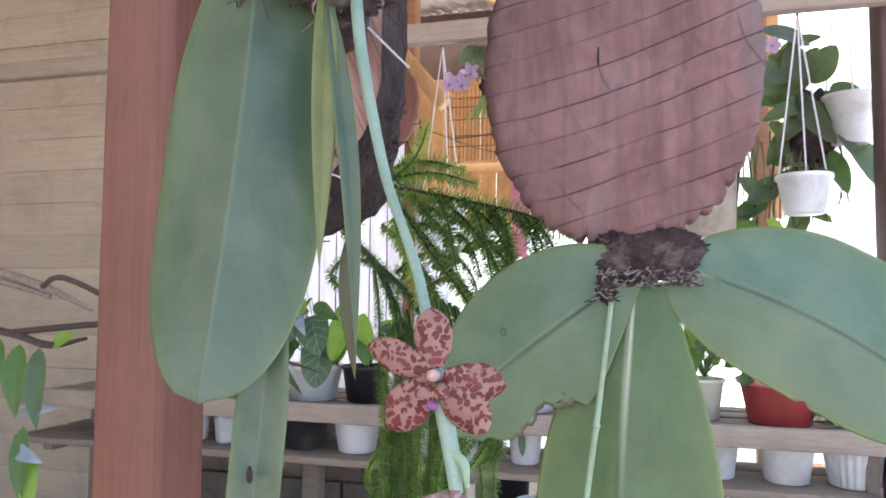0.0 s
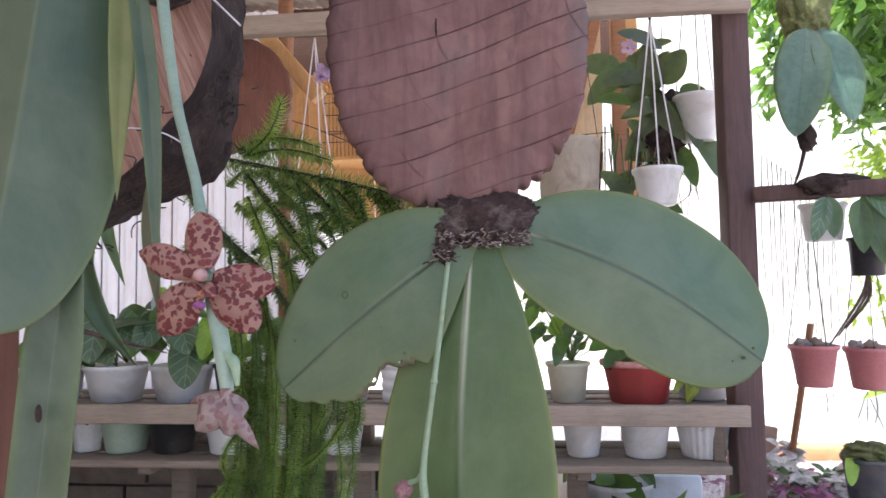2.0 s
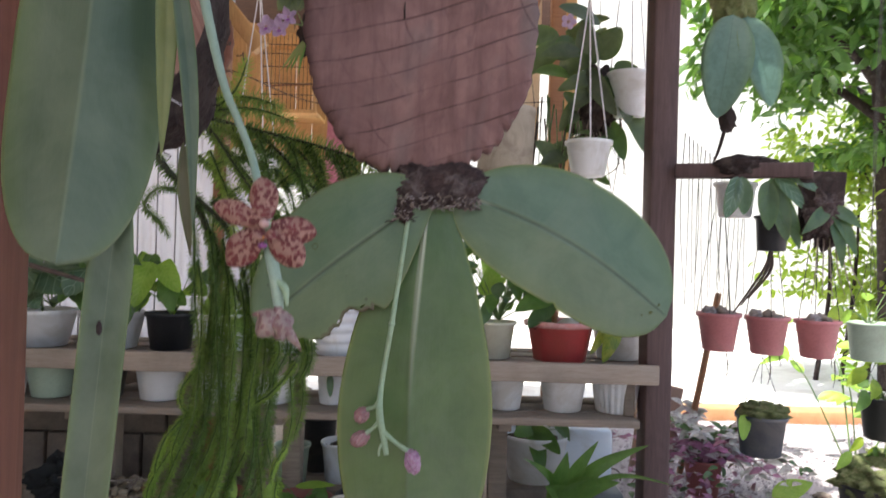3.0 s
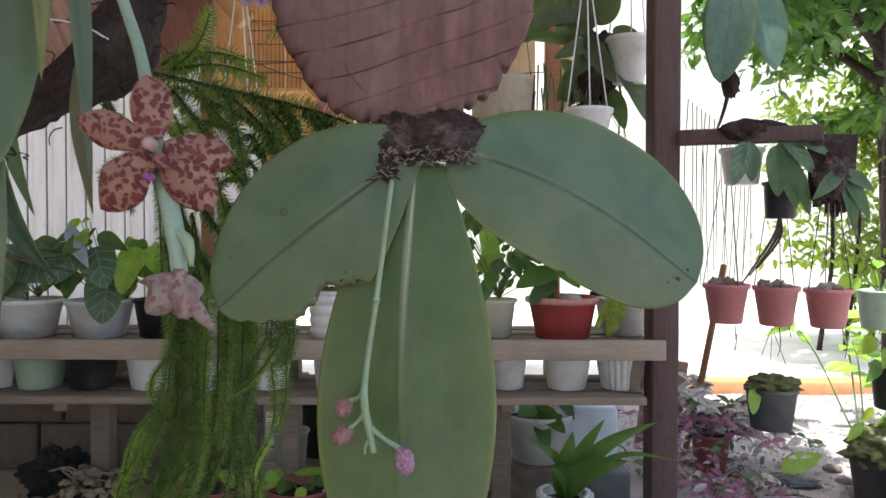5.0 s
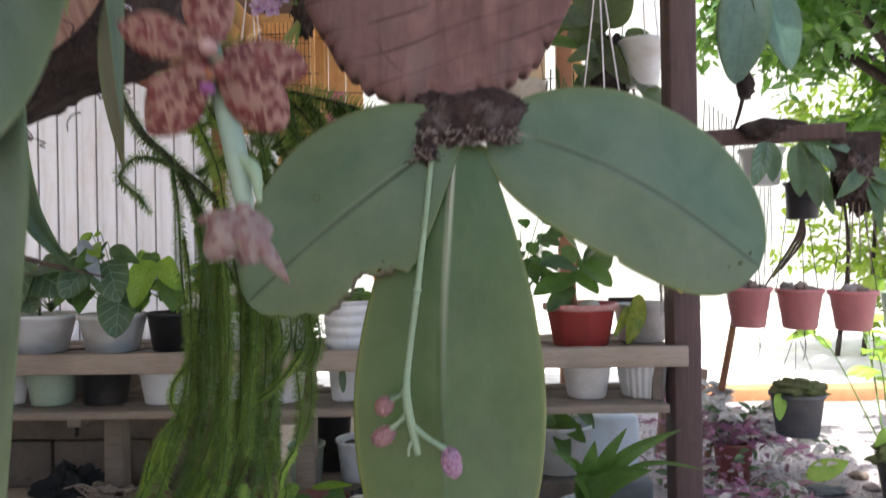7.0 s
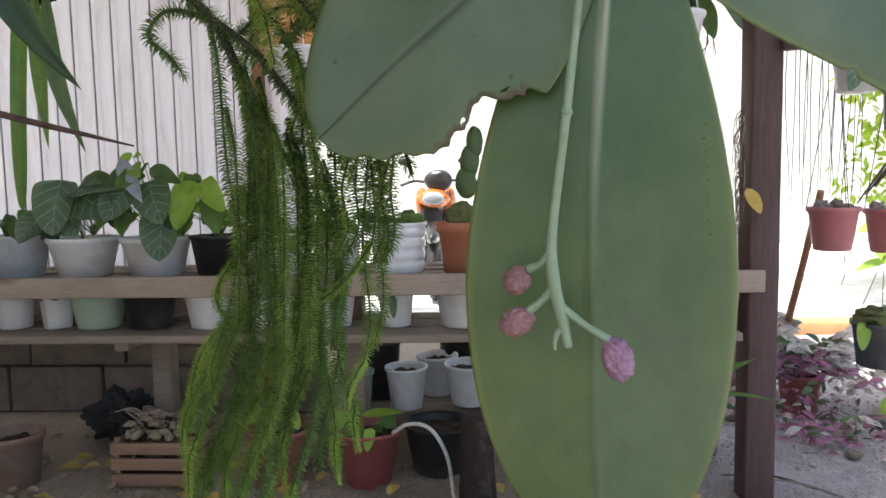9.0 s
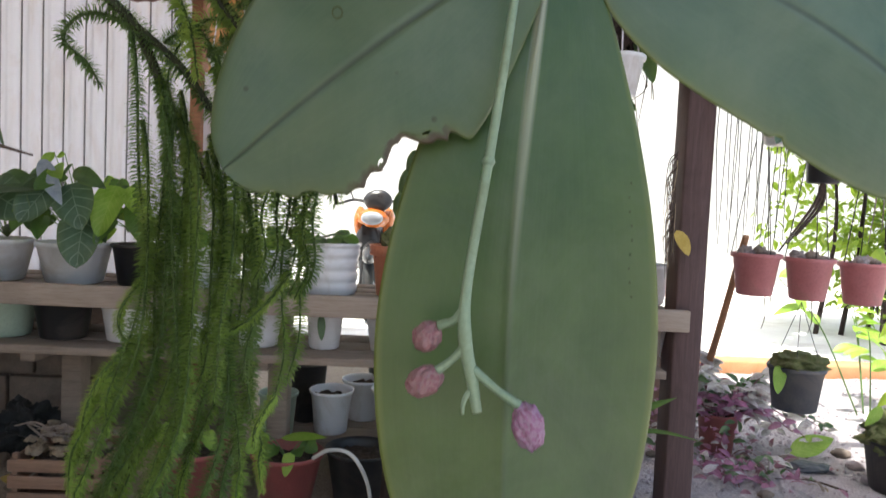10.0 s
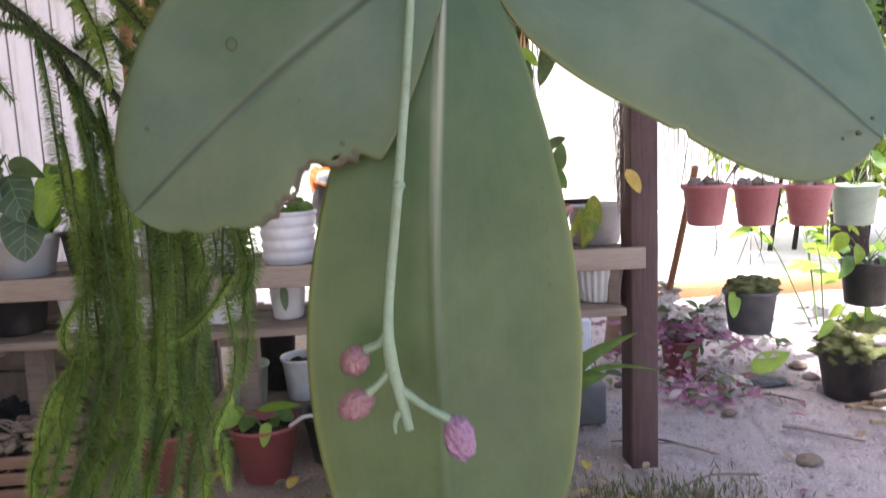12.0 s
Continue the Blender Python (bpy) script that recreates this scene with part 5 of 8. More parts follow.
def second_orchid():
    orchid = thing("spotted_orchid", "orchid with hanging folded leaves and a spike of spotted maroon flowers", "orchid", (-0.07, 0.3, 1.03))
    # stem base and roots
    part("root_crown", lumpy((-0.08, 0.298, 1.092), (0.03, 0.022, 0.0165), 31, 0.45, 2.8, 5), CRUST, orchid, "dry shaggy crown of roots")
    rnd = random.Random(17)
    for k in range(120):
        p = Vector((rnd.uniform(-0.104, -0.052), rnd.uniform(0.278, 0.304), rnd.uniform(1.076, 1.1)))
        pts = [p]
        for _ in range(4):
            p = p + Vector((rnd.uniform(-0.005, 0.005), rnd.uniform(-0.003, 0.003), rnd.uniform(-0.005, 0.002)))
            pts.append(p)
        tube("root", pts, [0.0005, 0.0004, 0.0002], rnd.choice((ROOT, CRUST, FIBRE, FIBRE)), orchid, segs=6, n=10)
    tube("stem_link", [(-0.08, 0.3, 1.096), (-0.1, 0.36, 1.11), (-0.13, 0.43, 1.12)], [0.012, 0.014, 0.016], CRUST, orchid, "woody stem on the log")
    # the folded hanging leaf, a strap leaf behind it and two narrow ones beside it
    leaf("leaf", OLD_LEAF, orchid, "broad dull green leaf hanging straight down", base=(-0.101, 0.288, 1.108), tip=(-0.097, 0.25, 0.931), width=0.0615, normal=(0.3, -1, 0.05),
         kind="blunt", bend=-0.03, side_bend=0.0, fold=-0.5, cup=0.05, thick=0.0016, nu=60, nv=20, groove=-0.0006, seed=5, wave=0.035)
    leaf("leaf", OLD_LEAF, orchid, "narrow hanging strap leaf with a dark hole", base=(-0.086, 0.276, 0.965), tip=(-0.104, 0.268, 0.7), width=0.0175, normal=(0.5, -1, 0),
         kind="strap", bend=0.02, fold=0.25, cup=0.15, thick=0.0014, nu=50, nv=8, seed=6, wave=0.02)
    leaf("leaf", YELLOWING, orchid, "yellowing narrow inner leaf", base=(-0.076, 0.292, 1.088), tip=(-0.0705, 0.279, 0.975), width=0.0095, normal=(0.6, -1, 0),
         kind="blade", bend=0.03, fold=0.4, thick=0.001, nu=30, nv=6, seed=9, wave=0.05)
    leaf("leaf", OLD_LEAF, orchid, "narrow grey-green leaf with a drawn-out tip", base=(-0.075, 0.29, 1.08), tip=(-0.0575, 0.282, 0.945), width=0.0075, normal=(0.5, -1, 0),
         kind="blade", bend=0.03, side_bend=-0.02, fold=0.5, thick=0.001, nu=30, nv=6, seed=10, wave=0.05)
    leaf("leaf", WITHERED, orchid, "withered dark leaf tip", base=(-0.067, 0.294, 0.985), tip=(-0.062, 0.293, 0.935), width=0.0062, normal=(0.2, -1, 0), kind="blade", bend=0.05, fold=0.3, thick=0.001, nu=24, nv=5, seed=7, wave=0.15)
    leaf("leaf", DARK_LEAF, orchid, "curved dark green hanging leaf", base=(-0.2, 0.46, 0.985), tip=(-0.172, 0.475, 0.9), width=0.0135, normal=(0.3, -1, 0), kind="blade", side_bend=0.12, bend=-0.05, fold=0.3, thick=0.001, nu=24, nv=5, seed=8, wave=0.15)
    part("scar", lumpy((-0.0875, 0.2655, 0.906), (0.0012, 0.0007, 0.0029), 5, 0.1, 2, 3), BARK, orchid, "dark hole in the leaf")
    # spike
    c = Vector((-0.0095, 0.215, 0.947))
    spike = tube("flower_spike", [(-0.066, 0.296, 1.085), (-0.058, 0.283, 1.055), (-0.048, 0.269, 1.027), (-0.037, 0.254, 1.001), (-0.027, 0.24, 0.985), (-0.0185, 0.229, 0.97), (-0.012, 0.2205, 0.951), (-0.0092, 0.2195, 0.939), (-0.0066, 0.218, 0.9285), (-0.005, 0.217, 0.9195)],
                 [0.0024, 0.0022, 0.0019, 0.0016, 0.0014, 0.0014, 0.0016, 0.0021, 0.0021, 0.0016], STEM_GREY, orchid, "smooth grey-green arching flower spike", segs=12, n=100)
    tube("bract", [(-0.0062, 0.217, 0.929), (-0.0032, 0.2165, 0.9265), (-0.0022, 0.216, 0.921)], [0.0009, 0.0014, 0.0005], STEM_PALE, spike)
    bloom = tube("flower", [(c.x + 0.0004, c.y + 0.0045, c.z - 0.0042), (c.x, c.y + 0.0035, c.z - 0.002), (c.x, c.y + 0.0007, c.z)], [0.001, 0.0012, 0.0013], STEM_PALE, orchid, "open spotted maroon and cream orchid flower", segs=10)
    for ang, length, width, back, seed, turn in ((98, 0.016, 0.0101, 0.0014, 1, 0.0), (160, 0.0195, 0.0084, 0.0028, 2, -0.1), (-8, 0.0163, 0.0091, 0.0028, 3, 0.15), (225, 0.0188, 0.0112, 0.0025, 4, 0.0), (-48, 0.0175, 0.0108, 0.0025, 5, 0.0)):
        tepal(bloom, c, radians(ang), length, width, back, seed, turn=turn)
    part("column", lumpy((c.x, c.y - 0.003, c.z + 0.0003), (0.0015, 0.0026, 0.0015), 3, 0.15, 2, 3), COLUMN, bloom, "pale column of the flower")
    part("callus", lumpy((c.x, c.y - 0.0026, c.z - 0.0041), (0.0009, 0.0013, 0.0008), 4, 0.25, 2, 3), ORANGE_LIP, bloom, "orange callus")
    part("lip", lumpy((c.x - 0.0003, c.y - 0.003, c.z - 0.0067), (0.0014, 0.0013, 0.0009), 6, 0.35, 2, 3), MAGENTA, bloom, "small magenta lip")
    for s in (-1, 1):
        leaf("lip_lobe", PETAL, bloom, base=(c.x, c.y - 0.002, c.z - 0.0028), tip=(c.x + s * 0.0043, c.y - 0.0039, c.z - 0.0044), width=0.004, normal=(0, -1, 0.3), kind="oval", bend=0.2, thick=0.0005, nu=8, nv=3)
    # the withered flower at the end of the spike
    w = Vector((-0.0051, 0.2165, 0.9185))
    faded = tube("withered_flower", [(w.x, w.y, w.z + 0.002), (w.x, w.y - 0.0002, w.z - 0.001)], [0.0014, 0.0018], PETAL_OLD, orchid, "faded drooping pinkish flower")
    for ang, length, width, back, seed in ((232, 0.0096, 0.009, -0.003, 11), (284, 0.009, 0.0085, -0.003, 12), (262, 0.0092, 0.0078, 0.003, 13), (302, 0.0148, 0.0034, 0.001, 14), (186, 0.0088, 0.0031, 0.0, 15)):
        d = Vector((math.cos(radians(ang)), 0, math.sin(radians(ang))))
        leaf("tepal", PETAL_OLD, faded, base=w - d * 0.001, tip=w + d * length + Vector((0, back, 0)), width=width, normal=(0, -1 if back < 0.003 else 1, 0), kind="oval", bend=0.2, cup=-0.8, thick=0.0006, nu=16, nv=6, wave=0.3, seed=seed)


second_orchid()


# ---------------------------------------------------------------- hanging clubmoss
def frond(parent, points, seed, size=0.0075, start=0.0, stem=0.0016, tip_lime=False, bare=0.0, lit=False, step=0.0012, grow=0.004):
    """A clubmoss shoot: a thin stem set all round with fine needles."""
    rnd = random.Random(seed)
    n = 10 * (len(points) - 1) * 2
    line = smooth_path(points, n)
    lengths = [0.0]
    for a, b in zip(line, line[1:]):
        lengths.append(lengths[-1] + (b - a).length)
    total = lengths[-1]
    sv, sf = tube_data(points, [stem, stem * 0.9, stem * 0.5], 6, n)
    stem_ob = part_mesh("stem", mesh_from("stem", sv, sf, MOSS_STEM if bare or stem > 0.0018 else MOSS_LINE), parent)
    verts, faces = [], []
    s = total * start
    turn = rnd.uniform(0, 6)
    while s < total:
        k = next(i for i, q in enumerate(lengths) if q >= s)
        k = max(1, k)
        f = (s - lengths[k - 1]) / max(1e-9, lengths[k] - lengths[k - 1])
        c = line[k - 1].lerp(line[k], f)
        d = (line[k] - line[k - 1]).normalized()
        a0 = d.orthogonal().normalized()
        b0 = d.cross(a0)
        near_end = min(1.0, (total - s) / 0.02, 0.15 + s / grow)
        for j in range(6):
            a = turn + j * 2 * math.pi / 6 + rnd.uniform(-0.4, 0.4)
            out = a0 * math.cos(a) + b0 * math.sin(a)
            ln = size * rnd.uniform(0.8, 1.15) * (0.55 + 0.45 * near_end)
            tipv = c + out * ln * 0.95 + d * ln * (rnd.uniform(0.05, 0.4) + 0.7 * (1 - near_end))
            wdt = (d + d.cross(out) * 0.7) * (0.00042 + 0.018 * size)
            o = len(verts)
            b = c + out * stem * 0.8
            midp = b.lerp(tipv, 0.5) - d * ln * 0.09
            verts += [b - wdt, b + wdt, midp + wdt * 0.8, midp - wdt * 0.8, tipv]
            faces += [(o, o + 1, o + 2, o + 3), (o + 3, o + 2, o + 4)]
        turn += 1.1
        s += step + 0.11 * size
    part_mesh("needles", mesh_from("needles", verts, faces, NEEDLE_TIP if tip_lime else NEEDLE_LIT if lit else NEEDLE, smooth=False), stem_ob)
    return stem_ob


def clubmoss():
    plant = thing("hanging_clubmoss", "bright green clubmoss with long bristly hanging shoots", "hanging plant", (-0.2, 0.72, 1.1))
    tube("hanger", [(-0.235, 0.72, 1.16), (-0.235, 0.72, 2.545)], [0.0012] * 2, WIRE, plant, segs=5, n=2)
    part("root_mass", lumpy((-0.25, 0.7, 1.13), (0.035, 0.03, 0.03), 41, 0.3, 2.4, 4), BARK, plant, "dark fibrous root mass")
    rnd = random.Random(23)
    y = 0.74
    # dark arching main stems
    frond(plant, [(-0.23, 0.72, 1.081), (-0.186, 0.72, 1.071), (-0.138, 0.72, 1.06), (-0.086, 0.72, 1.048), (-0.038, 0.718, 1.033), (-0.016, 0.715, 1.02)], 1, 0.0165, stem=0.0022, lit=True)
    sweeps = (((-0.201, 0.73, 1.085), (-0.183, 0.725, 1.097), (-0.17, 0.72, 1.113), (-0.163, 0.72, 1.136)), ((-0.217, 0.74, 1.09), (-0.191, 0.735, 1.1), (-0.154, 0.73, 1.098), (-0.128, 0.73, 1.089)),
              ((-0.206, 0.73, 1.082), (-0.175, 0.73, 1.088), (-0.144, 0.725, 1.084), (-0.112, 0.72, 1.073)), ((-0.201, 0.735, 1.062), (-0.165, 0.73, 1.012), (-0.126, 0.73, 0.962), (-0.11, 0.73, 0.93)),
              ((-0.209, 0.75, 1.045), (-0.186, 0.745, 0.994), (-0.178, 0.745, 0.955)), ((-0.149, 0.725, 1.06), (-0.12, 0.725, 1.033), (-0.097, 0.725, 1.0), (-0.086, 0.73, 0.968)),
              ((-0.12, 0.722, 1.055), (-0.094, 0.722, 1.028), (-0.078, 0.722, 0.998)), ((-0.096, 0.72, 1.049), (-0.083, 0.72, 1.028), (-0.076, 0.72, 1.0)),
              ((-0.18, 0.728, 1.068), (-0.165, 0.728, 1.046), (-0.149, 0.728, 1.03), (-0.135, 0.728, 1.0)), ((-0.225, 0.76, 1.04), (-0.202, 0.758, 1.02), (-0.19, 0.756, 0.99)),
              ((-0.065, 0.72, 1.04), (-0.052, 0.72, 1.02), (-0.046, 0.722, 0.995)), ((-0.24, 0.77, 1.06), (-0.215, 0.765, 1.075), (-0.185, 0.76, 1.062), (-0.165, 0.76, 1.035)))
    for k, pts in enumerate(sweeps):
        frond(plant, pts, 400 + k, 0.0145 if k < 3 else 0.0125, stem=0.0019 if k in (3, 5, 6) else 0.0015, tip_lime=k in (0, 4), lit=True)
    frond(plant, [(-0.3, 0.78, 1.085), (-0.27, 0.78, 1.03), (-0.238, 0.78, 0.998), (-0.215, 0.78, 0.95), (-0.197, 0.78, 0.913), (-0.174, 0.78, 0.872), (-0.14, 0.78, 0.82)], 4, 0.011, stem=0.0043, bare=1)
    frond(plant, [(-0.24, 0.78, 1.0), (-0.2, 0.77, 0.968), (-0.165, 0.765, 0.925), (-0.12, 0.76, 0.885)], 5, 0.011, stem=0.0034, bare=1)
    frond(plant, [(-0.215, 0.76, 1.07), (-0.165, 0.75, 1.013), (-0.132, 0.75, 0.972), (-0.095, 0.745, 0.93), (-0.075, 0.74, 0.87)], 6, 0.011, stem=0.0034, bare=1)
    frond(plant, [(-0.18, 0.75, 1.06), (-0.12, 0.75, 1.03), (-0.08, 0.75, 0.985), (-0.065, 0.75, 0.93)], 7, 0.01, stem=0.002)
    frond(plant, [(-0.24, 0.78, 1.0), (-0.272, 0.775, 1.005), (-0.287, 0.77, 0.985), (-0.27, 0.77, 0.968), (-0.258, 0.77, 0.95)], 8, 0.009)
    frond(plant, [(-0.22, 0.77, 1.03), (-0.18, 0.765, 1.04), (-0.15, 0.76, 1.03)], 9, 0.01)
    # lime shoots crowding under the arch
    for k in range(9):
        x, z = rnd.uniform(-0.225, -0.11), rnd.uniform(0.97, 1.04)
        yy = rnd.uniform(0.74, 0.83)
        side = rnd.choice((-1, 1, 1))
        ln = rnd.uniform(0.04, 0.085)
        frond(plant, [(x, yy, z), (x + side * ln * 0.45, yy - 0.006, z + 0.012), (x + side * ln * 0.8, yy - 0.008, z - 0.012), (x + side * ln * 0.95, yy - 0.01, z - ln * 0.75)], 500 + k, rnd.uniform(0.009, 0.012), tip_lime=k % 3 == 0)
    # short shoots from the arch
    for k, (x, z) in enumerate(((-0.16, 1.07), (-0.125, 1.06), (-0.1, 1.05), (-0.075, 1.044), (-0.055, 1.036))):
        frond(plant, [(x, 0.72, z), (x + 0.018, 0.718, z - 0.03), (x + 0.03, 0.72, z - 0.085 - 0.03 * rnd.random())], 30 + k, 0.012)
    # the long hanging skirt: bottle-brush tresses that drop straight, then sweep aside (top x and z, waist x, tip x and z)
    rnd = random.Random(61)
    tresses = ((-0.203, 0.925, -0.2, -0.262, 0.665), (-0.194, 0.92, -0.199, -0.237, 0.632), (-0.187, 0.915, -0.188, -0.229, 0.62), (-0.184, 0.9, -0.19, -0.246, 0.612),
               (-0.172, 0.885, -0.17, -0.19, 0.634), (-0.164, 0.87, -0.167, -0.204, 0.64), (-0.153, 0.865, -0.157, -0.142, 0.637), (-0.145, 0.85, -0.144, -0.163, 0.628),
               (-0.138, 0.835, -0.141, -0.124, 0.667), (-0.178, 0.89, -0.18, -0.216, 0.59), (-0.158, 0.865, -0.151, -0.177, 0.6), (-0.199, 0.9, -0.206, -0.256, 0.6),
               (-0.15, 0.86, -0.166, -0.206, 0.59), (-0.191, 0.9, -0.181, -0.197, 0.58), (-0.208, 0.89, -0.213, -0.25, 0.64), (-0.168, 0.875, -0.176, -0.226, 0.57),
               (-0.222, 0.955, -0.213, -0.232, 0.71), (-0.15, 0.93, -0.146, -0.152, 0.73), (-0.165, 0.95, -0.16, -0.17, 0.75), (-0.134, 0.92, -0.131, -0.137, 0.74))
    for k, (x0, z0, xm, x1, z1) in enumerate(tresses):
        yy = y + rnd.uniform(-0.02, 0.045)
        drop = z0 - z1
        w = rnd.uniform(-0.005, 0.005)
        pts = [(x0 - 0.012, yy + 0.02, z0 + 0.035), (x0, yy, z0), (0.5 * (x0 + xm) + w, yy + 0.005, z0 - 0.28 * drop), (xm, yy, z0 - 0.52 * drop),
               (0.55 * xm + 0.45 * x1 - w, yy - 0.005, z0 - 0.72 * drop), (0.12 * xm + 0.88 * x1, yy - 0.008, z0 - 0.88 * drop), (x1, yy - 0.012, z1)]
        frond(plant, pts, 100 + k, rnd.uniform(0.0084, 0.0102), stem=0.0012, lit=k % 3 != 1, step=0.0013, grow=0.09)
        tip = [pts[5], (0.5 * (pts[5][0] + x1) - 0.002, yy - 0.014, 0.5 * (pts[5][2] + z1)), (x1 + 0.001, yy - 0.017, z1 - 0.012)]
        if k % 2 == 0:
            frond(plant, tip, 150 + k, 0.0062, stem=0.001, tip_lime=True, step=0.001)
    # shorter shoots crowding behind the tip of the chewed leaf
    for k in range(8):
        x = -0.124 + 0.005 * k
        z1 = 0.795 + 0.02 * rnd.random() if k not in (2, 4) else 0.695 + 0.01 * k
        yy = y + rnd.uniform(-0.015, 0.03)
        w = rnd.uniform(-0.004, 0.004)
        frond(plant, [(x - 0.012, yy, 0.925), (x + w, yy, 0.89), (x - w, yy - 0.004, 0.6 * 0.89 + 0.4 * z1), (x + 0.002, yy - 0.006, 0.25 * 0.89 + 0.75 * z1), (x - 0.006, yy - 0.01, z1)], 300 + k,
              rnd.uniform(0.0084, 0.0098), stem=0.0012, lit=k % 2 == 0, step=0.0013, grow=0.06)
    # lime shoots in the hollow between the stems
    for k in range(7):
        x, z = -0.185 + 0.008 * k, 0.975 - 0.006 * k + rnd.uniform(-0.006, 0.006)
        frond(plant, [(x, 0.8, z), (x + 0.008, 0.795, z - 0.012), (x + 0.014, 0.79, z - 0.035), (x + 0.01 + rnd.uniform(-0.006, 0.006), 0.785, z - 0.07)], 600 + k, 0.0095, tip_lime=k % 2 == 0, lit=True, step=0.0013)
    # lime shoots curling away from the tresses
    for k, pts in enumerate(([(-0.203, 0.76, 0.826), (-0.217, 0.755, 0.808), (-0.23, 0.75, 0.79), (-0.233, 0.75, 0.772), (-0.222, 0.75, 0.756)], [(-0.106, 0.738, 0.82), (-0.122, 0.738, 0.798), (-0.138, 0.735, 0.782), (-0.155, 0.735, 0.773)],
                             [(-0.212, 0.75, 0.768), (-0.24, 0.745, 0.742), (-0.254, 0.745, 0.71), (-0.258, 0.745, 0.672)], [(-0.226, 0.75, 0.752), (-0.245, 0.75, 0.73), (-0.263, 0.75, 0.69)],
                             [(-0.2, 0.75, 0.7), (-0.222, 0.745, 0.67), (-0.236, 0.745, 0.64)], [(-0.115, 0.74, 0.73), (-0.128, 0.74, 0.706), (-0.13, 0.74, 0.69)])):
        frond(plant, pts, 200 + k, 0.0062, tip_lime=True, step=0.001)


clubmoss()

# ---------------------------------------------------------------- the plant shelf
def shelf():
    rack = thing("plant_shelf", "two-tier shelf of rough sawn timber boards", "shelf", (-0.4, 2.3, 0))
    part("front_rail", box(-2.05, -0.63, 2.06, 2.085, 0.573, 0.63, 0.003, 0.0015, 1, 16), PLANK, rack, "sawn timber front board")
    part("front_rail", box(-0.628, 0.686, 2.06, 2.085, 0.573, 0.63, 0.003, 0.0015, 2, 16), PLANK, rack, "sawn timber front board with a split end")
    for k, y in enumerate((2.1, 2.22, 2.34, 2.46)):
        part("slat", box(-2.05, 0.636 if y < 2.2 else 0.7, y, y + 0.09, 0.585, 0.61, 0.003, 0.0015, 5 + k, 12), PLANK_DARK, rack)
    for k, y in enumerate((2.062, 2.18, 2.3)):
        part("lower_slat", box(-2.05, 0.632, y, y + 0.1, 0.445, 0.467, 0.003, 0.0015, 10 + k, 12), PLANK_DARK, rack)
    for x in (-1.93, -1.05, -0.44, 0.24):
        part("leg", box(x - 0.03, x + 0.03, 2.32, 2.38, 0, 0.585, 0.004, 0.002, int(x * 10)), PLANK_DARK, rack)
        part("cross_piece", box(x - 0.02, x + 0.02, 2.09, 2.55, 0.418, 0.445, 0.003), PLANK_DARK, rack)
    part("end_block", box(0.6, 0.632, 2.12, 2.4, 0.467, 0.573, 0.003), PLANK_DARK, rack)


shelf()
TOP, LOW = 0.611, 0.468


def stem_to(plant, a, b, r=0.002, mat=None, sag=0.01):
    a, b = Vector(a), Vector(b)
    tube("stem", [a, a.lerp(b, 0.5) + Vector((0, 0, sag)), b], [r, r * 0.9, r * 0.7], mat or STEM_GREEN, plant, segs=6, n=12)


def foliage(plant, at, count, reach, size, material, seed, kind="heart", lift=0.6, face=(0, -1, 0.5), aspect=0.75, spread=1.0, low=0.2):
    """Long-stalked leaves round a pot's middle, each on its own stalk."""
    rnd = random.Random(seed)
    for k in range(count):
        a = 2 * math.pi * (k + rnd.uniform(-0.3, 0.3)) / count
        r = reach * rnd.uniform(0.35, 1.0) * spread
        z = at[2] + reach * lift * rnd.uniform(low, 1.25)
        p = Vector((at[0] + r * math.cos(a), at[1] + 0.6 * r * math.sin(a), z))
        out = Vector((math.cos(a), 0.5 * math.sin(a) - 0.35, 0))
        ln = size * rnd.uniform(0.75, 1.2)
        tip = p + out * ln * 0.62 + Vector((0, 0, -ln * rnd.uniform(0.2, 0.9)))
        stem_to(plant, at, p, 0.0018)
        n = Vector(face) + Vector((rnd.uniform(-0.5, 0.5), rnd.uniform(-0.2, 0.2), rnd.uniform(-0.2, 0.4)))
        leaf("leaf", material if not isinstance(material, (list, tuple)) else rnd.choice(material), plant, base=p, tip=tip, width=ln * aspect, normal=n, kind=kind, bend=rnd.uniform(-0.04, 0.1), fold=0.12, cup=0.1, nu=14, nv=5, wave=0.05, seed=seed * 31 + k)


p = pot("potted_plant", "pale bluish-white pot on the wooden shelf", (-1.45, 2.27, TOP), 0.127, 0.09, 0.066, BLUE_POT, group="pots on the shelf", category="potted plant", seed=1)
foliage(p, (-1.45, 2.27, 0.73), 12, 0.12, 0.09, [PLAIN_LEAF, VEINED_LEAF, DARK_LEAF], 3)
p = pot("potted_plant", "white plastic pot with big grey-green heart-shaped leaves", (-1.245, 2.27, TOP), 0.118, 0.104, 0.074, WHITE_POT, rim=0.016, group="pots on the shelf", category="potted plant", seed=2)
for k, (px, pz, tx, tz, w) in enumerate(((-1.26, 0.9, -1.265, 0.74, 0.14), (-1.22, 0.86, -1.08, 0.8, 0.14), (-1.22, 0.87, -1.06, 0.87, 0.12), (-1.32, 0.8, -1.37, 0.72, 0.09), (-1.24, 0.79, -1.19, 0.74, 0.08))):
    stem_to(p, (-1.245, 2.27, 0.72), (px, 2.2, pz))
    leaf("leaf", DARK_LEAF if k == 2 else VEINED_LEAF, p, base=(px, 2.2, pz), tip=(tx, 2.15, tz), width=w, normal=(0, -1, 0.35 if k != 2 else 1.2), kind="heart", bend=0.06, fold=0.15, cup=0.1, nu=18, nv=7, wave=0.06, seed=k)
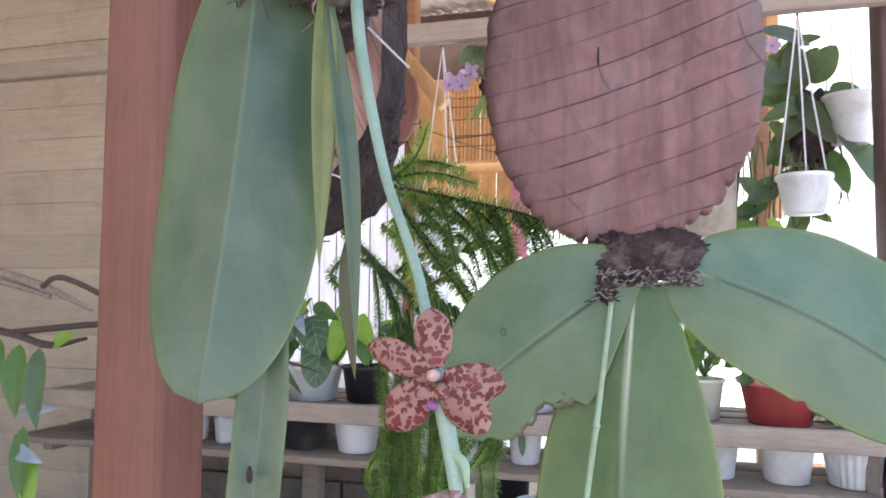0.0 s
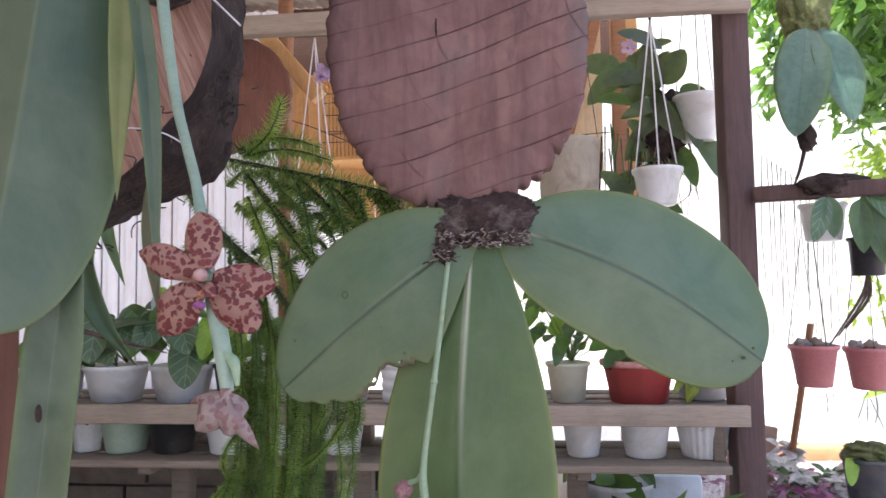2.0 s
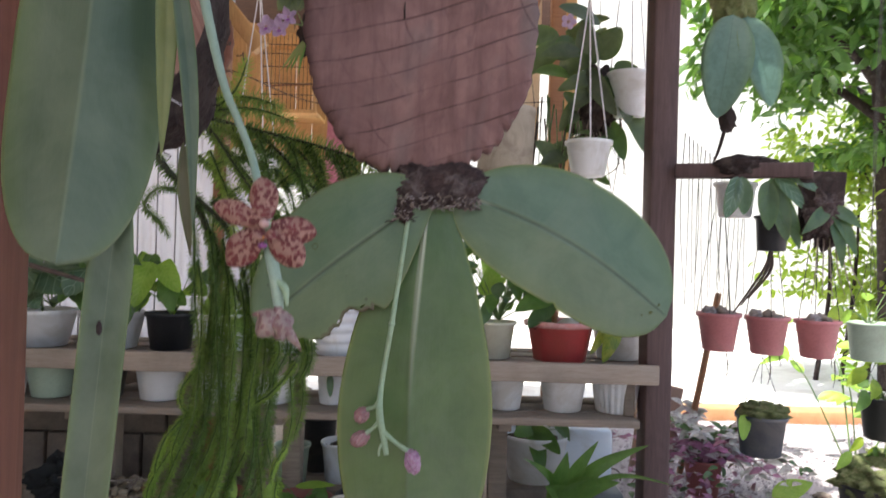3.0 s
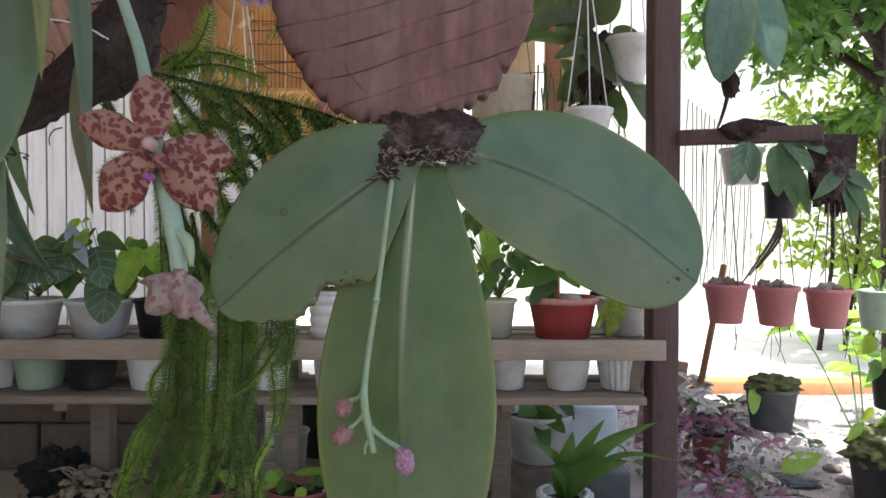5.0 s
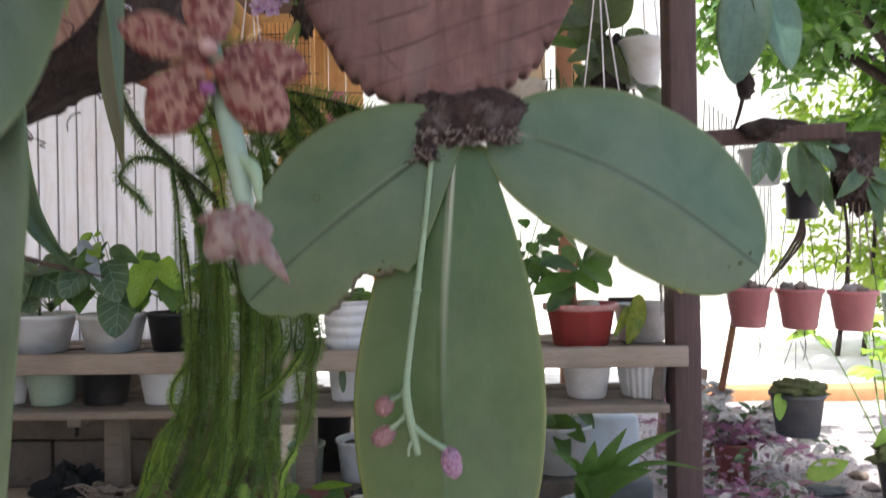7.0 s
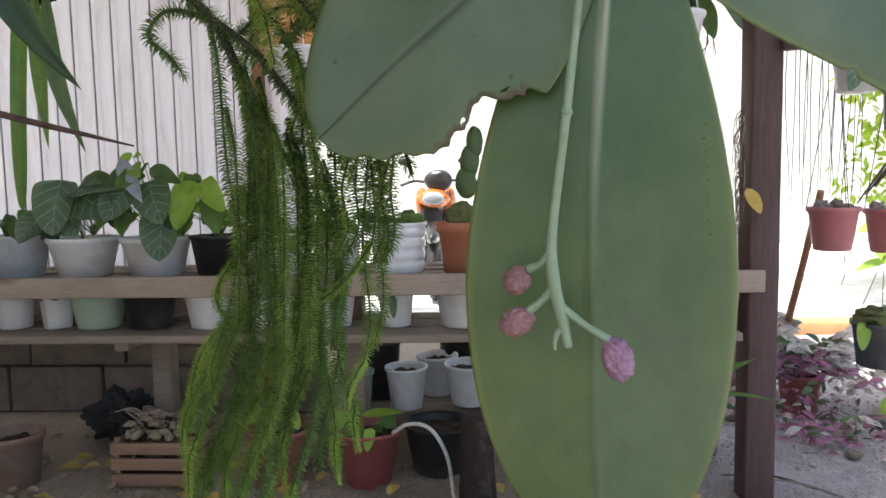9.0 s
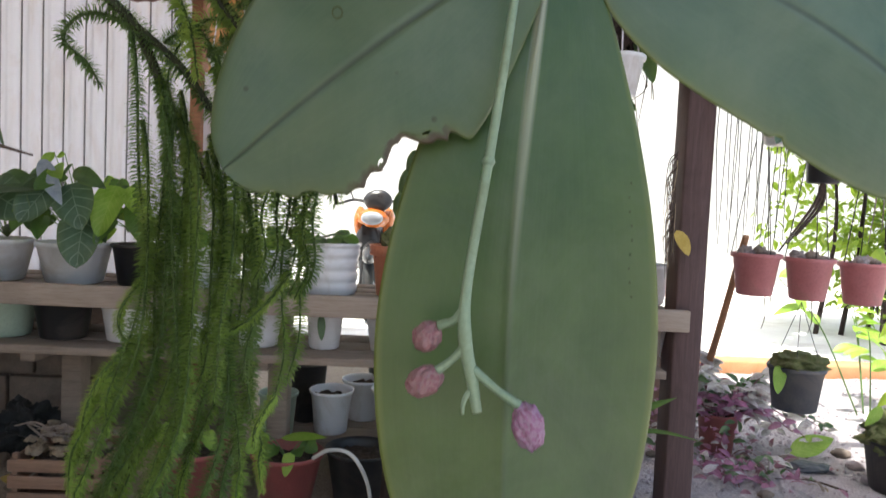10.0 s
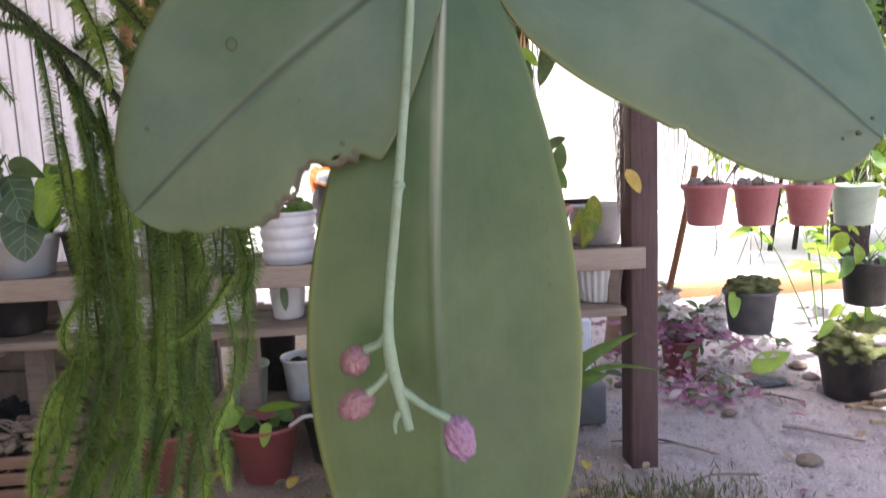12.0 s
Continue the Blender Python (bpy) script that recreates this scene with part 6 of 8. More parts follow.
foliage(p, (-1.235, 2.31, 0.73), 12, 0.12, 0.075, [DARK_LEAF, PLAIN_LEAF], 4, lift=1.0)
p = pot("potted_plant", "white plastic pot with white-veined heart-shaped leaves", (-1.02, 2.27, TOP), 0.116, 0.104, 0.076, WHITE_POT, rim=0.016, group="pots on the shelf", category="potted plant", seed=3)
for k, (px, pz, tx, tz, w, m) in enumerate(((-0.96, 0.80, -0.945, 0.665, 0.125, VEINED_LEAF), (-1.0, 0.89, -0.93, 0.77, 0.12, VEINED_LEAF), (-1.05, 0.89, -1.1, 0.78, 0.11, VEINED_LEAF), (-1.08, 0.955, -0.985, 0.83, 0.05, BLUE_LEAF),
                                            (-0.99, 0.93, -0.87, 0.88, 0.05, DARK_LEAF), (-1.09, 0.85, -1.12, 0.76, 0.06, PLAIN_LEAF), (-1.02, 0.92, -1.06, 0.87, 0.06, PLAIN_LEAF), (-1.04, 0.94, -0.99, 0.9, 0.05, LIME_LEAF), (-1.07, 0.8, -1.05, 0.735, 0.05, PLAIN_LEAF))):
    stem_to(p, (-1.02, 2.27, 0.72), (px, 2.2, pz))
    leaf("leaf", m, p, base=(px, 2.2, pz), tip=(tx, 2.13, tz), width=w, normal=(0.1, -1, 0.3), kind="heart" if w > 0.055 else "blade", bend=0.05, fold=0.12, cup=0.1, nu=18, nv=7, wave=0.06, seed=20 + k)
foliage(p, (-1.02, 2.32, 0.74), 26, 0.13, 0.065, [PLAIN_LEAF, DARK_LEAF, LIME_LEAF, PLAIN_LEAF], 8, lift=1.5, kind="blade", aspect=0.5)
p = pot("potted_plant", "black plastic pot with lime green leaves", (-0.83, 2.27, TOP), 0.118, 0.084, 0.062, BLACK_POT, group="pots on the shelf", category="potted plant", seed=4)
for k, (px, pz, tx, tz, w) in enumerate(((-0.87, 0.89, -0.9, 0.75, 0.09), (-0.82, 0.85, -0.78, 0.74, 0.07), (-0.84, 0.89, -0.76, 0.8, 0.07), (-0.88, 0.8, -0.91, 0.73, 0.05), (-0.8, 0.8, -0.74, 0.76, 0.05))):
    stem_to(p, (-0.83, 2.27, 0.72), (px, 2.2, pz))
    leaf("leaf", LIME_LEAF if k in (0, 2) else PLAIN_LEAF, p, base=(px, 2.2, pz), tip=(tx, 2.15, tz), width=w, normal=(0, -1, 0.4), kind="heart", bend=0.06, fold=0.15, cup=0.1, nu=16, nv=6, seed=40 + k)
foliage(p, (-0.83, 2.31, 0.73), 14, 0.11, 0.07, [DARK_LEAF, PLAIN_LEAF, LIME_LEAF], 5, lift=1.2)
for k, (x, r, m, lab) in enumerate(((-0.64, 0.07, WHITE_POT, "white plastic pot behind the clubmoss"), (-0.47, 0.075, WHITE_POT, "white plastic pot behind the clubmoss"))):
    p = pot("potted_plant", lab, (x, 2.28, TOP), 0.12, r, r * 0.75, m, group="pots on the shelf", category="potted plant", seed=50 + k)
    foliage(p, (x, 2.28, 0.73), 8, 0.09, 0.07, [PLAIN_LEAF, LIME_LEAF], 60 + k)
p = pot("potted_plant", "banded white pot with a small plant on the shelf", (-0.285, 2.26, TOP), 0.148, 0.084, 0.07, WHITE_POT, bands=4, group="pots on the shelf", category="potted plant", seed=6)
foliage(p, (-0.285, 2.26, 0.76), 5, 0.07, 0.06, [DARK_LEAF, PLAIN_LEAF], 66, lift=0.5)
leaf("leaf", DARK_LEAF, p, base=(-0.33, 2.2, 0.765), tip=(-0.22, 2.16, 0.79), width=0.022, normal=(0, -0.4, 1), kind="blade", bend=0.05, nu=12, nv=4)
p = pot("potted_plant", "terracotta pot with a small cactus-like plant", (-0.092, 2.26, TOP), 0.147, 0.086, 0.062, TERRACOTTA, rim=0.03, lip=0.01, group="pots on the shelf", category="potted plant", seed=7)
part("cactus", lumpy((-0.1, 2.25, 0.775), (0.045, 0.045, 0.04), 5, 0.2, 3, 4), MOSS, p, "mossy grey-green cushion plant")
for k, (x, z, w) in enumerate(((-0.085, 0.87, 0.045), (-0.075, 0.93, 0.04), (-0.06, 0.985, 0.035))):
    part("pad", lumpy((x, 2.27, z), (w * 0.7, 0.014, 0.048), 70 + k, 0.1, 2, 3), DARK_LEAF, p, "flat dark green cactus pad")
p = pot("potted_plant", "cream-white pot with bushy dark leaves", (0.215, 2.28, TOP), 0.118, 0.07, 0.05, CREAM_POT, group="pots on the shelf", category="potted plant", seed=8)
foliage(p, (0.23, 2.3, 0.73), 46, 0.17, 0.085, [DARK_LEAF, PLAIN_LEAF, DARK_LEAF], 71, lift=1.4, kind="blade", aspect=0.5)
for k, (tx, tz) in enumerate(((0.16, 1.0), (0.21, 0.93), (0.25, 0.87))):
    leaf("leaf", LIME_LEAF, p, base=(0.22 - 0.03 * k, 2.3, 0.82), tip=(tx, 2.26, tz), width=0.06, normal=(0.2, -1, 0.1), kind="blade", bend=0.06, fold=0.1, nu=14, nv=5, seed=k)
p = pot("potted_plant", "red octagonal plastic pot with a small leafy shrub", (0.425, 2.26, TOP), 0.128, 0.113, 0.085, RED_POT, rim=0.02, lip=0.007, sides=8, group="pots on the shelf", category="potted plant", seed=9)
part("rim", lathe([(0.111, 0.108), (0.1165, 0.112), (0.1175, 0.12), (0.116, 0.127), (0.1115, 0.1285), (0.109, 0.124), (0.1085, 0.112)], 48, (0.425, 2.26, TOP), 0, 0, 8), WORN_RED, p, "pale worn rim of the pot")
tube("trunk", [(0.41, 2.27, 0.7), (0.405, 2.27, 0.79), (0.42, 2.27, 0.87)], [0.01, 0.008, 0.005], BROWN_WOOD, p, "woody stem")
for k, (px, pz, tx, tz, w) in enumerate(((0.41, 0.82, 0.27, 0.77, 0.075), (0.41, 0.85, 0.29, 0.86, 0.07), (0.42, 0.87, 0.5, 0.79, 0.075), (0.4, 0.79, 0.31, 0.72, 0.06), (0.42, 0.88, 0.36, 0.95, 0.06), (0.43, 0.87, 0.5, 0.93, 0.06), (0.4, 0.84, 0.46, 0.77, 0.06))):
    leaf("leaf", DARK_LEAF if k % 2 else PLAIN_LEAF, p, base=(px, 2.25, pz), tip=(tx, 2.17, tz), width=w, normal=(0, -0.7, 0.7), kind="oval", bend=0.06, fold=0.15, nu=16, nv=5, seed=80 + k, wave=0.05)
part("stone", lumpy((0.45, 2.24, 0.725), (0.035, 0.03, 0.025), 6, 0.2, 2, 3), PALE_CLOTH, p, "pale pinkish stone")
for k, (x, z) in enumerate(((0.46, 0.9), (0.5, 0.89))):
    leaf("leaf", DARK_LEAF, p, base=(x, 2.28, 0.83), tip=(x + 0.01, 2.26, z + 0.03), width=0.045, normal=(0, -1, 0), kind="oval", bend=0.05, nu=12, nv=4)
p = pot("potted_plant", "white pot with a yellow-speckled leaf hanging over its rim", (0.632, 2.34, TOP), 0.12, 0.094, 0.07, WHITE_POT, group="pots on the shelf", category="potted plant", seed=10)
leaf("leaf", CROTON_LEAF, p, base=(0.6, 2.24, 0.765), tip=(0.55, 2.2, 0.615), width=0.058, normal=(0.15, -1, 0.1), kind="oval", bend=0.08, fold=0.2, nu=18, nv=6, wave=0.06)
leaf("leaf", CROTON_LEAF, p, base=(0.57, 2.26, 0.73), tip=(0.51, 2.2, 0.64), width=0.03, normal=(0.15, -1, 0.1), kind="oval", bend=0.08, fold=0.2, nu=14, nv=5)
part("stick", box(0.52, 0.62, 2.3, 2.315, 0.735, 0.75, 0.002), BARK, p, "dark stick across the pot")

# lower tier
for x, r, m, lab, extra in ((-1.42, 0.058, WHITE_POT, "small white pot on the lower shelf", {}), (-1.292, 0.06, WHITE_POT, "square-sided white pot on the lower shelf", {"sides": 4}), (-1.163, 0.079, GREEN_POT, "pale green pot on the lower shelf", {}),
                            (-1.008, 0.08, BLACK_POT, "black plastic pot on the lower shelf", {}), (-0.825, 0.08, WHITE_POT, "white pot on the lower shelf", {}), (-0.64, 0.075, WHITE_POT, "white pot on the lower shelf", {}), (-0.47, 0.07, WHITE_POT, "white pot on the lower shelf", {}),
                            (-0.288, 0.055, WHITE_POT, "white pot with a dark leaf on the lower shelf", {}), (-0.098, 0.082, WHITE_POT, "white pot on the lower shelf", {}), (0.09, 0.07, WHITE_POT, "white pot on the lower shelf", {}), (0.248, 0.062, WHITE_POT, "white pot on the lower shelf", {}),
                            (0.426, 0.077, WHITE_POT, "white pot on the lower shelf", {}), (0.59, 0.078, WHITE_POT, "fluted white pot on the lower shelf", {"ribs": 22, "rib": 0.0018})):
    pot("pot", lab, (x, 2.19, LOW), 0.112, r + 0.002, r * 0.74, m, group="pots on the lower shelf", seed=int(x * 100), **extra)
leaf("fallen_leaf", DARK_LEAF, None, base=(-0.29, 2.13, 0.57), tip=(-0.285, 2.118, 0.5), width=0.022, normal=(0, -1, 0), kind="oval", nu=12, nv=4)
tagged(bpy.data.objects["fallen_leaf"], "dark green leaf leaning against a white pot", "leaf")

# ---------------------------------------------------------------- under the shelf and on the ground
p = pot("pot", "dusty clay pot of soil on the ground", (-1.43, 2.16, 0), 0.16, 0.08, 0.058, DULL_CLAY, rim=0.02, lip=0.008, seed=70)


def crate():
    box_ = thing("wooden_crate", "small slatted wooden crate full of dry husks", "crate", (-1.0, 2.2, 0))
    x0, x1, y0, y1 = -1.125, -0.875, 2.13, 2.36
    for k in range(3):
        z = 0.012 + 0.046 * k
        part("slat", box(x0, x1, y0, y0 + 0.01, z, z + 0.034, 0.002, 0.001, k), CRATE_WOOD, box_)
        part("slat", box(x0, x1, y1 - 0.01, y1, z, z + 0.034, 0.002, 0.001, k + 3), CRATE_WOOD, box_)
        part("end_slat", box(x0, x0 + 0.01, y0 + 0.012, y1 - 0.012, z, z + 0.034, 0.002), CRATE_WOOD, box_)
        part("end_slat", box(x1 - 0.01, x1, y0 + 0.012, y1 - 0.012, z, z + 0.034, 0.002), CRATE_WOOD, box_)
    for x in (x0 + 0.006, x1 - 0.022):
        for y in (y0 + 0.012, y1 - 0.028):
            part("corner_block", box(x, x + 0.016, y, y + 0.016, 0, 0.15, 0.002), CRATE_WOOD, box_)
    part("floor", box(x0 + 0.01, x1 - 0.01, y0 + 0.01, y1 - 0.01, 0.004, 0.014, 0.001), CRATE_WOOD, box_)
    husks = thing("husk_heap", "heap of dry grey-brown husks and roots in the crate", "husks", (-1.0, 2.24, 0.1))
    part("core", lumpy((-1.0, 2.245, 0.1), (0.105, 0.095, 0.055), 12, 0.25, 3, 4), SOIL, husks)
    rnd = random.Random(4)
    for k in range(60):
        c = Vector((-1.0 + rnd.uniform(-0.1, 0.1), 2.24 + rnd.uniform(-0.09, 0.06), 0.15 + rnd.uniform(-0.01, 0.04)))
        part("husk", lumpy(c, (rnd.uniform(0.008, 0.02), rnd.uniform(0.008, 0.016), rnd.uniform(0.006, 0.014)), k, 0.5, 2.0, 2), DRY, husks)
    for k in range(10):
        c = Vector((-1.0 + rnd.uniform(-0.08, 0.08), 2.2, 0.17))
        tube("dry_root", [c, c + Vector((rnd.uniform(-0.06, 0.06), -0.02, rnd.uniform(0.02, 0.06))), c + Vector((rnd.uniform(-0.12, 0.12), -0.03, rnd.uniform(0.0, 0.05)))], [0.004, 0.003, 0.002], ROOT, husks, segs=6)


crate()
bag = part("black_bag", lumpy((-1.3, 2.54, 0.085), (0.11, 0.09, 0.085), 33, 0.45, 2.4, 5), RUBBER, None)
tagged(bag, "crumpled black plastic bag by the wall", "bag")
p = pot("potted_plant", "red plastic pot standing on the soil", (-0.645, 2.2, 0), 0.172, 0.105, 0.072, DULL_RED, rim=0.016, group="red pots on the ground", category="potted plant", seed=71)
foliage(p, (-0.645, 2.2, 0.15), 4, 0.08, 0.07, [PLAIN_LEAF, LIME_LEAF], 91, lift=0.9)
p = pot("potted_plant", "round red plastic pot with young leaves on the soil", (-0.382, 2.2, 0), 0.168, 0.103, 0.064, DULL_RED, rim=0.014, group="red pots on the ground", category="potted plant", seed=72)
foliage(p, (-0.382, 2.2, 0.14), 7, 0.08, 0.06, [PLAIN_LEAF, BLUE_LEAF, LIME_LEAF], 93, lift=0.7)
leaf("leaf", LIME_LEAF, p, base=(-0.39, 2.15, 0.22), tip=(-0.26, 2.12, 0.235), width=0.035, normal=(0, -0.5, 1), kind="blade", bend=0.04, nu=12, nv=4)
leaf("leaf", LIME_LEAF, p, base=(-0.36, 2.12, 0.19), tip=(-0.365, 2.085, 0.135), width=0.035, normal=(0, -1, 0.2), kind="heart", nu=12, nv=4)
pot("basin", "wide black plastic basin on the soil", (-0.185, 2.3, 0), 0.15, 0.105, 0.075, BLACK_POT, rim=0.012, seed=73, category="basin")
tube("hose", [(-0.3, 2.14, 0.17), (-0.25, 2.11, 0.205), (-0.19, 2.09, 0.2), (-0.145, 2.08, 0.13), (-0.128, 2.06, 0.04), (-0.13, 2.02, 0.008), (-0.2, 1.9, 0.008)], [0.0055] * 4, HOSE, None, segs=10, n=60)
tagged(bpy.data.objects["hose"], "white plastic hose arching beside the black basin", "hose")
for x, y, z, r, h, m in ((-0.302, 2.5, 0.13, 0.073, 0.14, WHITE_POT), (-0.212, 2.66, 0.13, 0.076, 0.14, WHITE_POT), (-0.09, 2.5, 0.145, 0.085, 0.135, WHITE_POT), (-0.47, 2.48, 0.1, 0.065, 0.16, GREEN_POT), (-0.4, 2.62, 0.13, 0.07, 0.2, BLACK_POT), (-0.13, 2.78, 0.13, 0.09, 0.2, BLACK_POT), (0.03, 2.62, 0.13, 0.08, 0.15, GREY_POT)):
    pot("pot", "pot standing on the low bench behind the shelf", (x, y, z), h, r, r * 0.72, m, group="pots on the low bench", seed=int(x * 97))


def low_bench():
    bench = thing("low_bench", "low dark bench of old boards behind the shelf", "bench", (-0.2, 2.6, 0))
    for k in range(3):
        y = 2.4 + k * 0.16
        part("board", box(-0.6, 0.2, y, y + 0.15, 0.1, 0.128, 0.003), PLANK_DARK, bench)
    for x in (-0.56, 0.14):
        part("support", box(x - 0.03, x + 0.03, 2.42, 2.84, 0, 0.1, 0.004), BLOCK, bench)


low_bench()
stump = part("stump", lathe([(0.05, 0), (0.045, 0.1), (0.04, 0.22), (0.036, 0.26), (0.02, 0.265)], 20, (-0.06, 2.02, 0), 0, 0, 0, 0.08), BARK, None)
tagged(stump, "short dark weathered stump on the soil", "stump")
p = pot("potted_plant", "fluted white pot with a strappy green orchid plant", (0.41, 2.12, 0), 0.175, 0.083, 0.064, WHITE_POT, ribs=20, rib=0.0022, rim=0.02, lip=0.006, category="potted plant", seed=75)
for k, (tx, ty, tz, w, b) in enumerate(((0.56, 1.99, 0.31, 0.078, 0.14), (0.65, 2.02, 0.41, 0.045, 0.12), (0.72, 2.0, 0.3, 0.017, 0.2), (0.42, 2.05, 0.375, 0.07, 0.06), (0.35, 2.0, 0.29, 0.075, 0.14), (0.51, 2.05, 0.41, 0.05, 0.1), (0.47, 1.98, 0.32, 0.07, 0.1), (0.29, 2.03, 0.36, 0.03, 0.14))):
    leaf("leaf", PLAIN_LEAF, p, base=(0.405 + 0.01 * (k % 3), 2.12, 0.16), tip=(tx, ty, tz), width=w, normal=(0.1, -1, 0.5), kind="blade", bend=0.06, side_bend=-b if tx > 0.41 else b, fold=0.25, nu=20, nv=5, seed=k)
for k in range(26):
    rnd = random.Random(k)
    a = 2 * math.pi * k / 26
    part("pebble", lumpy((0.41 + 0.07 * math.cos(a), 2.12 + 0.07 * math.sin(a), 0.175), (0.008, 0.008, 0.006), k, 0.2, 2, 2), WHITE_POT, p)
crate2 = part("plastic_box", box(0.5, 0.68, 2.4, 2.62, 0, 0.14, 0.012), PLASTIC_GREY, None)
tagged(crate2, "dark grey plastic box on the ground", "box")
p = pot("basin", "large white basin of soil on the plastic box", (0.39, 2.55, 0.14), 0.17, 0.13, 0.09, WHITE_POT, rim=0.015, seed=76, category="basin")
foliage(p, (0.37, 2.55, 0.29), 12, 0.13, 0.1, [DARK_LEAF, PLAIN_LEAF, DARK_LEAF], 131, lift=0.8, kind="blade", aspect=0.45)
for k, (tx, tz) in enumerate(((0.3, 0.33), (0.46, 0.27), (0.4, 0.2))):
    leaf("leaf", PLAIN_LEAF, p, base=(0.37, 2.5, 0.34), tip=(tx, 2.4, tz), width=0.06, normal=(0.1, -1, 0.4), kind="oval", bend=0.1, fold=0.15, nu=14, nv=5, seed=140 + k)
stand = part("concrete_block", box(0.25, 0.5, 2.42, 2.68, 0, 0.138, 0.008), BLOCK, None)
tagged(stand, "grey concrete block under the white basin", "block")
box3 = part("pale_box", box(0.48, 0.66, 2.5, 2.68, 0.142, 0.33, 0.01), BLUE_POT, None)
tagged(box3, "pale blue-white plastic box on a dark box", "box")

# ---------------------------------------------------------------- hanging and standing plants towards the yard
def strings(top, at, r, hook, seed=0):
    for k in range(3):
        a = 2 * math.pi * k / 3 + 0.4 + seed
        hung(top, [(at[0] + r * math.cos(a), at[1] + r * math.sin(a), at[2]), hook], 0.0023)
    part("hook", lumpy(hook, (0.004, 0.004, 0.006), 2, 0.1, 2, 2), WIRE, top)


p = pot("hanging_pot", "white plastic pot hung on white strings from the beam", (0.478, 2.15, 1.19), 0.108, 0.073, 0.05, WHITE_POT, rim=0.014, category="hanging pot", seed=80)
strings(p, (0.478, 2.15, 1.295), 0.07, (0.465, 2.12, 1.735))
foliage(p, (0.478, 2.15, 1.28), 4, 0.05, 0.05, [DARK_LEAF], 95, lift=0.5)
p = pot("hanging_pot", "white plastic pot hung on white strings behind the clubmoss", (-0.535, 2.15, 1.13), 0.11, 0.08, 0.055, WHITE_POT, rim=0.014, category="hanging pot", seed=81)
strings(p, (-0.535, 2.15, 1.235), 0.075, (-0.535, 2.12, 1.735), 0.6)
p = pot("hanging_pot", "white pot hung beside the dark post", (0.655, 2.38, 1.42), 0.15, 0.075, 0.05, WHITE_POT, rim=0.014, category="hanging pot", seed=82)
strings(p, (0.655, 2.38, 1.565), 0.07, (0.655, 2.38, 2.2))


def pink_orchid():
    plant = thing("pink_orchid", "small lilac orchid flowers on a hanging plant", "orchid", (-0.4, 2.12, 1.6))
    rnd = random.Random(6)
    part("root_ball", lumpy((-0.385, 2.14, 1.6), (0.03, 0.03, 0.07), 8, 0.45, 3, 4), BARK, plant, "dark root clump")
    tube("hanger", [(-0.385, 2.14, 1.66), (-0.4, 2.08, 1.73)], [0.0012] * 2, WIRE, plant, segs=5, n=2)
    for k, (tx, tz, w) in enumerate(((-0.475, 1.66, 0.05), (-0.44, 1.64, 0.045), (-0.41, 1.66, 0.04))):
        leaf("leaf", HANGING_LEAF, plant, base=(-0.43 + 0.012 * k, 2.13, 1.728), tip=(tx, 2.11, tz), width=w, normal=(0.2, -1, 0.3), kind="oval", bend=0.1, fold=0.25, nu=14, nv=5, seed=k)
    for k in range(7):
        x = -0.405 - 0.012 * k * rnd.random()
        leaf("leaf", PLAIN_LEAF if k % 2 else YELLOWING, plant, base=(-0.39, 2.13, 1.59), tip=(x, 2.1, 1.46 + 0.05 * rnd.random()), width=0.009, normal=(rnd.uniform(-0.5, 0.5), -1, 0), kind="blade", bend=0.08, fold=0.2, nu=12, nv=3, seed=k)
    for k, (x, z) in enumerate(((-0.503, 1.603), (-0.464, 1.598), (-0.438, 1.632))):
        turn = (-0.5, 0.1, 0.6)[k]
        fl = part("flower", lumpy((x, 2.085, z), (0.0045, 0.006, 0.005), k, 0.1, 2, 3), COLUMN, plant, "lilac orchid flower")
        for j in range(5):
            a = j * 2 * math.pi / 5 + math.pi / 2 + 0.2 * k
            c = Vector((x, 2.083, z))
            d = Vector((math.cos(a) * math.cos(turn), -0.2 + math.cos(a) * math.sin(turn), math.sin(a)))
            leaf("petal", ORCHID_PINK, fl, base=c, tip=c + d * rnd.uniform(0.029, 0.036), width=0.021 if j % 2 else 0.027, normal=(-math.sin(turn), -1, 0.1), kind="oval", bend=-0.12, fold=0.3, thick=0.0005, nu=10, nv=4, wave=0.12, seed=j)
        leaf("lip", LIP_PURPLE, fl, base=(x, 2.08, z - 0.003), tip=(x + 0.004, 2.062, z - 0.018), width=0.014, normal=(0, -1, 0.6), kind="spoon", bend=-0.1, fold=0.3, nu=8, nv=4)
        tube("pedicel", [(-0.4, 2.12, 1.62), (x + 0.02, 2.1, z + 0.022), (x, 2.09, z)], [0.0018, 0.0015, 0.0012], STEM_GREEN, plant)


pink_orchid()


sack = pot("hanging_sack", "beige cloth planter bag hanging behind the log slice", (0.235, 2.3, 1.15), 0.27, 0.1, 0.088, BAG, rim=0.02, lip=0.003, category="planter bag", seed=88)
for k in range(3):
    hung(sack, [(0.235 + 0.095 * math.cos(2.1 * k), 2.3 + 0.095 * math.sin(2.1 * k), 1.41), (0.235, 2.3, 2.22)], 0.0012, WIRE, "wire")


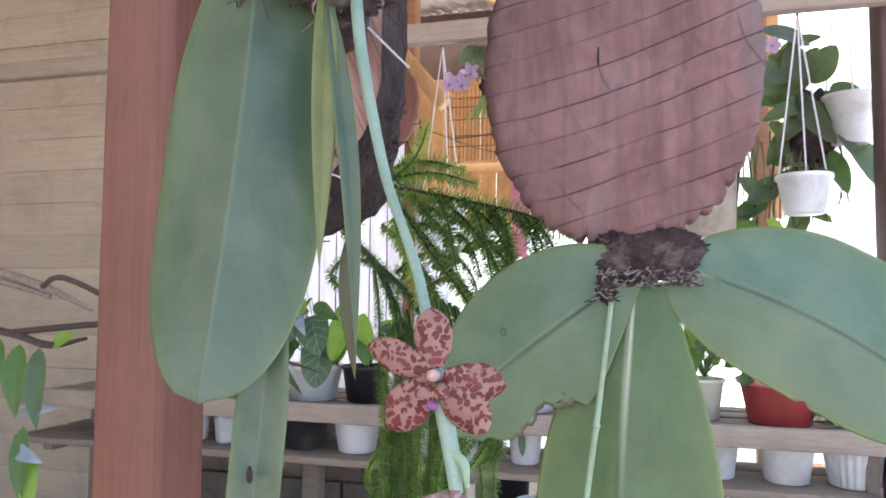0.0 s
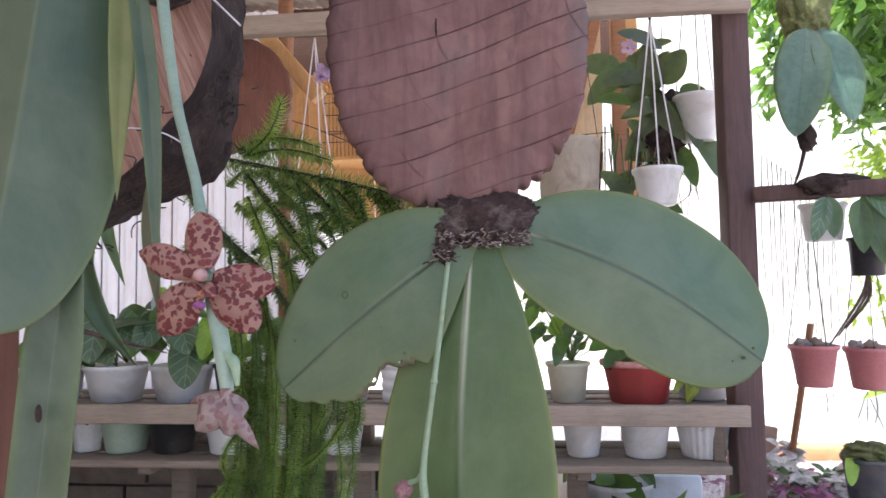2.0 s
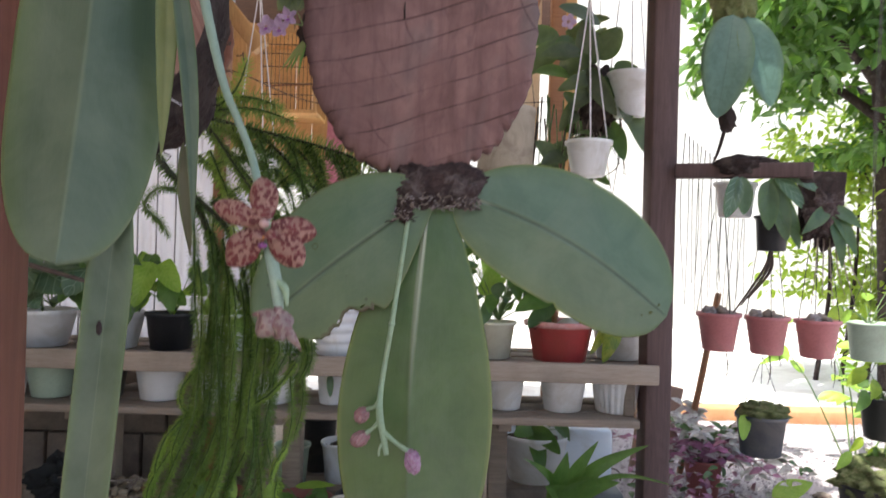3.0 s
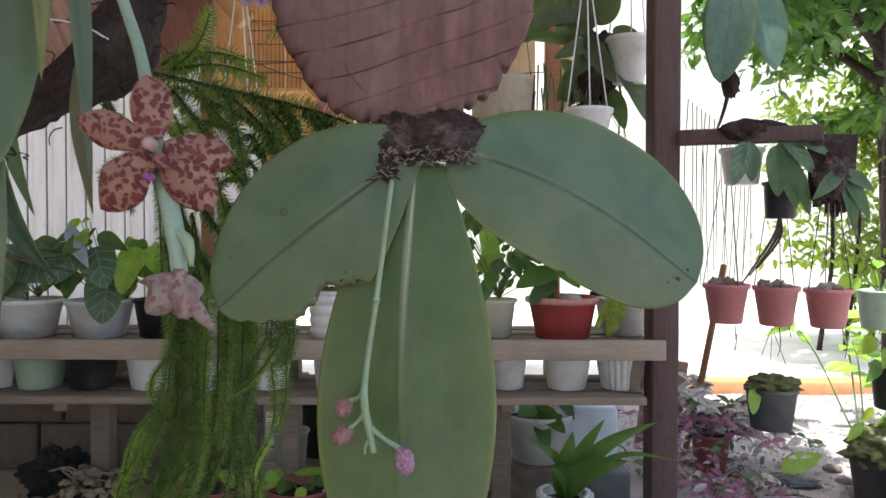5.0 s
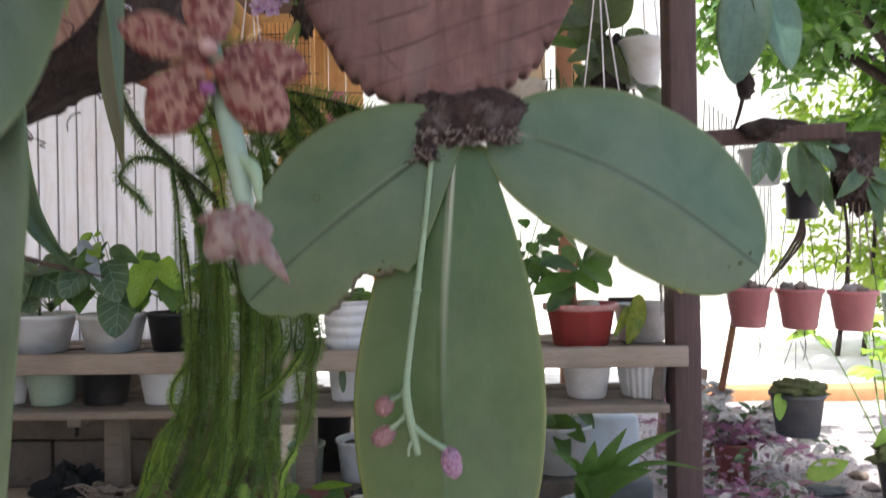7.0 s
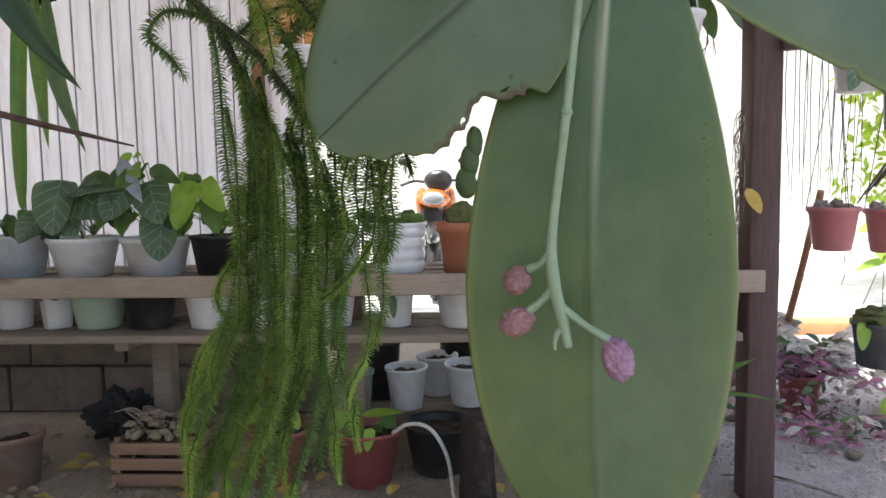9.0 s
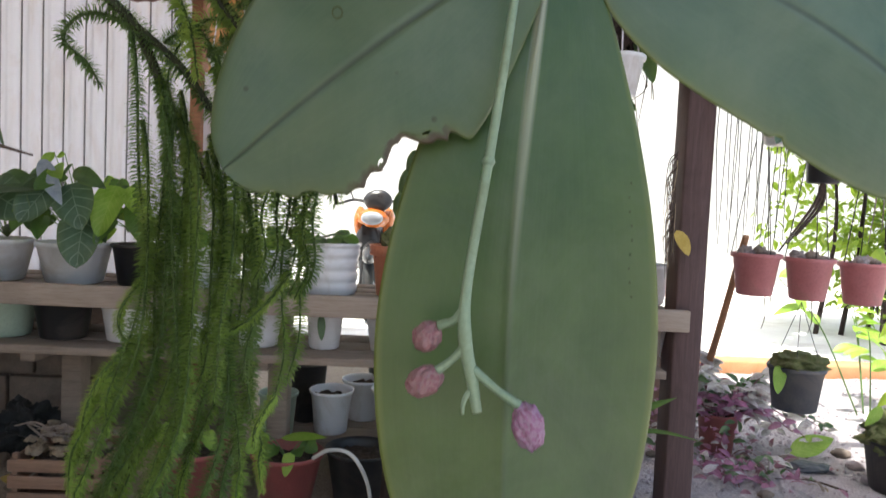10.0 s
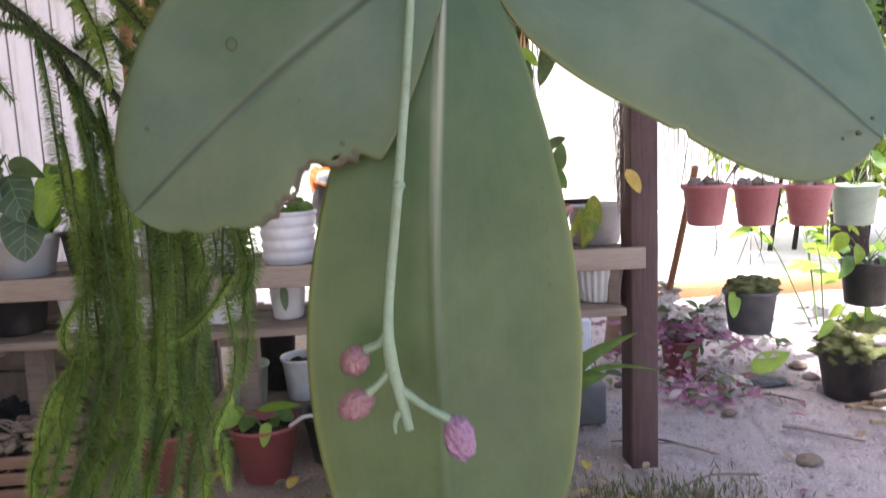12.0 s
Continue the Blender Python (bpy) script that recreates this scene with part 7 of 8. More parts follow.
def hanging_tangle():
    """The dark leafy orchids hung under the beam beside the post."""
    plant = thing("hanging_orchid", "dark broad-leaved orchids hanging under the beam", "hanging plant", (0.53, 2.4, 1.6))
    rnd = random.Random(14)
    part("root_ball", lumpy((0.56, 2.42, 1.48), (0.07, 0.05, 0.12), 51, 0.35, 2.5, 4), BARK, plant, "dark hanging root ball")
    for k, (bx, bz, tx, tz, w) in enumerate(((0.58, 1.56, 0.45, 1.43, 0.07), (0.57, 1.57, 0.41, 1.5, 0.06), (0.58, 1.6, 0.64, 1.45, 0.08), (0.55, 1.63, 0.62, 1.72, 0.09), (0.53, 1.6, 0.49, 1.74, 0.09), (0.6, 1.42, 0.64, 1.27, 0.06),
                                            (0.59, 1.4, 0.575, 1.27, 0.05), (0.56, 1.35, 0.5, 1.24, 0.05), (0.5, 1.5, 0.42, 1.36, 0.045), (0.62, 1.62, 0.7, 1.5, 0.07), (0.47, 1.7, 0.4, 1.62, 0.07), (0.46, 1.3, 0.36, 1.25, 0.06), (0.42, 1.27, 0.34, 1.33, 0.06))):
        leaf("leaf", rnd.choice((HANGING_LEAF, HANGING_LEAF, DARK_LEAF)), plant, base=(bx, 2.42, bz), tip=(tx, 2.36, tz), width=w, normal=(rnd.uniform(-0.3, 0.3), -1, rnd.uniform(0, 0.8)), kind="oval", bend=rnd.uniform(0.02, 0.12), fold=0.15, nu=18, nv=6, seed=k, wave=0.04)
    for k in range(26):
        x, z = rnd.uniform(0.48, 0.62), rnd.uniform(1.35, 1.56)
        tube("root", [(x, 2.4, z), (x + rnd.uniform(-0.03, 0.03), 2.39, z - 0.1), (x + rnd.uniform(-0.06, 0.06), 2.38, z - rnd.uniform(0.15, 0.32))], [0.0025, 0.002, 0.001], rnd.choice((FIBRE, ROOT)), plant, segs=5, n=10)
    for k in range(26):
        b = Vector((rnd.uniform(0.42, 0.66), rnd.uniform(2.36, 2.5), rnd.uniform(1.26, 1.76)))
        d = Vector((rnd.uniform(-1, 1), -0.4, rnd.uniform(-1.1, 0.3))).normalized() * rnd.uniform(0.12, 0.22)
        leaf("leaf", rnd.choice((HANGING_LEAF, HANGING_LEAF, DARK_LEAF)), plant, base=b, tip=b + d, width=rnd.uniform(0.05, 0.085), normal=(rnd.uniform(-0.5, 0.5), -1, rnd.uniform(-0.2, 0.8)), kind="oval", bend=rnd.uniform(0.02, 0.1), fold=0.15, nu=12, nv=4, seed=50 + k)
    fl = part("flower", lumpy((0.415, 2.2, 1.68), (0.006, 0.006, 0.006), 3, 0.1, 2, 2), COLUMN, plant, "small pale pink flower")
    for j in range(5):
        a = j * 2 * math.pi / 5
        leaf("petal", ORCHID_PINK, fl, base=(0.415, 2.2, 1.68), tip=(0.415 + 0.026 * math.cos(a), 2.195, 1.68 + 0.026 * math.sin(a)), width=0.02, normal=(0, -1, 0), kind="spoon", thick=0.0005, nu=8, nv=3)
    for k in range(16):
        x = rnd.uniform(0.35, 0.48)
        z = rnd.uniform(1.2, 1.3)
        tube("root", [(x, 2.4, z + 0.2), (x + rnd.uniform(-0.02, 0.02), 2.4, z), (x + rnd.uniform(-0.03, 0.03), 2.4, z - rnd.uniform(0.1, 0.3))], [0.003, 0.002, 0.001], rnd.choice((FIBRE, DARK_LEAF)), plant, segs=5, n=10)
    for k in range(9):
        b = Vector((rnd.uniform(0.34, 0.46), 2.4, rnd.uniform(1.02, 1.28)))
        leaf("leaf", rnd.choice((DARK_LEAF, PLAIN_LEAF, LIME_LEAF)), plant, base=b, tip=b + Vector((rnd.uniform(-0.05, 0.05), -0.02, -rnd.uniform(0.05, 0.09))), width=0.035, normal=(rnd.uniform(-0.4, 0.4), -1, 0.2), kind="oval", bend=0.05, nu=10, nv=3, seed=90 + k)
    tube("hanger", [(0.56, 2.42, 1.58), (0.56, 2.42, 2.2)], [0.0015] * 2, WIRE, plant, segs=5, n=2)


hanging_tangle()


# three faded red pots in a row on wires
def red_pot_row():
    first = pot("hanging_pot", "faded red plastic pot hung on thin wires", (0, 0, 0), 0.115, 0.067, 0.046, PINK_POT, rim=0.014, lip=0.007, category="hanging pot", group="row of hanging red pots", seed=83)
    rnd = random.Random(2)
    part("bark_chunk", lumpy((0.01, -0.01, 0.11), (0.03, 0.026, 0.02), 3, 0.7, 3, 3), ROOT, first, "dry bark chips")
    part("bark_chunk", lumpy((-0.03, 0.0, 0.112), (0.022, 0.02, 0.02), 6, 0.7, 3, 3), PALE_CRUST, first)
    for k in range(3):
        a = 2.1 * k + 0.5
        tube("wire", [(0.064 * math.cos(a), 0.064 * math.sin(a), 0.11), (0.02 * math.cos(a), 0.02 * math.sin(a), 0.42)], [0.0014] * 2, WIRE, first, segs=5, n=2)
    tube("root", [(0.0, -0.05, 0.0), (0.003, -0.052, -0.05), (-0.004, -0.05, -0.085)], [0.002, 0.0015, 0.0008], FIBRE, first, segs=5)
    tube("root", [(0.03, -0.03, 0.0), (0.035, -0.03, -0.03)], [0.002, 0.001], FIBRE, first, segs=5)
    spots = ((0.885, 2.14, 0.672, 8), (1.032, 2.14, 0.665, -14), (1.185, 2.14, 0.658, 40))
    for x, y, z, r in spots[1:]:
        copy_thing(first, pose(x, y, z, 0, 0, r))
    x, y, z, r = spots[0]
    first.matrix_basis = pose(x, y, z, 0, 0, r)


red_pot_row()


def rail_plants():
    p = pot("hanging_pot", "white pot with grey-green leaves hung on the rail", (0.885, 2.04, 1.07), 0.1, 0.062, 0.045, WHITE_POT, rim=0.012, category="hanging pot", seed=84)
    part("bark_mount", lumpy((0.9, 1.99, 1.215), (0.085, 0.03, 0.03), 61, 0.3, 3, 4), BARK, p, "ridged dark bark piece")
    rnd = random.Random(9)
    for k, (bx, bz, tx, tz, w) in enumerate(((0.86, 1.18, 0.815, 1.06, 0.05), (0.87, 1.18, 0.865, 1.07, 0.05), (0.95, 1.18, 0.985, 1.0, 0.055), (0.96, 1.19, 1.03, 1.09, 0.05), (0.94, 1.17, 0.935, 1.03, 0.055), (0.96, 1.16, 1.02, 0.98, 0.045), (0.98, 1.2, 1.07, 1.14, 0.04))):
        leaf("leaf", VEINED_LEAF if k % 3 == 0 else DARK_LEAF, p, base=(bx, 1.96, bz), tip=(tx, 1.93, tz), width=w, normal=(rnd.uniform(-0.3, 0.3), -1, 0.2), kind="oval", bend=0.06, fold=0.15, nu=14, nv=5, seed=k)
    hung(p, [(0.885, 1.99, 1.165), (0.89, 2.0, 1.22)], 0.002, WIRE, "hook")
    q = pot("hanging_pot", "small black pot hung under the rail", (0.975, 2.0, 0.975), 0.1, 0.048, 0.038, BLACK_POT, rim=0.01, category="hanging pot", seed=85)
    for k in range(3):
        hung(q, [(0.975 + 0.04 * math.cos(2.1 * k), 2.0 + 0.04 * math.sin(2.1 * k), 1.07), (0.975, 1.99, 1.19)], 0.001, WIRE, "wire")
    for k in range(3):
        tube("root", [(0.975, 2.0, 0.98), (0.965 - 0.01 * k, 1.98, 0.92), (0.9 - 0.02 * k, 1.97, 0.84 - 0.02 * k)], [0.005, 0.004, 0.002], FIBRE, q, segs=6)
    m = thing("bark_mount", "orchid mounted on a dark bark plaque on the rail", "orchid", (1.07, 1.93, 1.1))
    part("plaque", box(1.02, 1.15, 1.935, 1.955, 1.02, 1.2, 0.006, 0.008, 7, 8), BARK, m, "dark bark plaque")
    part("root_mass", lumpy((1.08, 1.92, 1.06), (0.05, 0.03, 0.07), 63, 0.5, 3, 4), CRUST, m, "shaggy grey roots")
    for k, (tx, tz) in enumerate(((1.15, 0.96), (1.0, 1.02), (1.16, 1.04), (1.11, 0.93))):
        leaf("leaf", DARK_LEAF, m, base=(1.09, 1.91, 1.1), tip=(tx, 1.88, tz), width=0.04, normal=(0, -1, 0.3), kind="blade", bend=0.07, fold=0.2, nu=12, nv=4, seed=k)
    for k in range(6):
        tube("root", [(1.06 + 0.015 * k, 1.91, 1.03), (1.05 + 0.02 * k, 1.9, 0.93), (1.04 + 0.03 * k, 1.9, 0.83 + 0.03 * (k % 2))], [0.0022, 0.0018, 0.001], ROOT, m, segs=5)
    # shaggy roots on the side of the post
    f = thing("post_fibres", "shaggy dry root fibres hanging on the dark post", "roots", (0.625, 2.08, 1.0))
    for k in range(34):
        x, z = 0.625 + rnd.uniform(-0.016, 0.012), rnd.uniform(0.8, 1.02)
        tube("fibre", [(0.638, 2.1, z + 0.03), (x, 2.085, z), (x + rnd.uniform(-0.012, 0.014), 2.08, z - rnd.uniform(0.04, 0.12))], [0.0016, 0.0014, 0.0006], rnd.choice((FIBRE, DRY, FIBRE)), f, segs=5, n=8)
    leaf("leaf", DRY_YELLOW, f, base=(0.64, 2.08, 0.84), tip=(0.67, 2.06, 0.775), width=0.035, normal=(0.1, -1, 0), kind="oval", bend=0.1, nu=10, nv=3)
    # long roots hanging behind the rail
    r = thing("hanging_roots", "long thin dangling aerial roots", "roots", (0.88, 2.2, 1.3))
    for k in range(16):
        x = 0.79 + 0.013 * k
        tube("root", [(x, 2.2, 1.34 - 0.01 * k), (x + rnd.uniform(-0.012, 0.012), 2.2, 1.1), (x + rnd.uniform(-0.02, 0.02), 2.2, 0.8 + rnd.uniform(-0.04, 0.1))], [0.0016, 0.0014, 0.001], WIRE, r, segs=5, n=12)


rail_plants()


def moss_mount():
    m = thing("moss_orchid", "broad-leaved orchid on a mossy hanging stick", "orchid", (1.12, 2.6, 1.9))
    part("moss_stick", lumpy((1.09, 2.6, 1.94), (0.085, 0.07, 0.16), 71, 0.2, 4, 5), MOSS, m, "mossy hanging log piece")
    leaf("leaf", SHADE_LEAF, m, base=(1.07, 2.55, 1.84), tip=(1.0, 2.5, 1.45), width=0.18, normal=(-0.2, -1, 0), kind="oval", bend=0.05, fold=0.1, nu=20, nv=6, thick=0.002)
    leaf("leaf", SHADE_LEAF, m, base=(1.12, 2.56, 1.84), tip=(1.2, 2.52, 1.5), width=0.17, normal=(0.2, -1, 0.1), kind="oval", bend=0.05, fold=0.1, nu=20, nv=6, thick=0.002)
    part("root_tail", lumpy((1.06, 2.56, 1.46), (0.03, 0.025, 0.05), 72, 0.4, 3, 3), BARK, m)
    tube("stick", [(1.06, 2.56, 1.45), (1.03, 2.55, 1.35), (1.0, 2.54, 1.28)], [0.008, 0.006, 0.003], BARK, m)
    tube("wire", [(1.09, 2.6, 2.05), (1.09, 2.36, 2.44)], [0.002] * 2, WIRE, m, segs=5, n=2)


moss_mount()
p = pot("hanging_pot", "dark blue-grey broken-edged pot of succulents hung on wire", (1.035, 2.17, 0.352), 0.125, 0.078, 0.058, GREY_POT, rim=0.014, category="hanging pot", seed=86)
part("moss", lumpy((1.035, 2.16, 0.485), (0.07, 0.06, 0.03), 81, 0.45, 3, 4), MOSS, p, "grey-green cushion of succulents")
for k in range(3):
    hung(p, [(1.035 + 0.07 * math.cos(2.1 * k), 2.17 + 0.07 * math.sin(2.1 * k), 0.47), (1.035, 2.17, 0.655)], 0.001, WIRE, "wire")
leaf("leaf", LIME_LEAF, p, base=(0.97, 2.13, 0.48), tip=(0.95, 2.1, 0.41), width=0.04, normal=(0, -1, 0.2), kind="heart", nu=12, nv=4)


def trailing_purple():
    at = Vector((1.105, 2.83, 0.0))
    p = pot("potted_plant", "red pot overgrown with purple and silver-striped trailing plants", tuple(at), 0.155, 0.078, 0.056, DULL_RED, rim=0.014, category="potted plant", seed=87)
    rnd = random.Random(31)
    for k in range(58):
        a = rnd.uniform(0, 6.28)
        if math.sin(a) < -0.35 and abs(math.cos(a)) < 0.75 and k % 3:
            a += 2.6
        base = at + Vector((0.05 * math.cos(a), 0.05 * math.sin(a), 0.145))
        if k % 3 == 0:
            reach, rise = rnd.uniform(0.06, 0.2), rnd.uniform(0.06, 0.22)
        else:
            reach, rise = rnd.uniform(0.1, 0.36), rnd.uniform(-0.12, 0.06)
        mid = base + Vector((reach * 0.5 * math.cos(a), reach * 0.45 * math.sin(a), 0.04 + max(0, rise * 0.6)))
        end = base + Vector((reach * math.cos(a), reach * 0.8 * math.sin(a), rise))
        line = smooth_path([base, mid, end], 6)
        tube("stem", [base, mid, end], [0.003, 0.0025, 0.0015], PURPLE_LEAF, p, segs=5, n=8)
        pieces = []
        for j in range(1, 7):
            for s in (-1, 1):
                d = Vector((s * rnd.uniform(0.3, 1), rnd.uniform(-1, 0.2), rnd.uniform(-0.4, 0.5))).normalized()
                ln = rnd.uniform(0.04, 0.07)
                pieces.append(leaf_data(base=line[j], tip=line[j] + d * ln, width=ln * 0.42, normal=(rnd.uniform(-0.6, 0.6), -0.6, 0.8), kind="blade", bend=0.1, fold=0.25, nu=6, nv=2))
        many("trailing_leaves", pieces, rnd.choice((PURPLE_LEAF, PURPLE_LEAF, MIXED_LEAF, MIXED_LEAF, MIXED_LEAF, DARK_LEAF)), p)


trailing_purple()


def creeping_plant():
    """Striped purple and silver creepers spread over the gravel round the red pot."""
    rnd = random.Random(47)
    mat = thing("creeping_plant", "purple and silver-striped creepers spreading over the gravel", "ground cover", (1.05, 2.55, 0), kind="stuff")
    heaps = {0: [], 1: [], 2: []}
    for k in range(170):
        f = rnd.random()
        x, y = rnd.gauss(1.07, 0.1), rnd.gauss(2.68 - 0.1 * f, 0.12)
        z = 0.012 + 0.2 * max(0.0, 1 - math.hypot((x - 1.1) / 0.2, (y - 2.78) / 0.22)) * rnd.random() + 0.05 * rnd.random()
        d = Vector((rnd.uniform(-1, 1), rnd.uniform(-1, 0.4), rnd.uniform(-0.25, 0.6))).normalized()
        ln = rnd.uniform(0.03, 0.062)
        heaps[rnd.choice((0, 1, 1, 1, 2))].append(leaf_data(base=(x, y, z), tip=Vector((x, y, z)) + d * ln, width=ln * 0.45, normal=(rnd.uniform(-0.6, 0.6), -0.5, 0.9), kind="blade", bend=0.1, fold=0.25, nu=6, nv=2))
    for k, material in enumerate((MIXED_LEAF, PURPLE_LEAF, DARK_LEAF)):
        many("creeper_leaves", heaps[k], material, mat)
    for k in range(16):
        x, y, a = rnd.gauss(1.06, 0.1), rnd.gauss(2.6, 0.1), rnd.uniform(0, 6.28)
        tube("creeper_stem", [(x, y, 0.015), (x + 0.05 * math.cos(a), y + 0.05 * math.sin(a), 0.05), (x + 0.12 * math.cos(a), y + 0.1 * math.sin(a), 0.02)], [0.002, 0.0018, 0.001], PURPLE_LEAF, mat, segs=5, n=8)


creeping_plant()


def mossy_corner():
    """A mossy heap on a dark broken pot, with sticks and rubble at its foot."""
    rnd = random.Random(19)
    p = pot("potted_plant", "dark broken pot heaped with mossy stones", (1.6, 2.5, 0.0), 0.17, 0.13, 0.1, BLACK_POT, category="potted plant", seed=97)
    part("moss", lumpy((1.6, 2.49, 0.185), (0.13, 0.11, 0.07), 84, 0.45, 3, 5), MOSS, p, "rough green-grey moss")
    for k in range(9):
        a, r = rnd.uniform(0, 6.28), rnd.uniform(0.02, 0.1)
        part("stone", lumpy((1.6 + r * math.cos(a), 2.46 + r * math.sin(a) * 0.6, 0.22), (0.028, 0.024, 0.02), 320 + k, 0.35, 2, 3), rnd.choice((STONE, BLOCK, MOSS)), p)
    foliage(p, (1.61, 2.48, 0.2), 6, 0.12, 0.11, [LIME_LEAF, PLAIN_LEAF], 121, kind="blade", aspect=0.35, lift=1.0)
    for k in range(9):
        x, y, a, ln = rnd.uniform(1.42, 1.56), rnd.uniform(2.15, 2.38), rnd.uniform(-0.9, 0.2), rnd.uniform(0.12, 0.26)
        st = tube("fallen_stick", [(x, y, 0.012 + 0.008 * k), (x + 0.5 * ln * math.cos(a), y + 0.5 * ln * math.sin(a), 0.022 + 0.008 * k), (x + ln * math.cos(a + 0.15), y + ln * math.sin(a + 0.15), 0.014 + 0.005 * k)], [0.007, 0.006, 0.004], rnd.choice((ROOT, DRY, CRATE_WOOD)), None, segs=7, n=10)
        tagged(st, "dry brown stick lying in a heap on the gravel", "stick", "sticks on the gravel")
    pale = tube("pale_branch", [(1.2, 2.27, 0.012), (1.25, 2.22, 0.02), (1.3, 2.18, 0.016), (1.37, 2.12, 0.012)], [0.007, 0.009, 0.008, 0.005], PALE_CRUST, None, segs=8, n=16)
    tagged(pale, "short bleached branch lying on the gravel", "branch")
    flat = part("flat_stone", lumpy((1.37, 2.67, 0.012), (0.075, 0.045, 0.016), 340, 0.3, 2, 4), GREY_POT, None)
    tagged(flat, "dark flat stone under a fallen leaf on the gravel", "stone")


mossy_corner()
lean = part("leaning_slab", turned(box(-0.12, 0.07, -0.015, 0.015, 0, 0.4, 0.01, 0.01, 5, 4), pose(0.99, 3.08, 0.0, -10, 10, 0)), DULL_CLAY, None)
tagged(lean, "dusty pinkish stone slab leaning by the post", "stone slab")
tube("support_stick", [(1.12, 3.15, 0.0), (1.095, 2.88, 0.4), (1.06, 2.6, 0.82)], [0.014, 0.013, 0.011], BROWN_WOOD, None, segs=10)
tagged(bpy.data.objects["support_stick"], "slanting reddish wooden stick", "stick")


def corner_plants():
    rnd = random.Random(77)
    for k, (x, y, z, r, h, m, lab) in enumerate(((1.72, 2.62, 0.0, 0.12, 0.2, DULL_CLAY, "dusty clay pot with rough stones and leaves on the gravel"), (1.62, 2.5, 0.33, 0.085, 0.15, BLACK_POT, "black pot of leafy plants at the garden edge"),
                                                (1.5, 2.4, 0.62, 0.075, 0.13, GREEN_POT, "pale green pot of leafy plants at the garden edge"), (1.66, 2.2, 0.62, 0.08, 0.14, GREEN_POT, "green pot of leafy plants at the garden edge"))):
        p = pot("potted_plant", lab, (x, y, z), h, r, r * 0.75, m, category="potted plant", group="pots at the garden edge", seed=90 + k)
        if z > 0.2:
            for j in range(3):
                hung(p, [(x + r * math.cos(2.1 * j), y + r * math.sin(2.1 * j), z + h), (x, y, z + h + 0.35), (x, 2.35, 2.48)], 0.001, WIRE, "wire")
        if k == 0:
            part("moss", lumpy((x, y, z + h), (r * 0.9, r * 0.8, 0.05), 83, 0.5, 3, 4), MOSS, p, "rough mossy stones")
        foliage(p, (x, y, z + h * 0.9), 9, 0.13, 0.11, [PLAIN_LEAF, LIME_LEAF, BUSH_LEAF], 100 + k, kind="blade", aspect=0.38, lift=0.8)


corner_plants()


# leaves floating over the bright yard belong to thin shrubs
def yard_shrub(at, seed, height, leaves, size, material, label):
    s = thing("shrub", label, "shrub", at)
    rnd = random.Random(seed)
    for k in range(5):
        a = rnd.uniform(0, 6.28)
        top = Vector(at) + Vector((0.45 * math.cos(a), 0.3 * math.sin(a), height * rnd.uniform(0.6, 1)))
        base = Vector(at) + Vector((0.05 * math.cos(a), 0.05 * math.sin(a), 0))
        midp = base.lerp(top, 0.5) + Vector((0, 0, 0.1))
        tube("branch", [base, midp, top], [0.004, 0.003, 0.0015], STEM_GREEN, s, segs=6, n=12)
        line = smooth_path([base, midp, top], leaves)
        for j in range(2, leaves + 1):
            d = Vector((rnd.uniform(-1, 1), rnd.uniform(-1, 0.3), rnd.uniform(-0.7, 0.3))).normalized()
            ln = size * rnd.uniform(0.6, 1.2)
            leaf("leaf", material, s, base=line[j], tip=line[j] + d * ln, width=ln * 0.45, normal=(rnd.uniform(-0.5, 0.5), -0.5, 1), kind="blade", bend=0.08, fold=0.15, nu=8, nv=3, seed=j)


yard_shrub((2.05, 3.4, 0.0), 3, 0.7, 6, 0.15, LIME_LEAF, "thin shrub with pale lime leaves by the yard")
fallen = leaf("fallen_leaf", LIME_LEAF, None, base=(1.34, 2.74, 0.035), tip=(1.51, 2.76, 0.09), width=0.08, normal=(0, -0.8, 0.8), kind="blade", bend=0.08, nu=12, nv=4)
tagged(fallen, "lime green leaf lying on the gravel", "leaf")


# ---------------------------------------------------------------- tree and hedge beyond
def crown(name, material, parent, boxes, count, size, seed, label=""):
    """Many drooping leaves in clumps, as one mesh."""
    rnd = random.Random(seed)
    verts, faces, uvs = [], [], []
    for _ in range(count):
        x0, x1, y0, y1, z0, z1 = rnd.choice(boxes)
        c = Vector((rnd.uniform(x0, x1), rnd.uniform(y0, y1), rnd.uniform(z0, z1)))
        if noise.noise(c * 1.7 + Vector((seed, 0, 0))) < -0.12:
            continue
        d = Vector((rnd.uniform(-1, 1), rnd.uniform(-1, 1), rnd.uniform(-1.3, 0.2))).normalized()
        ln = size * rnd.uniform(0.6, 1.25)
        n = Vector((rnd.uniform(-1, 1), rnd.uniform(-1, 1), 0.8))
        v, f, uv = leaf_data(base=c, tip=c + d * ln, width=ln * rnd.uniform(0.3, 0.42), normal=n, kind="blade", bend=0.07, fold=0.15, nu=4, nv=1)
        o = len(verts)
        verts += v
        faces += [tuple(i + o for i in q) for q in f]
        uvs += uv
    return part_mesh(name, mesh_from(name, verts, faces, material, uvs), parent, label)


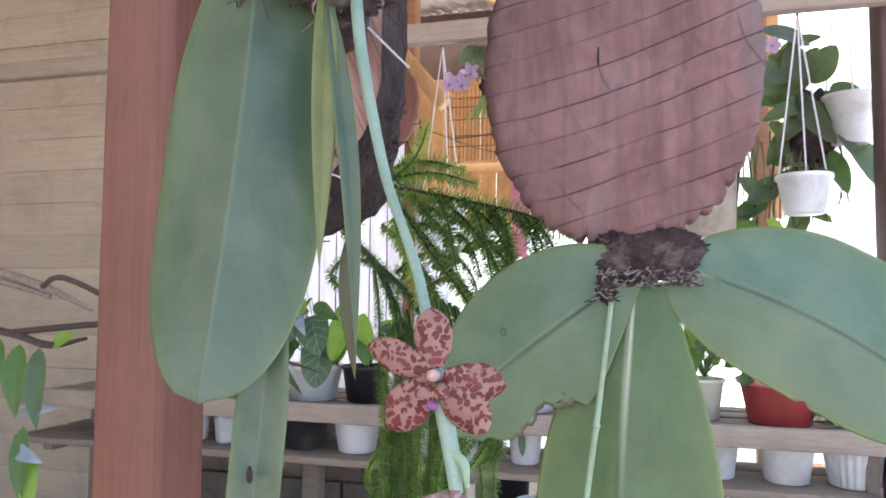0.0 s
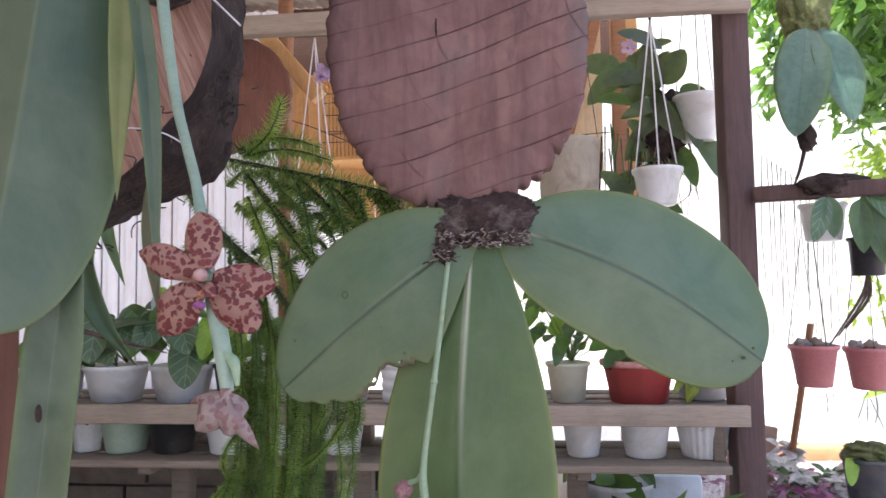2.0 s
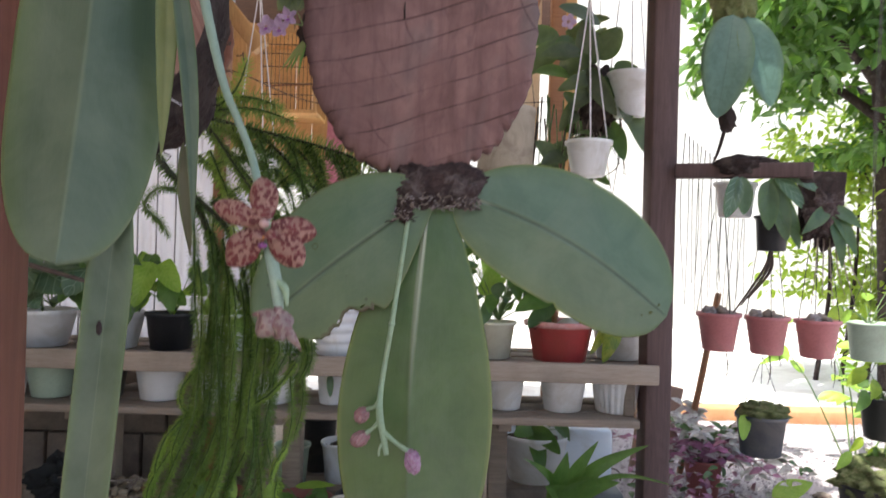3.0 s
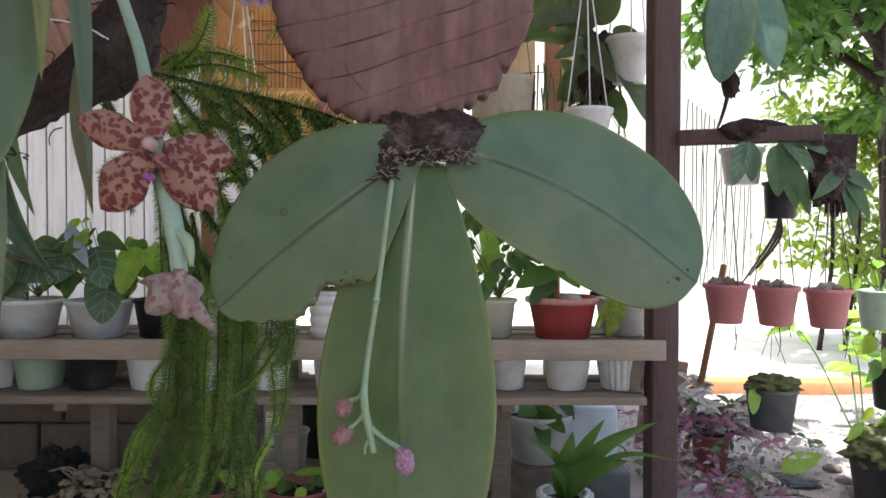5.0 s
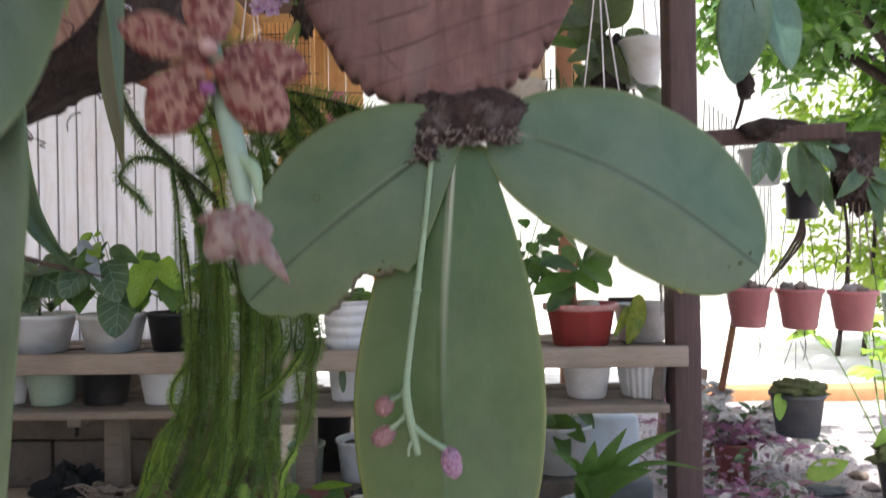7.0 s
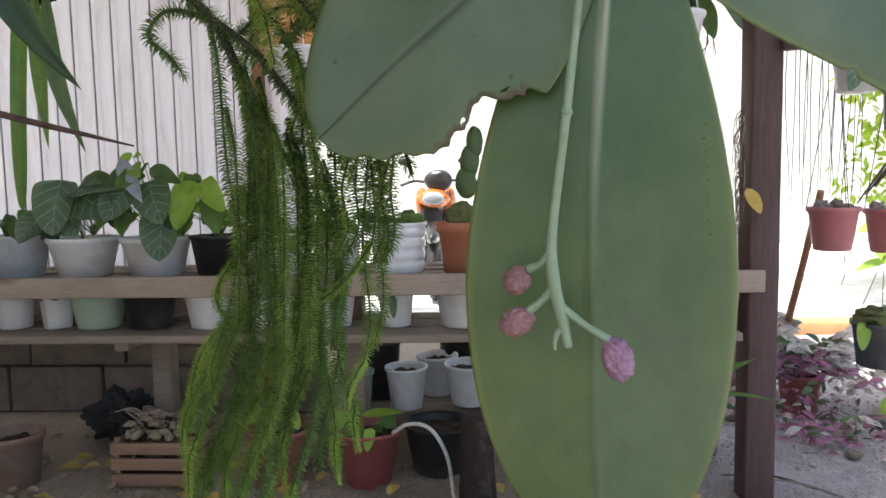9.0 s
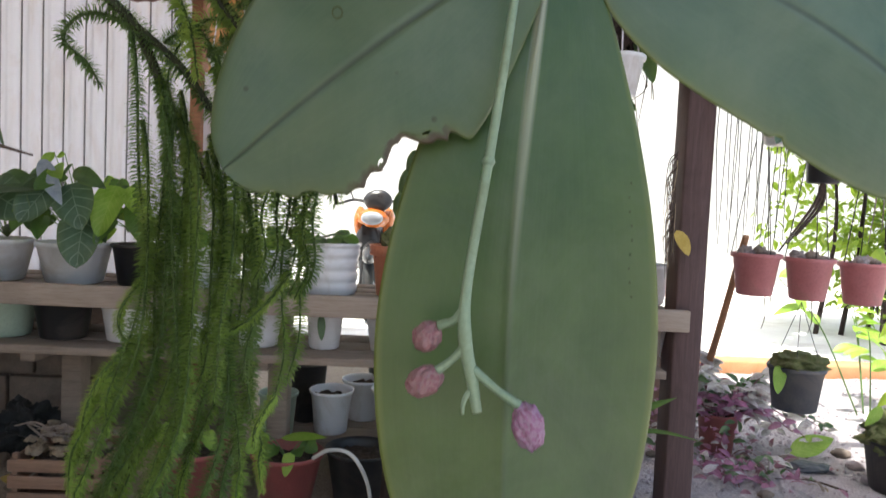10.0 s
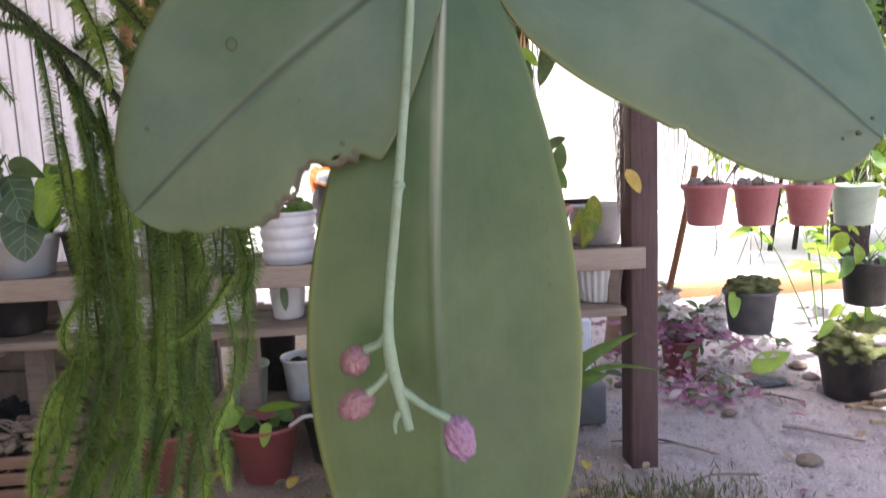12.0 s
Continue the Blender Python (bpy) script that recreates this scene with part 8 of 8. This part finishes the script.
def tree():
    t = thing("tree", "leafy tree with drooping green leaves over the yard", "tree", (3.4, 5.2, 0))
    tube("trunk", [(3.4, 5.2, -0.05), (3.35, 5.2, 1.0), (3.2, 5.1, 2.2), (3.0, 5.0, 3.2)], [0.13, 0.11, 0.09, 0.05], BARK, t, "grey-brown trunk", segs=14)
    rnd = random.Random(3)
    for k in range(9):
        a = rnd.uniform(0, 6.28)
        b = Vector((3.25, 5.1, 1.8 + 0.15 * k))
        e = b + Vector((1.5 * math.cos(a), 0.9 * math.sin(a), rnd.uniform(0.3, 1.0)))
        tube("limb", [b, b.lerp(e, 0.5) + Vector((0, 0, 0.15)), e], [0.04, 0.025, 0.008], BARK, t, segs=8)
    crown("crown", TREE_LEAF, t, [(1.75, 3.0, 4.4, 5.6, 2.25, 3.4), (2.3, 4.6, 4.2, 5.8, 2.0, 3.6), (1.9, 2.9, 3.6, 4.6, 2.45, 3.3), (2.75, 4.2, 4.4, 5.4, 1.7, 2.3)], 23000, 0.13, 5, "crown of drooping leaves")
    h = thing("bush", "sunlit yellow-green bush at the edge of the yard", "bush", (3.6, 5.6, 0))
    for k in range(8):
        b = Vector((3.0 + 0.2 * k, 5.6, 0))
        tube("branch", [b, b + Vector((0.1, 0, 0.9)), b + Vector((rnd.uniform(-0.4, 0.3), 0, 1.9))], [0.02, 0.014, 0.005], BARK, h, segs=6)
    crown("crown", BUSH_LEAF, h, [(2.75, 4.6, 5.2, 6.2, 0.7, 2.1), (3.2, 4.8, 5.0, 6.0, 0.2, 1.6), (2.9, 4.6, 5.2, 6.2, 1.5, 2.5)], 13000, 0.1, 9, "yellow-green leaves")


tree()


# ---------------------------------------------------------------- the parked motorcycle in the yard
def motorcycle():
    m = thing("motorcycle", "parked orange and black motorcycle seen from the front", "motorcycle", (-0.42, 5.4, 0.03))
    x, y = -0.42, 5.3
    wheel = bmesh.new()
    vs = [[wheel.verts.new((x + 0.05 * math.sin(q), y + (0.26 + 0.05 * math.cos(q)) * math.cos(a), 0.34 + (0.26 + 0.05 * math.cos(q)) * math.sin(a))) for q in np.linspace(0, 6.283, 10, endpoint=False)] for a in np.linspace(0, 6.283, 36, endpoint=False)]
    for i in range(36):
        for j in range(10):
            wheel.faces.new((vs[i][j], vs[(i + 1) % 36][j], vs[(i + 1) % 36][(j + 1) % 10], vs[i][(j + 1) % 10]))
    w = part("wheel", wheel, RUBBER, m, "black front tyre")
    part("hub", turned(lathe([(0.03, 0), (0.05, 0.01), (0.05, 0.07), (0.03, 0.08)], 20), Matrix.Translation((x - 0.04, y, 0.34)) @ pose(0, 0, 0, 0, 90, 0)), STEEL, w)
    for k in range(5):
        a = 2 * math.pi * k / 5
        tube("spoke", [(x, y, 0.34), (x, y + 0.24 * math.cos(a), 0.34 + 0.24 * math.sin(a))], [0.012, 0.009], BIKE_ORANGE, w, segs=6, n=2)
    part("mudguard", turned(lumpy((0, 0, 0), (0.075, 0.3, 0.09), 3, 0.05, 1, 4), pose(x, y - 0.02, 0.66, 8)), BIKE_BLACK, m, "black front mudguard")
    for s in (-1, 1):
        tube("fork", [(x + s * 0.085, y, 0.34), (x + s * 0.085, y + 0.16, 0.85)], [0.022, 0.025], BIKE_BLACK, m)
        tube("handlebar", [(x, y + 0.2, 1.08), (x + s * 0.18, y + 0.22, 1.12), (x + s * 0.34, y + 0.3, 1.08)], [0.013] * 3, RUBBER, m)
        tube("mirror_stem", [(x + s * 0.2, y + 0.22, 1.12), (x + s * 0.27, y + 0.2, 1.28)], [0.007] * 2, BIKE_BLACK, m)
        part("mirror", lumpy((x + s * 0.28, y + 0.2, 1.3), (0.07, 0.02, 0.04), 4, 0.05, 1, 3), BIKE_BLACK, m)
        part("fairing", lumpy((x + s * 0.13, y + 0.2, 0.92), (0.06, 0.14, 0.14), 5, 0.12, 1.5, 4), BIKE_ORANGE, m, "orange side fairing")
    part("front_cowl", lumpy((x, y + 0.06, 0.96), (0.14, 0.1, 0.09), 6, 0.12, 1.5, 4), BIKE_ORANGE, m, "orange front cowl")
    part("headlight", lumpy((x, y - 0.05, 0.96), (0.1, 0.04, 0.06), 7, 0.05, 1, 3), GLASSY, m, "clear headlight")
    part("front_shield", lumpy((x - 0.05, y + 0.1, 0.68), (0.12, 0.05, 0.24), 12, 0.1, 1.5, 4), BIKE_BLACK, m, "black front shield")
    part("windscreen", lumpy((x + 0.04, y + 0.06, 1.12), (0.13, 0.05, 0.1), 8, 0.06, 1, 4), BIKE_BLACK, m, "dark windscreen")
    part("body", lumpy((x, y + 0.75, 0.75), (0.14, 0.6, 0.2), 9, 0.15, 1.5, 4), BIKE_BLACK, m, "black body and seat")
    part("engine", lumpy((x, y + 0.6, 0.42), (0.14, 0.26, 0.16), 10, 0.2, 2, 4), PLASTIC_GREY, m, "grey engine block")
    rear = bmesh.new()
    vs = [[rear.verts.new((x + 0.055 * math.sin(q), y + 1.25 + (0.25 + 0.055 * math.cos(q)) * math.cos(a), 0.335 + (0.25 + 0.055 * math.cos(q)) * math.sin(a))) for q in np.linspace(0, 6.283, 10, endpoint=False)] for a in np.linspace(0, 6.283, 36, endpoint=False)]
    for i in range(36):
        for j in range(10):
            rear.faces.new((vs[i][j], vs[(i + 1) % 36][j], vs[(i + 1) % 36][(j + 1) % 10], vs[i][(j + 1) % 10]))
    part("wheel", rear, RUBBER, m, "black rear tyre")

    m.scale = (0.8, 0.9, 0.8)


motorcycle()


# ---------------------------------------------------------------- far-left twigs and leaves
def left_twigs():
    t = thing("dry_twigs", "bare grey twigs with a few green leaves", "twigs", (-1.1, 1.25, 0.9))
    tube("stem", [(-1.62, 1.32, 0.0), (-1.6, 1.31, 0.6), (-1.57, 1.3, 1.1)], [0.016, 0.014, 0.01], ROOT, t, "bare grey stem")
    tube("twig", [(-1.2, 1.22, 0.88), (-1.0, 1.2, 0.9), (-0.9, 1.2, 0.905)], [0.007, 0.006, 0.005], FIBRE, t)
    tube("twig", [(-1.6, 1.3, 1.08), (-1.3, 1.22, 1.02), (-1.1, 1.2, 0.975), (-0.98, 1.2, 0.93)], [0.012, 0.011, 0.009, 0.004], ROOT, t, "bare grey twig")
    tube("twig", [(-1.55, 1.3, 1.02), (-1.25, 1.22, 0.99), (-1.08, 1.2, 0.955)], [0.009, 0.008, 0.005], ROOT, t)
    tube("twig", [(-1.5, 1.3, 0.9), (-1.2, 1.22, 0.88), (-1.08, 1.2, 0.86), (-0.99, 1.2, 0.875)], [0.009, 0.008, 0.007, 0.003], FIBRE, t)
    tube("twig", [(-1.1, 1.2, 0.975), (-0.75, 0.88, 0.985), (-0.47, 0.69, 0.945), (-0.32, 0.676, 0.908), (-0.256, 0.676, 0.892)], [0.005, 0.004, 0.003, 0.0022, 0.0006], FIBRE, t)
    for k, (bx, bz, tx, tz, w, m) in enumerate(((-1.07, 0.86, -0.985, 0.885, 0.03, LIME_LEAF), (-1.15, 0.86, -1.12, 0.72, 0.05, PLAIN_LEAF), (-1.1, 0.855, -1.07, 0.7, 0.045, DARK_LEAF), (-1.2, 0.87, -1.18, 0.72, 0.05, PLAIN_LEAF), (-1.15, 0.72, -1.02, 0.745, 0.022, BLUE_LEAF), (-1.16, 0.66, -1.05, 0.64, 0.03, BLUE_LEAF), (-1.13, 0.7, -1.1, 0.56, 0.04, PLAIN_LEAF), (-1.1, 0.65, -1.08, 0.5, 0.035, LIME_LEAF))):
        leaf("leaf", m, t, base=(bx, 1.2, bz), tip=(tx, 1.17, tz), width=w, normal=(0.2, -1, 0.3), kind="blade", bend=0.06, fold=0.2, nu=12, nv=4, seed=k)
    h = thing("hanging_leaves", "long dark strap leaves hanging before the sheet wall", "hanging plant", (-1.38, 2.36, 1.5))
    leaf("leaf", DARK_LEAF, h, "long dark pointed hanging leaf", base=(-1.37, 2.36, 1.48), tip=(-1.262, 2.34, 0.985), width=0.055, normal=(0.3, -1, 0), kind="blade", bend=0.03, side_bend=0.05, fold=0.2, nu=24, nv=5)
    leaf("leaf", PLAIN_LEAF, h, base=(-1.42, 2.38, 1.5), tip=(-1.4, 2.37, 1.0), width=0.05, normal=(0.2, -1, 0), kind="blade", bend=0.03, fold=0.2, nu=24, nv=5)
    leaf("leaf", PLAIN_LEAF, h, base=(-1.46, 2.38, 1.5), tip=(-1.5, 2.37, 0.8), width=0.05, normal=(0.2, -1, 0), kind="strap", bend=0.03, fold=0.2, nu=24, nv=5)
    part("root_ball", lumpy((-1.41, 2.4, 1.53), (0.07, 0.05, 0.07), 91, 0.35, 3, 4), BARK, h, "dark root clump")
    tube("wire", [(-1.41, 2.4, 1.55), (-1.41, 2.4, 2.2)], [0.0015] * 2, WIRE, h, segs=5, n=2)


left_twigs()


# ---------------------------------------------------------------- litter on the ground
def litter():
    rnd = random.Random(55)
    st = thing("gravel", "loose grey gravel stones", "gravel", (1.2, 2.4, 0), kind="stuff")
    verts, faces = [], []
    for k in range(2600):
        x, y = rnd.uniform(0.55, 2.6), rnd.uniform(1.6, 4.2)
        r = rnd.uniform(0.004, 0.011)
        o = len(verts)
        q = [rnd.uniform(0.7, 1.3) for _ in range(6)]
        z = r * 0.3
        verts += [(x - r * q[0], y, z), (x, y - r * q[1], z), (x + r * q[2], y, z), (x, y + r * q[3], z), (x + r * 0.2, y, z + r * q[4] * 0.8), (x, y, z - r * 0.6)]
        for a, b in ((0, 1), (1, 2), (2, 3), (3, 0)):
            faces += [(o + a, o + b, o + 4), (o + b, o + a, o + 5)]
    part_mesh("stones", mesh_from("stones", verts, faces, STONE, smooth=False), st)
    group = "dry leaves on the soil"
    for k in range(70):
        x, y = rnd.uniform(-1.5, 0.6), rnd.uniform(1.85, 2.2)
        a = rnd.uniform(0, 6.28)
        ln = rnd.uniform(0.03, 0.075)
        lf = leaf("dry_leaf", rnd.choice((DRY_YELLOW, DRY, DRY)), None, base=(x, y, 0.012), tip=(x + ln * math.cos(a), y + ln * math.sin(a), 0.02), width=ln * 0.5, normal=(0.1, 0.1, 1), kind="blade", bend=0.12, fold=0.2, nu=6, nv=2, seed=k)
        tagged(lf, "curled dry leaf lying on the soil", "leaf", group)
    for k in range(70):
        x, y = rnd.uniform(-1.62, -0.62), rnd.uniform(2.0, 2.5)
        a, ln = rnd.uniform(0, 6.28), rnd.uniform(0.03, 0.06)
        if y > 2.08 and -1.16 < x < -0.82:
            continue
        m, lab = (DRY_YELLOW, "fallen yellow leaf lying on the soil") if k % 4 == 0 else (DRY, "curled dry leaf lying on the soil")
        ln *= 1.4 if k % 4 == 0 else 1.0
        lf = leaf("dry_leaf", m, None, base=(x, y, 0.012), tip=(x + ln * math.cos(a), y + ln * math.sin(a), 0.02), width=ln * 0.6, normal=(0.1, -0.25, 1), kind="blade", bend=0.15, fold=0.2, nu=8, nv=3, seed=k)
        tagged(lf, lab, "leaf", group)
    for k in range(60):
        x, y = rnd.uniform(0.5, 2.1), rnd.uniform(1.75, 3.2)
        a = rnd.uniform(0, 6.28)
        ln = rnd.uniform(0.02, 0.06)
        m, lab = rnd.choice(((DRY, "curled dry leaf lying on the gravel"), (PURPLE_LEAF, "fallen purple leaf on the gravel"), (WITHERED, "dark rotten leaf on the gravel"), (DRY, "curled dry leaf lying on the gravel")))
        lf = leaf("dry_leaf", m, None, base=(x, y, 0.01), tip=(x + ln * math.cos(a), y + ln * math.sin(a), 0.018), width=ln * 0.45, normal=(0.1, 0.1, 1), kind="blade", bend=0.15, fold=0.25, nu=6, nv=2, seed=k)
        tagged(lf, lab, "leaf", "litter on the gravel")
    for k in range(14):
        x, y = rnd.uniform(0.6, 2.0), rnd.uniform(1.9, 3.0)
        a = rnd.uniform(0, 3.14)
        ln = rnd.uniform(0.08, 0.26)
        tw = tube("fallen_twig", [(x, y, 0.012), (x + 0.5 * ln * math.cos(a), y + 0.5 * ln * math.sin(a), 0.02), (x + ln * math.cos(a + 0.2), y + ln * math.sin(a + 0.2), 0.01)], [0.004, 0.0035, 0.002], rnd.choice((ROOT, FIBRE, PALE_CRUST)), None, segs=6, n=10)
        tagged(tw, "short bare twig lying on the gravel", "twig", "twigs on the gravel")
    for k in range(26):
        x, y = rnd.uniform(0.6, 2.1), rnd.uniform(1.8, 3.1)
        r = rnd.uniform(0.014, 0.034)
        st2 = part("stone", lumpy((x, y, r * 0.3), (r * 1.3, r, r * 0.7), 300 + k, 0.3, 1.8, 3), rnd.choice((STONE, BLOCK, STONE)), None)
        tagged(st2, "rough grey stone lying in the gravel", "stone", "larger stones in the gravel")
    turf = thing("grass", "thin dry grass at the edge of the gravel", "grass", (0.6, 1.85, 0), kind="stuff")
    pieces = []
    for k in range(900):
        x, y = rnd.gauss(0.62, 0.16), rnd.gauss(1.86, 0.07)
        d = Vector((rnd.uniform(-0.5, 0.5), rnd.uniform(-0.5, 0.5), 1)).normalized() * rnd.uniform(0.015, 0.05)
        pieces.append(leaf_data(base=(x, y, 0.0), tip=Vector((x, y, 0)) + d, width=0.0035, normal=(rnd.uniform(-1, 1), -1, 0), kind="blade", bend=0.2, nu=3, nv=1))
    many("blades", pieces, MOSS, turf)
    for k in range(5):
        x, y = -0.33 + 0.05 * k, 1.95 + 0.02 * (k % 2)
        w = thing("weed", "small green weed on the soil", "weed", (x, y, 0), "weeds on the soil")
        for j in range(5):
            a = j * 1.3 + k
            leaf("leaf", PLAIN_LEAF, w, base=(x, y, 0.0), tip=(x + 0.05 * math.cos(a), y + 0.04 * math.sin(a), 0.03), width=0.02, normal=(0, 0, 1), kind="blade", bend=0.1, nu=6, nv=2)


litter()
